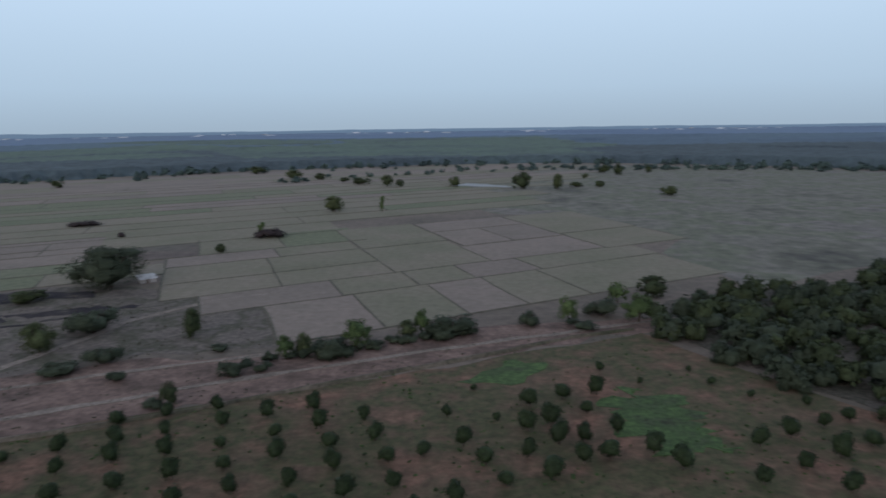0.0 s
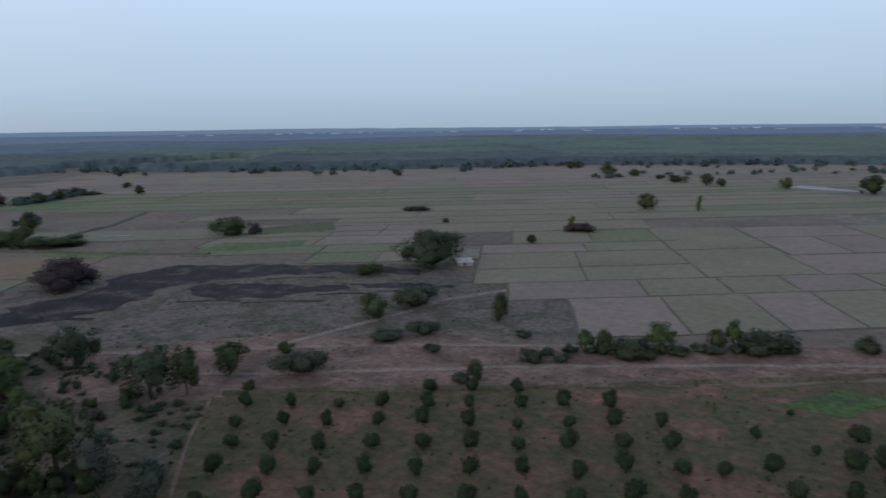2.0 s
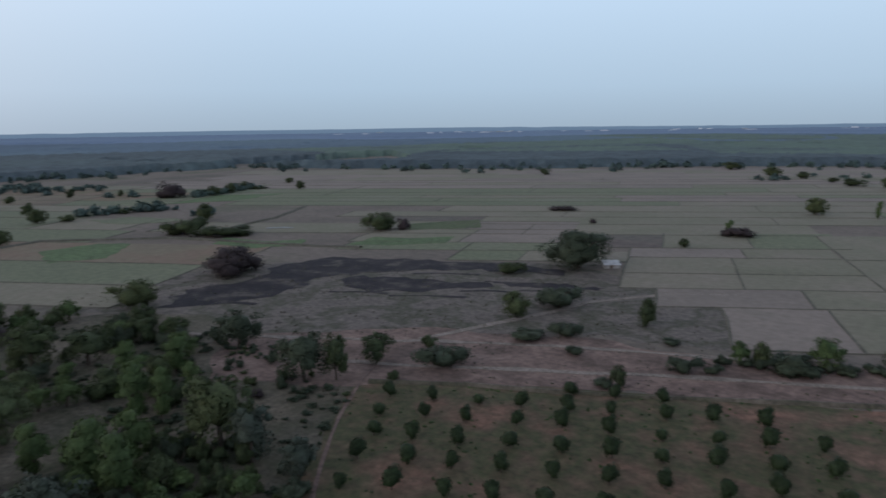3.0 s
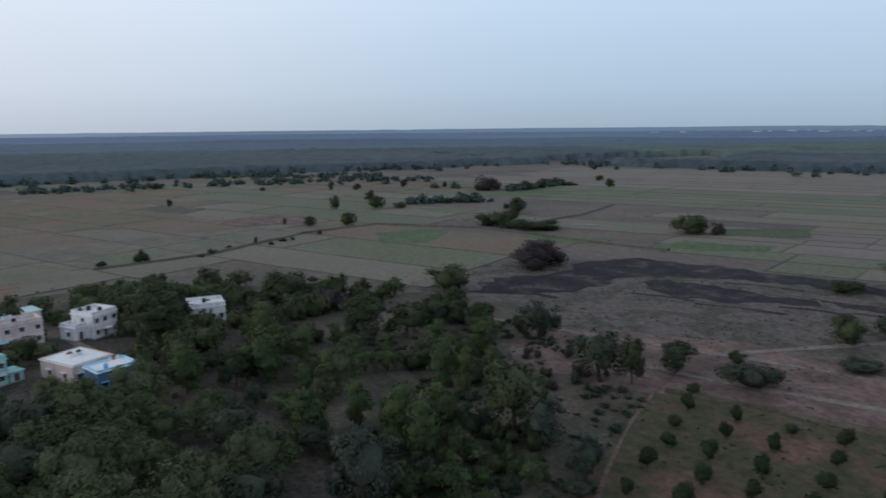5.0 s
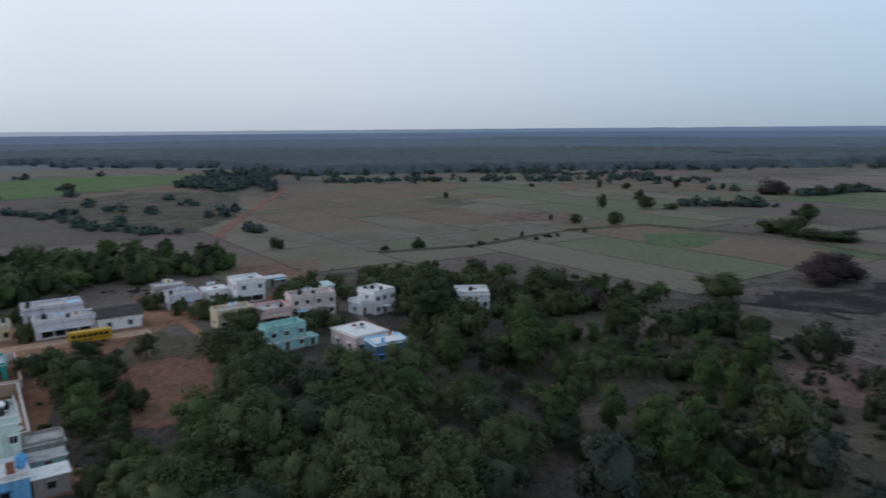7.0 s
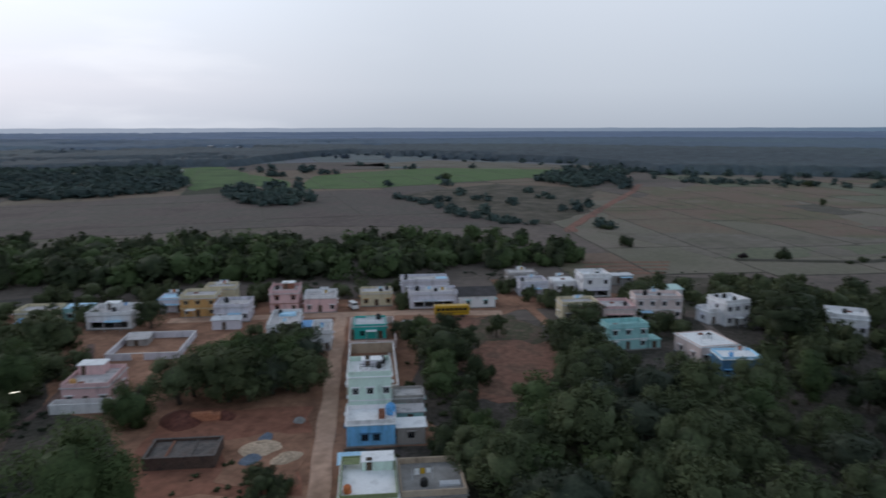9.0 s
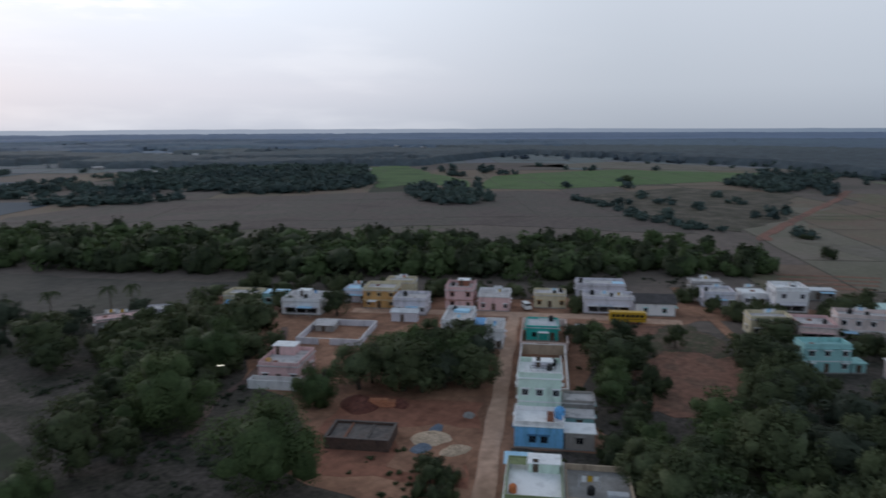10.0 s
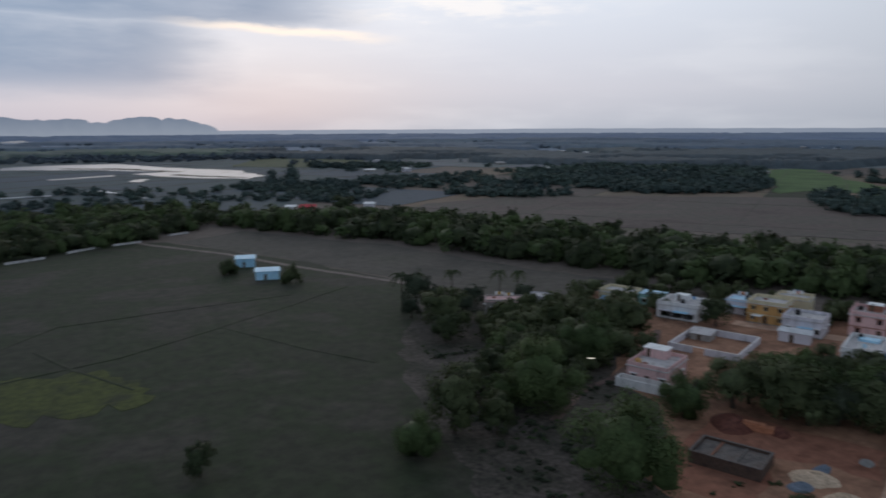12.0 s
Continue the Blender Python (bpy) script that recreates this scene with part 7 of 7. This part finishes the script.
    house("small white house half hidden by trees", 160.0, -99.0, 5.5, 5.0, 3.4, 1, LILAC, GREY_ROOF, WHITE, 2, 0.3, seed=25, turn=20)


def east_side():
    a = house("long lilac-white house with a dark veranda", 182.5, 10.4, 12.8, 7.0, 4.6, 1, LILAC, GREY_ROOF, WHITE, 4, 0.8, veranda=True, seed=31)
    on_roof(a, "water_tank", "black plastic tank on a lilac house", "tank", -4.0, 1.5, 3.94, water_tank(TANK_BLACK))
    b = house("long pale house with a weathered flat roof", 200.0, 9.2, 13.5, 7.5, 4.2, 1, LILAC, GREY_ROOF, WHITE, 4, 0.7, seed=32)
    on_roof(b, "tarpaulin", "blue tarpaulin over a roof corner", "tarpaulin", 5.0, -1.0, 3.64, lambda ob: [part("sheet", box(bmesh.new(), -1.6, 1.6, -1.5, 1.4, 0.0, 0.45), BLUE_SHEET, ob)])
    house("white house under a dark pitched roof", 181.0, 24.1, 8.4, 9.8, 4.9, 1, WHITE, DARK_TILE, CYAN, 3, 0.0, veranda=True, seed=33, gable=True, turn=90)
    house("lilac-white house beside the sandy path", 193.0, 42.4, 8.2, 8.0, 4.3, 1, LILAC, GREY_ROOF, WHITE, 3, 0.8, seed=34)
    house("grey-roofed house at the field edge", 207.0, 42.0, 8.5, 6.0, 4.0, 1, BARE, GREY_ROOF, WHITE, 2, 0.4, seed=35)
    c = house("white two-storey house with balconies", 189.5, 59.6, 8.0, 8.0, 6.7, 2, WHITE, WHITE_ROOF, LILAC, 2, 0.9, veranda=True, seed=36)
    on_roof(c, "water_tank", "black plastic tank on a white house", "tank", 1.8, 1.5, 5.94, water_tank(TANK_BLACK))
    house("low white annex with a flat roof", 196.0, 53.0, 6.4, 6.0, 3.6, 1, WHITE, WHITE_ROOF, LILAC, 2, 0.3, seed=37)
    house("cream house with grime-streaked walls", 166.0, 47.2, 9.0, 6.0, 5.0, 1, CREAM, GREY_ROOF, WHITE, 3, 0.9, seed=38)
    house("pinkish-beige house with a flat terrace", 163.5, 57.2, 8.0, 8.5, 4.2, 1, BEIGE, GREY_ROOF, PINK, 3, 0.8, veranda=True, seed=39, band=PINK, turn=-4)
    d = house("large beige two-storey house with dark windows", 165.0, 66.0, 11.6, 6.0, 6.2, 2, BEIGE, GREY_ROOF, WHITE, 4, 0.9, seed=40, turn=-8)
    on_roof(d, "water_tank", "black plastic tank on a beige house", "tank", -2.5, 1.0, 5.44, water_tank(TANK_BLACK))
    shed("open shelter with a mint-coloured sheet roof", 183.5, 78.5, 7.5, 4.5, 3.6, WHITE, paint("mint", (0.55, 0.72, 0.68)))
    house("low white shed row at the field edge", 205.0, 68.0, 12.0, 4.0, 2.8, 1, BARE, TIN, WHITE, 4, 0.1, seed=41)
    house("cyan two-storey house with a roof terrace", 142.2, 50.4, 9.0, 4.6, 6.0, 2, CYAN, CYAN, WHITE, 3, 0.9, seed=42, turn=5)
    house("low cyan porch wing beside a cyan house", 142.8, 59.8, 2.6, 3.6, 2.3, 1, CYAN, CYAN, WHITE, 1, 0.2, seed=43, turn=5)
    house("lilac-white two-storey house with side windows", 157.5, 84.0, 6.8, 7.0, 6.5, 2, WHITE, WHITE_ROOF, LILAC, 3, 0.9, seed=44, turn=12)
    house("lower wing of a lilac-white house", 159.0, 81.0, 2.8, 5.0, 4.0, 1, WHITE, WHITE_ROOF, LILAC, 1, 0.8, seed=45, turn=12)
    house("cream house with a wide white flat roof", 131.6, 65.5, 8.5, 10.0, 4.0, 1, BEIGE, WHITE_ROOF, WHITE, 3, 0.25, seed=46, turn=6)
    e = house("deep blue house with a white roof terrace", 122.3, 66.4, 7.6, 5.6, 4.6, 1, DEEP_BLUE, WHITE_ROOF, BLUE, 3, 0.5, seed=47, band=BLUE_SHEET, turn=-5)
    on_roof(e, "water_tank", "small blue drum on a white roof", "tank", -1.5, -1.2, 4.24, water_tank(BLUE_TARP, 0.4, 0.9))
    house("white house with open upper terrace among trees", 146.5, 106.5, 8.6, 8.0, 5.0, 1, WHITE, WHITE_ROOF, LILAC, 3, 1.0, seed=48, turn=-30)


lane_row()
west_side()
east_side()


def wheel(name, x, y, z, r, parent, width=0.26):
    bm = bmesh.new()
    tube(bm, (x, y - width / 2, z), (x, y + width / 2, z), r, r, 16)
    ob = part(name, bm, RUBBER, parent)
    bm = bmesh.new()
    tube(bm, (x, y - width / 2 - 0.02, z), (x, y + width / 2 + 0.02, z), r * 0.55, r * 0.55, 12)
    part("rim", bm, TIN, ob)


def school_bus():
    root = new("bus")
    x, y = at_village(174.0, 20.6)
    root.matrix_basis = pose(x, y, 0.16, 0, 0, VILLAGE_YAW)
    tagged(root, "yellow school bus parked before a lilac house", "bus")
    bm = bmesh.new()
    box(bm, -4.4, 4.4, -1.2, 1.2, 0.55, 2.95)
    bmesh.ops.bevel(bm, geom=bm.edges[:], offset=0.16, segments=2, affect="EDGES")
    part("body", bm, YELLOW, root)
    for k in range(7):
        for sy in (-1, 1):
            bm = bmesh.new()
            x0 = -3.9 + 1.12 * k
            box(bm, x0, x0 + 0.9, sy * 1.19 - 0.02, sy * 1.19 + 0.03, 1.75, 2.45)
            part("window", bm, GLASS, root)
    bm = bmesh.new()
    box(bm, 4.38, 4.43, -1.0, 1.0, 1.6, 2.6)
    part("windscreen", bm, GLASS, root)
    for sy in (-1, 1):
        bm = bmesh.new()
        box(bm, -4.3, 4.3, sy * 1.2 - 0.015, sy * 1.2 + 0.02, 1.25, 1.38)
        part("stripe", bm, RUBBER, root)
        for wx in (-2.6, 2.7):
            wheel("wheel", wx, sy * 1.0, 0.48, 0.48, root)


def van():
    root = new("van")
    x, y = at_village(184.5, -4.4)
    root.matrix_basis = pose(x, y, 0.16, 0, 0, VILLAGE_YAW + 20)
    tagged(root, "small white van parked beside the cross lane", "van")
    bm = bmesh.new()
    box(bm, -0.85, 0.85, -1.9, 1.9, 0.35, 1.2)
    box(bm, -0.8, 0.8, -1.3, 1.85, 1.2, 1.9)
    bmesh.ops.bevel(bm, geom=bm.edges[:], offset=0.1, segments=2, affect="EDGES")
    part("body", bm, WHITE_PAINT, root)
    bm = bmesh.new()
    box(bm, -0.7, 0.7, -1.35, -1.28, 1.25, 1.75)
    part("windscreen", bm, GLASS, root)
    for sx in (-1, 1):
        bm = bmesh.new()
        box(bm, sx * 0.8 - 0.02, sx * 0.8 + 0.02, -1.0, 1.5, 1.3, 1.75)
        part("window", bm, GLASS, root)
    for wy in (-1.2, 1.2):
        for sx in (-1, 1):
            bm = bmesh.new()
            tube(bm, (sx * 0.8 - 0.1, wy, 0.3), (sx * 0.8 + 0.1, wy, 0.3), 0.3, 0.3, 14)
            part("wheel", bm, RUBBER, root)


def heap(label, s, r, w, d, h, mat, seed, name="mound", category="heap"):
    """A loose heap with a slumped outline."""
    bm = bmesh.new()
    rings = []
    for k in range(7):
        f = k / 6
        rr = 1 - f
        ring = []
        for i in range(22):
            a = 6.2832 * i / 22
            wob = 1 + 0.22 * noise.noise((math.cos(a) * 1.5 + seed, math.sin(a) * 1.5, f))
            ring.append(bm.verts.new((w / 2 * rr * wob * math.cos(a), d / 2 * rr * wob * math.sin(a), h * (1 - rr ** 1.6) * (1 + 0.2 * noise.noise((i * 0.4, f * 3, seed))) - 0.08 * (k == 0))))
        rings.append(ring)
    for a, b in zip(rings, rings[1:]):
        for i in range(22):
            bm.faces.new((a[i], a[(i + 1) % 22], b[(i + 1) % 22], b[i]))
    bmesh.ops.remove_doubles(bm, verts=bm.verts, dist=0.01)
    x, y = at_village(s, r)
    ob = new(name, mesh_of(name, bm, mat))
    ob.matrix_basis = pose(x, y, 0.1, 0, 0, VILLAGE_YAW + seed * 20)
    return tagged(ob, label, category)


def plot_things():
    """The building plot beside the lane."""
    heap("broad pale sand heap on a building plot", 102.5, -17.0, 7.0, 5.0, 1.1, SAND, 1)
    heap("pale sand heap beside the lane", 99.0, -12.6, 5.2, 3.4, 0.9, SAND, 2)
    heap("low heap of bluish gravel", 99.0, -17.8, 4.4, 3.0, 0.8, GRAVEL, 3, "gravel_mound")
    heap("low heap of bluish gravel behind the sand", 106.0, -16.6, 4.6, 2.2, 0.7, GRAVEL, 4, "gravel_mound")
    heap("grey rubble heap by the lane", 112.5, -12.0, 2.6, 2.2, 0.6, CONCRETE, 5, "rubble_mound")
    heap("dark red excavated soil heap", 114.5, -31.5, 9.0, 7.0, 1.6, DARK_RED, 6, "earth_mound")
    heap("dark red soil heap beside bricks", 115.5, -24.5, 4.0, 3.4, 1.0, DARK_RED, 7, "earth_mound")
    root = new("brick_stack")
    x, y = at_village(114.8, -27.4)
    root.matrix_basis = pose(x, y, 0.12, 0, 0, VILLAGE_YAW + 6)
    tagged(root, "stack of orange-red brick blocks on the building plot", "bricks")
    bm = bmesh.new()
    box(bm, -0.30, 0.30, -0.22, 0.22, 0, 0.22)
    brick = mesh_of("brick", bm, BRICK_NEW)
    for k in range(6):
        for i in range(7):
            for j in range(3):
                if k > 3 and (i > 4 or j > 1):
                    continue
                ob = new("brick", brick)
                ob.parent = root
                ob.matrix_basis = pose(-2.0 + 0.66 * i + 0.06 * (k % 2), -0.6 + 0.5 * j, 0.23 * k, 0, 0, (k * 7 + i * 3 + j) % 5 - 2)
    f = compound("half-built dark brick foundation walls on a building plot", 97.2, 103.8, -32.4, -22.4, 1.9, OLD_BRICK, t=0.3, coping=SLAB)
    patch("slab", [at_village(s, r) for s, r in ((97.6, -32.0), (103.4, -32.0), (103.4, -22.8), (97.6, -22.8))], 1.55, SLAB, "rough grey floor slab of a new house", "ground", 2, 0.05, 67, 1.6)
    for i, r in enumerate((-29.4, -26.0)):
        root = new("cross_wall")
        x, y = at_village(97.6, r)
        root.matrix_basis = pose(x, y, 0, 0, 0, VILLAGE_YAW)
        tagged(root, "low cross wall on a new floor slab", "wall", "cross walls of the foundation")
        part("wall_run", box(bmesh.new(), -0.12, 0.12, 0, 5.8, 1.5, 1.75), SLAB if i else BRICK, root)


school_bus()
van()
plot_things()


def outlying():
    """Huts and sheds out in the fields."""
    shed("sky-blue pump hut with a pale blue sheet roof", 0, 0, 6.4, 4.6, 3.6, paint("sky_blue", (0.34, 0.58, 0.76)), BLUE_SHEET, 0.5, 52, (-39.5, -252), "pump_hut")
    shed("light blue farm hut beside a bush", 0, 0, 7.4, 4.6, 3.2, BLUE_SHEET, BLUE_SHEET, 0.4, 52, (-42.5, -228), "farm_hut")
    shed("small tin-roofed hut beside a spreading tree", 0, 0, 5.0, 3.6, 2.1, BARE, GREY_ROOF, 0.9, -80, (-95.5, 222.5), "farm_hut")
    shed("farm shed with a red sheet roof", 0, 0, 9, 6, 3.6, RED_SHEET, RED_SHEET, 0.8, 40, (-101, -408), "farm_shed")
    shed("white farm building among dark trees", 0, 0, 6, 5, 3.4, LILAC, WHITE_ROOF, 0.6, 40, (-92, -412), "farm_shed")
    shed("white farm house beyond the tree belt", 0, 0, 6, 5, 4.2, LILAC, WHITE_ROOF, 0.6, 40, (-136, -400), "farm_shed")
    rng = random.Random(5)
    for k in range(46):
        yaw = rng.uniform(126, 162)
        d = rng.uniform(760, 2300)
        w = rng.uniform(6, 13)
        shed("pale distant building among the groves", 0, 0, w, rng.uniform(7, 12), rng.uniform(2.6, 5), rng.choice((BARE, BARE, LILAC)), rng.choice((TIN, WHITE_ROOF, GREY_ROOF)), 0.6, rng.uniform(0, 90), bearing(yaw, d), "far_building")
    for k in range(70):
        yaw = rng.choice((-22, -17, -6, 3, 16, 24, 34, 42)) + rng.gauss(0, 2.2)
        d = rng.uniform(3900, 4750)
        shed("pale distant building on the horizon", 0, 0, rng.uniform(12, 48), 16, rng.uniform(8, 13), rng.choice((LILAC, WHITE, CONCRETE)), TIN, 0.6, rng.uniform(-20, 20) - VILLAGE_YAW + yaw, bearing(yaw, d), "far_building")
    # pale walls along the pasture's far side
    for (x0, y0), (x1, y1) in (((54, -268), (40, -279)), ((38.1, -291.9), (25.9, -299.4)), ((19, -308), (7, -319)), ((3, -320), (-8, -325)), ((-20, -340), (-29, -345))):
        root = new("field_wall")
        a = math.degrees(math.atan2(y1 - y0, x1 - x0))
        root.matrix_basis = pose(x0, y0, 0, 0, 0, a)
        tagged(root, "low pale boundary wall along the pasture", "wall", "boundary walls of the pasture")
        n = math.hypot(x1 - x0, y1 - y0)
        part("wall_run", box(bmesh.new(), 0, n, -0.15, 0.15, -0.1, 0.8), GREY_ROOF, root)
        part("coping", box(bmesh.new(), -0.05, n + 0.05, -0.2, 0.2, 0.8, 0.9), GREY_ROOF, root)


    root = new("street_lamp")
    root.matrix_basis = pose(-78.8, -103.4, 0, 0, 0, -38)
    tagged(root, "thin lamp post with a lit white tube at the village edge", "lamp")
    bm = bmesh.new()
    tube(bm, (0, 0, -0.2), (0, 0, 5.6), 0.06, 0.04, 8)
    part("pole", bm, BARK, root)
    part("bracket", box(bmesh.new(), 0.0, 0.9, -0.03, 0.03, 5.48, 5.54), BARK, root)
    part("tube", box(bmesh.new(), 0.25, 1.45, -0.05, 0.05, 5.40, 5.48), glow("lamp_tube", (1.0, 0.93, 0.80), 1.6), root)


outlying()


def haystack():
    """The dark covered rick in the grove."""
    bm = bmesh.new()
    rings = []
    for k in range(9):
        f = k / 8
        rr = math.sqrt(max(0.0, 1 - f ** 2.2)) * (1.0 if f > 0.3 else 0.9 + 0.33 * f)
        rings.append([bm.verts.new((3.0 * rr * (1 + 0.12 * noise.noise((math.cos(i) * 2, math.sin(i) * 2, f * 3))) * math.cos(6.2832 * i / 20), 1.9 * rr * math.sin(6.2832 * i / 20), 2.3 * f - 0.05)) for i in range(20)])
    for a, b in zip(rings, rings[1:]):
        for i in range(20):
            bm.faces.new((a[i], a[(i + 1) % 20], b[(i + 1) % 20], b[i]))
    bmesh.ops.remove_doubles(bm, verts=bm.verts, dist=0.01)
    ob = new("haystack", mesh_of("haystack", bm, BURNT))
    ob.matrix_basis = pose(-102, 54, 0, 0, 0, 30)
    tagged(ob, "dark weathered haystack in a clearing", "haystack")


haystack()


def clutter():
    """Odd things on the flat roofs and against the walls."""
    rng = random.Random(77)
    homes = [o for o in scene.objects if o.name.split(".")[0] == "house"]
    for o in homes:
        roof = [k for k in o.children if k.name.startswith("roof")][0]
        xs = [v.co for v in roof.data.vertices]
        hw, hd, top = max(p.x for p in xs) - 0.5, max(p.y for p in xs) - 0.5, max(p.z for p in xs)
        if len(xs) > 8 or hw * hd < 7 or o in NO_CLUTTER:
            continue
        for k in range(rng.randint(1, 3)):
            x, y = rng.uniform(-hw + 0.9, hw - 0.9), rng.uniform(-hd + 0.9, hd - 0.9)
            kind = rng.random()
            if kind < 0.35:
                on_roof(o, "brick_pile", "small pile of loose bricks on a roof", "bricks", x, y, top, lambda ob: [part("brick", box(bmesh.new(), -0.5 + 0.26 * i, -0.28 + 0.26 * i, -0.2, 0.25, 0.12 * j, 0.12 * j + 0.11), BRICK, ob) for i in range(4) for j in range(3)])
            elif kind < 0.7:
                cloth = rng.choice((BLUE_SHEET, WHITE_PAINT, ORANGE, BLUE_TARP, YELLOW))

                def line(ob, cloth=cloth):
                    for sx in (-1.3, 1.3):
                        bm = bmesh.new()
                        tube(bm, (sx, 0, 0), (sx, 0, 1.7), 0.04, 0.03, 6)
                        part("post", bm, TIN, ob)
                    part("line", box(bmesh.new(), -1.3, 1.3, -0.01, 0.01, 1.6, 1.62), RUBBER, ob)
                    for i in range(3):
                        part("cloth", box(bmesh.new(), -1.0 + 0.75 * i, -0.4 + 0.75 * i, -0.02, 0.02, 0.7 + 0.1 * i, 1.6), cloth if i % 2 else WHITE_PAINT, ob)

                on_roof(o, "clothes_line", "clothes line with washing on a roof terrace", "clothes line", x * 0.5, y, top, line)
            else:
                on_roof(o, "water_tank", "small black plastic water tank on a roof", "tank", x, y, top, water_tank(TANK_BLACK, 0.5, 1.1))
        if rng.random() < 0.45:
            w, dep = rng.uniform(2.2, min(4.5, 1.7 * hw)), rng.uniform(1.4, 2.2)
            cx = rng.uniform(-hw + w / 2, hw - w / 2)
            sheet = rng.choice((TIN, GREY_ROOF, BLUE_SHEET, WHITE_ROOF))

            def porch(ob, w=w, dep=dep, sheet=sheet):
                bm = bmesh.new()
                box(bm, -w / 2, w / 2, -dep, 0.0, 2.35, 2.41)
                part("roof_sheet", bm, sheet, ob)
                for sx in (-1, 1):
                    bm = bmesh.new()
                    tube(bm, (sx * (w / 2 - 0.1), -dep + 0.1, -0.1), (sx * (w / 2 - 0.1), -dep + 0.1, 2.35), 0.05, 0.05, 6)
                    part("post", bm, TIN, ob)

            on_roof(o, "porch", "lean-to porch roof on thin posts", "porch", cx, -hd - 0.26, 0.0, porch)


clutter()


def village_green():
    """Trees and shrubs packed between the houses."""
    V = at_village
    off = []
    for o in scene.objects:
        if o.name.split(".")[0] in ("house", "shed", "bus", "van"):
            off.append((o.matrix_basis.translation.x, o.matrix_basis.translation.y, 7.0))
    for k in range(18):
        off.append((*V(84 + 5.4 * k, -7.4), 3.6))
    for p in ((216, 39), (205, 39), (192, 40), (185, 41), (178, 42.5), (170, 43), (161, 43.5), (174, 20), (174, 28), (170, 20), (170, 30), (176, 34)):
        off.append((*V(*p), 4.6))
    def zone(corners, spacing, keys, size, seed, gap=0.0, joined=False):
        fill([V(s, r) for s, r in corners], spacing, keys, size, seed, "trees between the village houses", off, gap, joined)
    zone([(120, -36), (120, -10.5), (143, -10.5), (150, -24), (149, -32)], 6.0, ["fresh", "dark", "fresh", "feather"], (7.5, 11.5), 71)
    zone([(90, 10), (90, 20), (116, 17), (122, 22), (146, 22), (166, 14), (152, 8), (120, 10)], 5.2, ["dark", "fresh", "dark", "shrub"], (5.0, 8.5), 72)
    zone([(126, 42), (126, 50), (150, 49), (163, 46), (150, 40)], 6.5, ["dark", "dark", "shrub"], (6.0, 9.0), 73, 0.0, True)
    zone([(150, 88), (150, 104), (180, 100), (205, 80), (196, 70), (176, 78)], 6.5, ["dark", "shrub", "dry"], (5.5, 9.0), 74, 0.0, True)
    zone([(176, 34), (176, 58), (188, 58), (200, 52), (214, 56), (214, 34)], 7.0, ["shrub", "dark"], (4.0, 7.0), 75, 0.2, True)
    zone([(194, -95), (194, 8), (206, 8), (206, -95)], 6.5, ["dark", "shrub", "grey"], (4.5, 7.5), 76, 0.1, True)
    zone([(128, -92), (128, -62), (166, -62), (190, -74), (190, -98), (160, -100)], 6.5, ["dark", "dark", "fresh", "grey"], (6.0, 10.0), 77, 0.0, True)
    zone([(83, -19), (83, -10.8), (93, -10.8), (92, -17)], 2.9, ["shrub", "shrub", "dark"], (3.4, 5.0), 78)
    zone([(94, -74), (96, -60), (112, -60), (121, -60), (128, -66), (140, -84), (124, -86)], 6.0, ["dark", "dark", "shrub", "fresh"], (6.0, 9.5), 79)
    zone([(92, 10), (92, 16), (108, 18), (120, 14), (120, 9.5), (100, 9.5)], 4.0, ["shrub", "dark"], (3.5, 5.5), 83)
    zone([(116, 78), (116, 106), (150, 106), (152, 92), (140, 80)], 6.0, ["dark", "dark", "fresh", "shrub"], (6.0, 9.5), 81, 0.34, True)
    zone([(160, 100), (150, 120), (176, 124), (190, 108), (180, 98)], 6.5, ["dark", "fresh"], (6.0, 10.0), 82, 0.0, True)
    zone([(150, 44), (150, 80), (190, 80), (190, 44)], 6.0, ["dark", "shrub"], (4.0, 6.5), 85, 0.1, True)
    zone([(184, -36), (184, 20), (196, 20), (196, -36)], 6.5, ["dark", "shrub"], (3.5, 6.0), 86, 0.2, True)
    zone([(70, 12), (70, 30), (92, 30), (92, 12)], 7.0, ["feather", "dark"], (7.0, 10.0), 80)


village_green()
woods_stuff("village_trees", FAR_TREES, "dark trees packed behind the village houses", 540, None, 12)
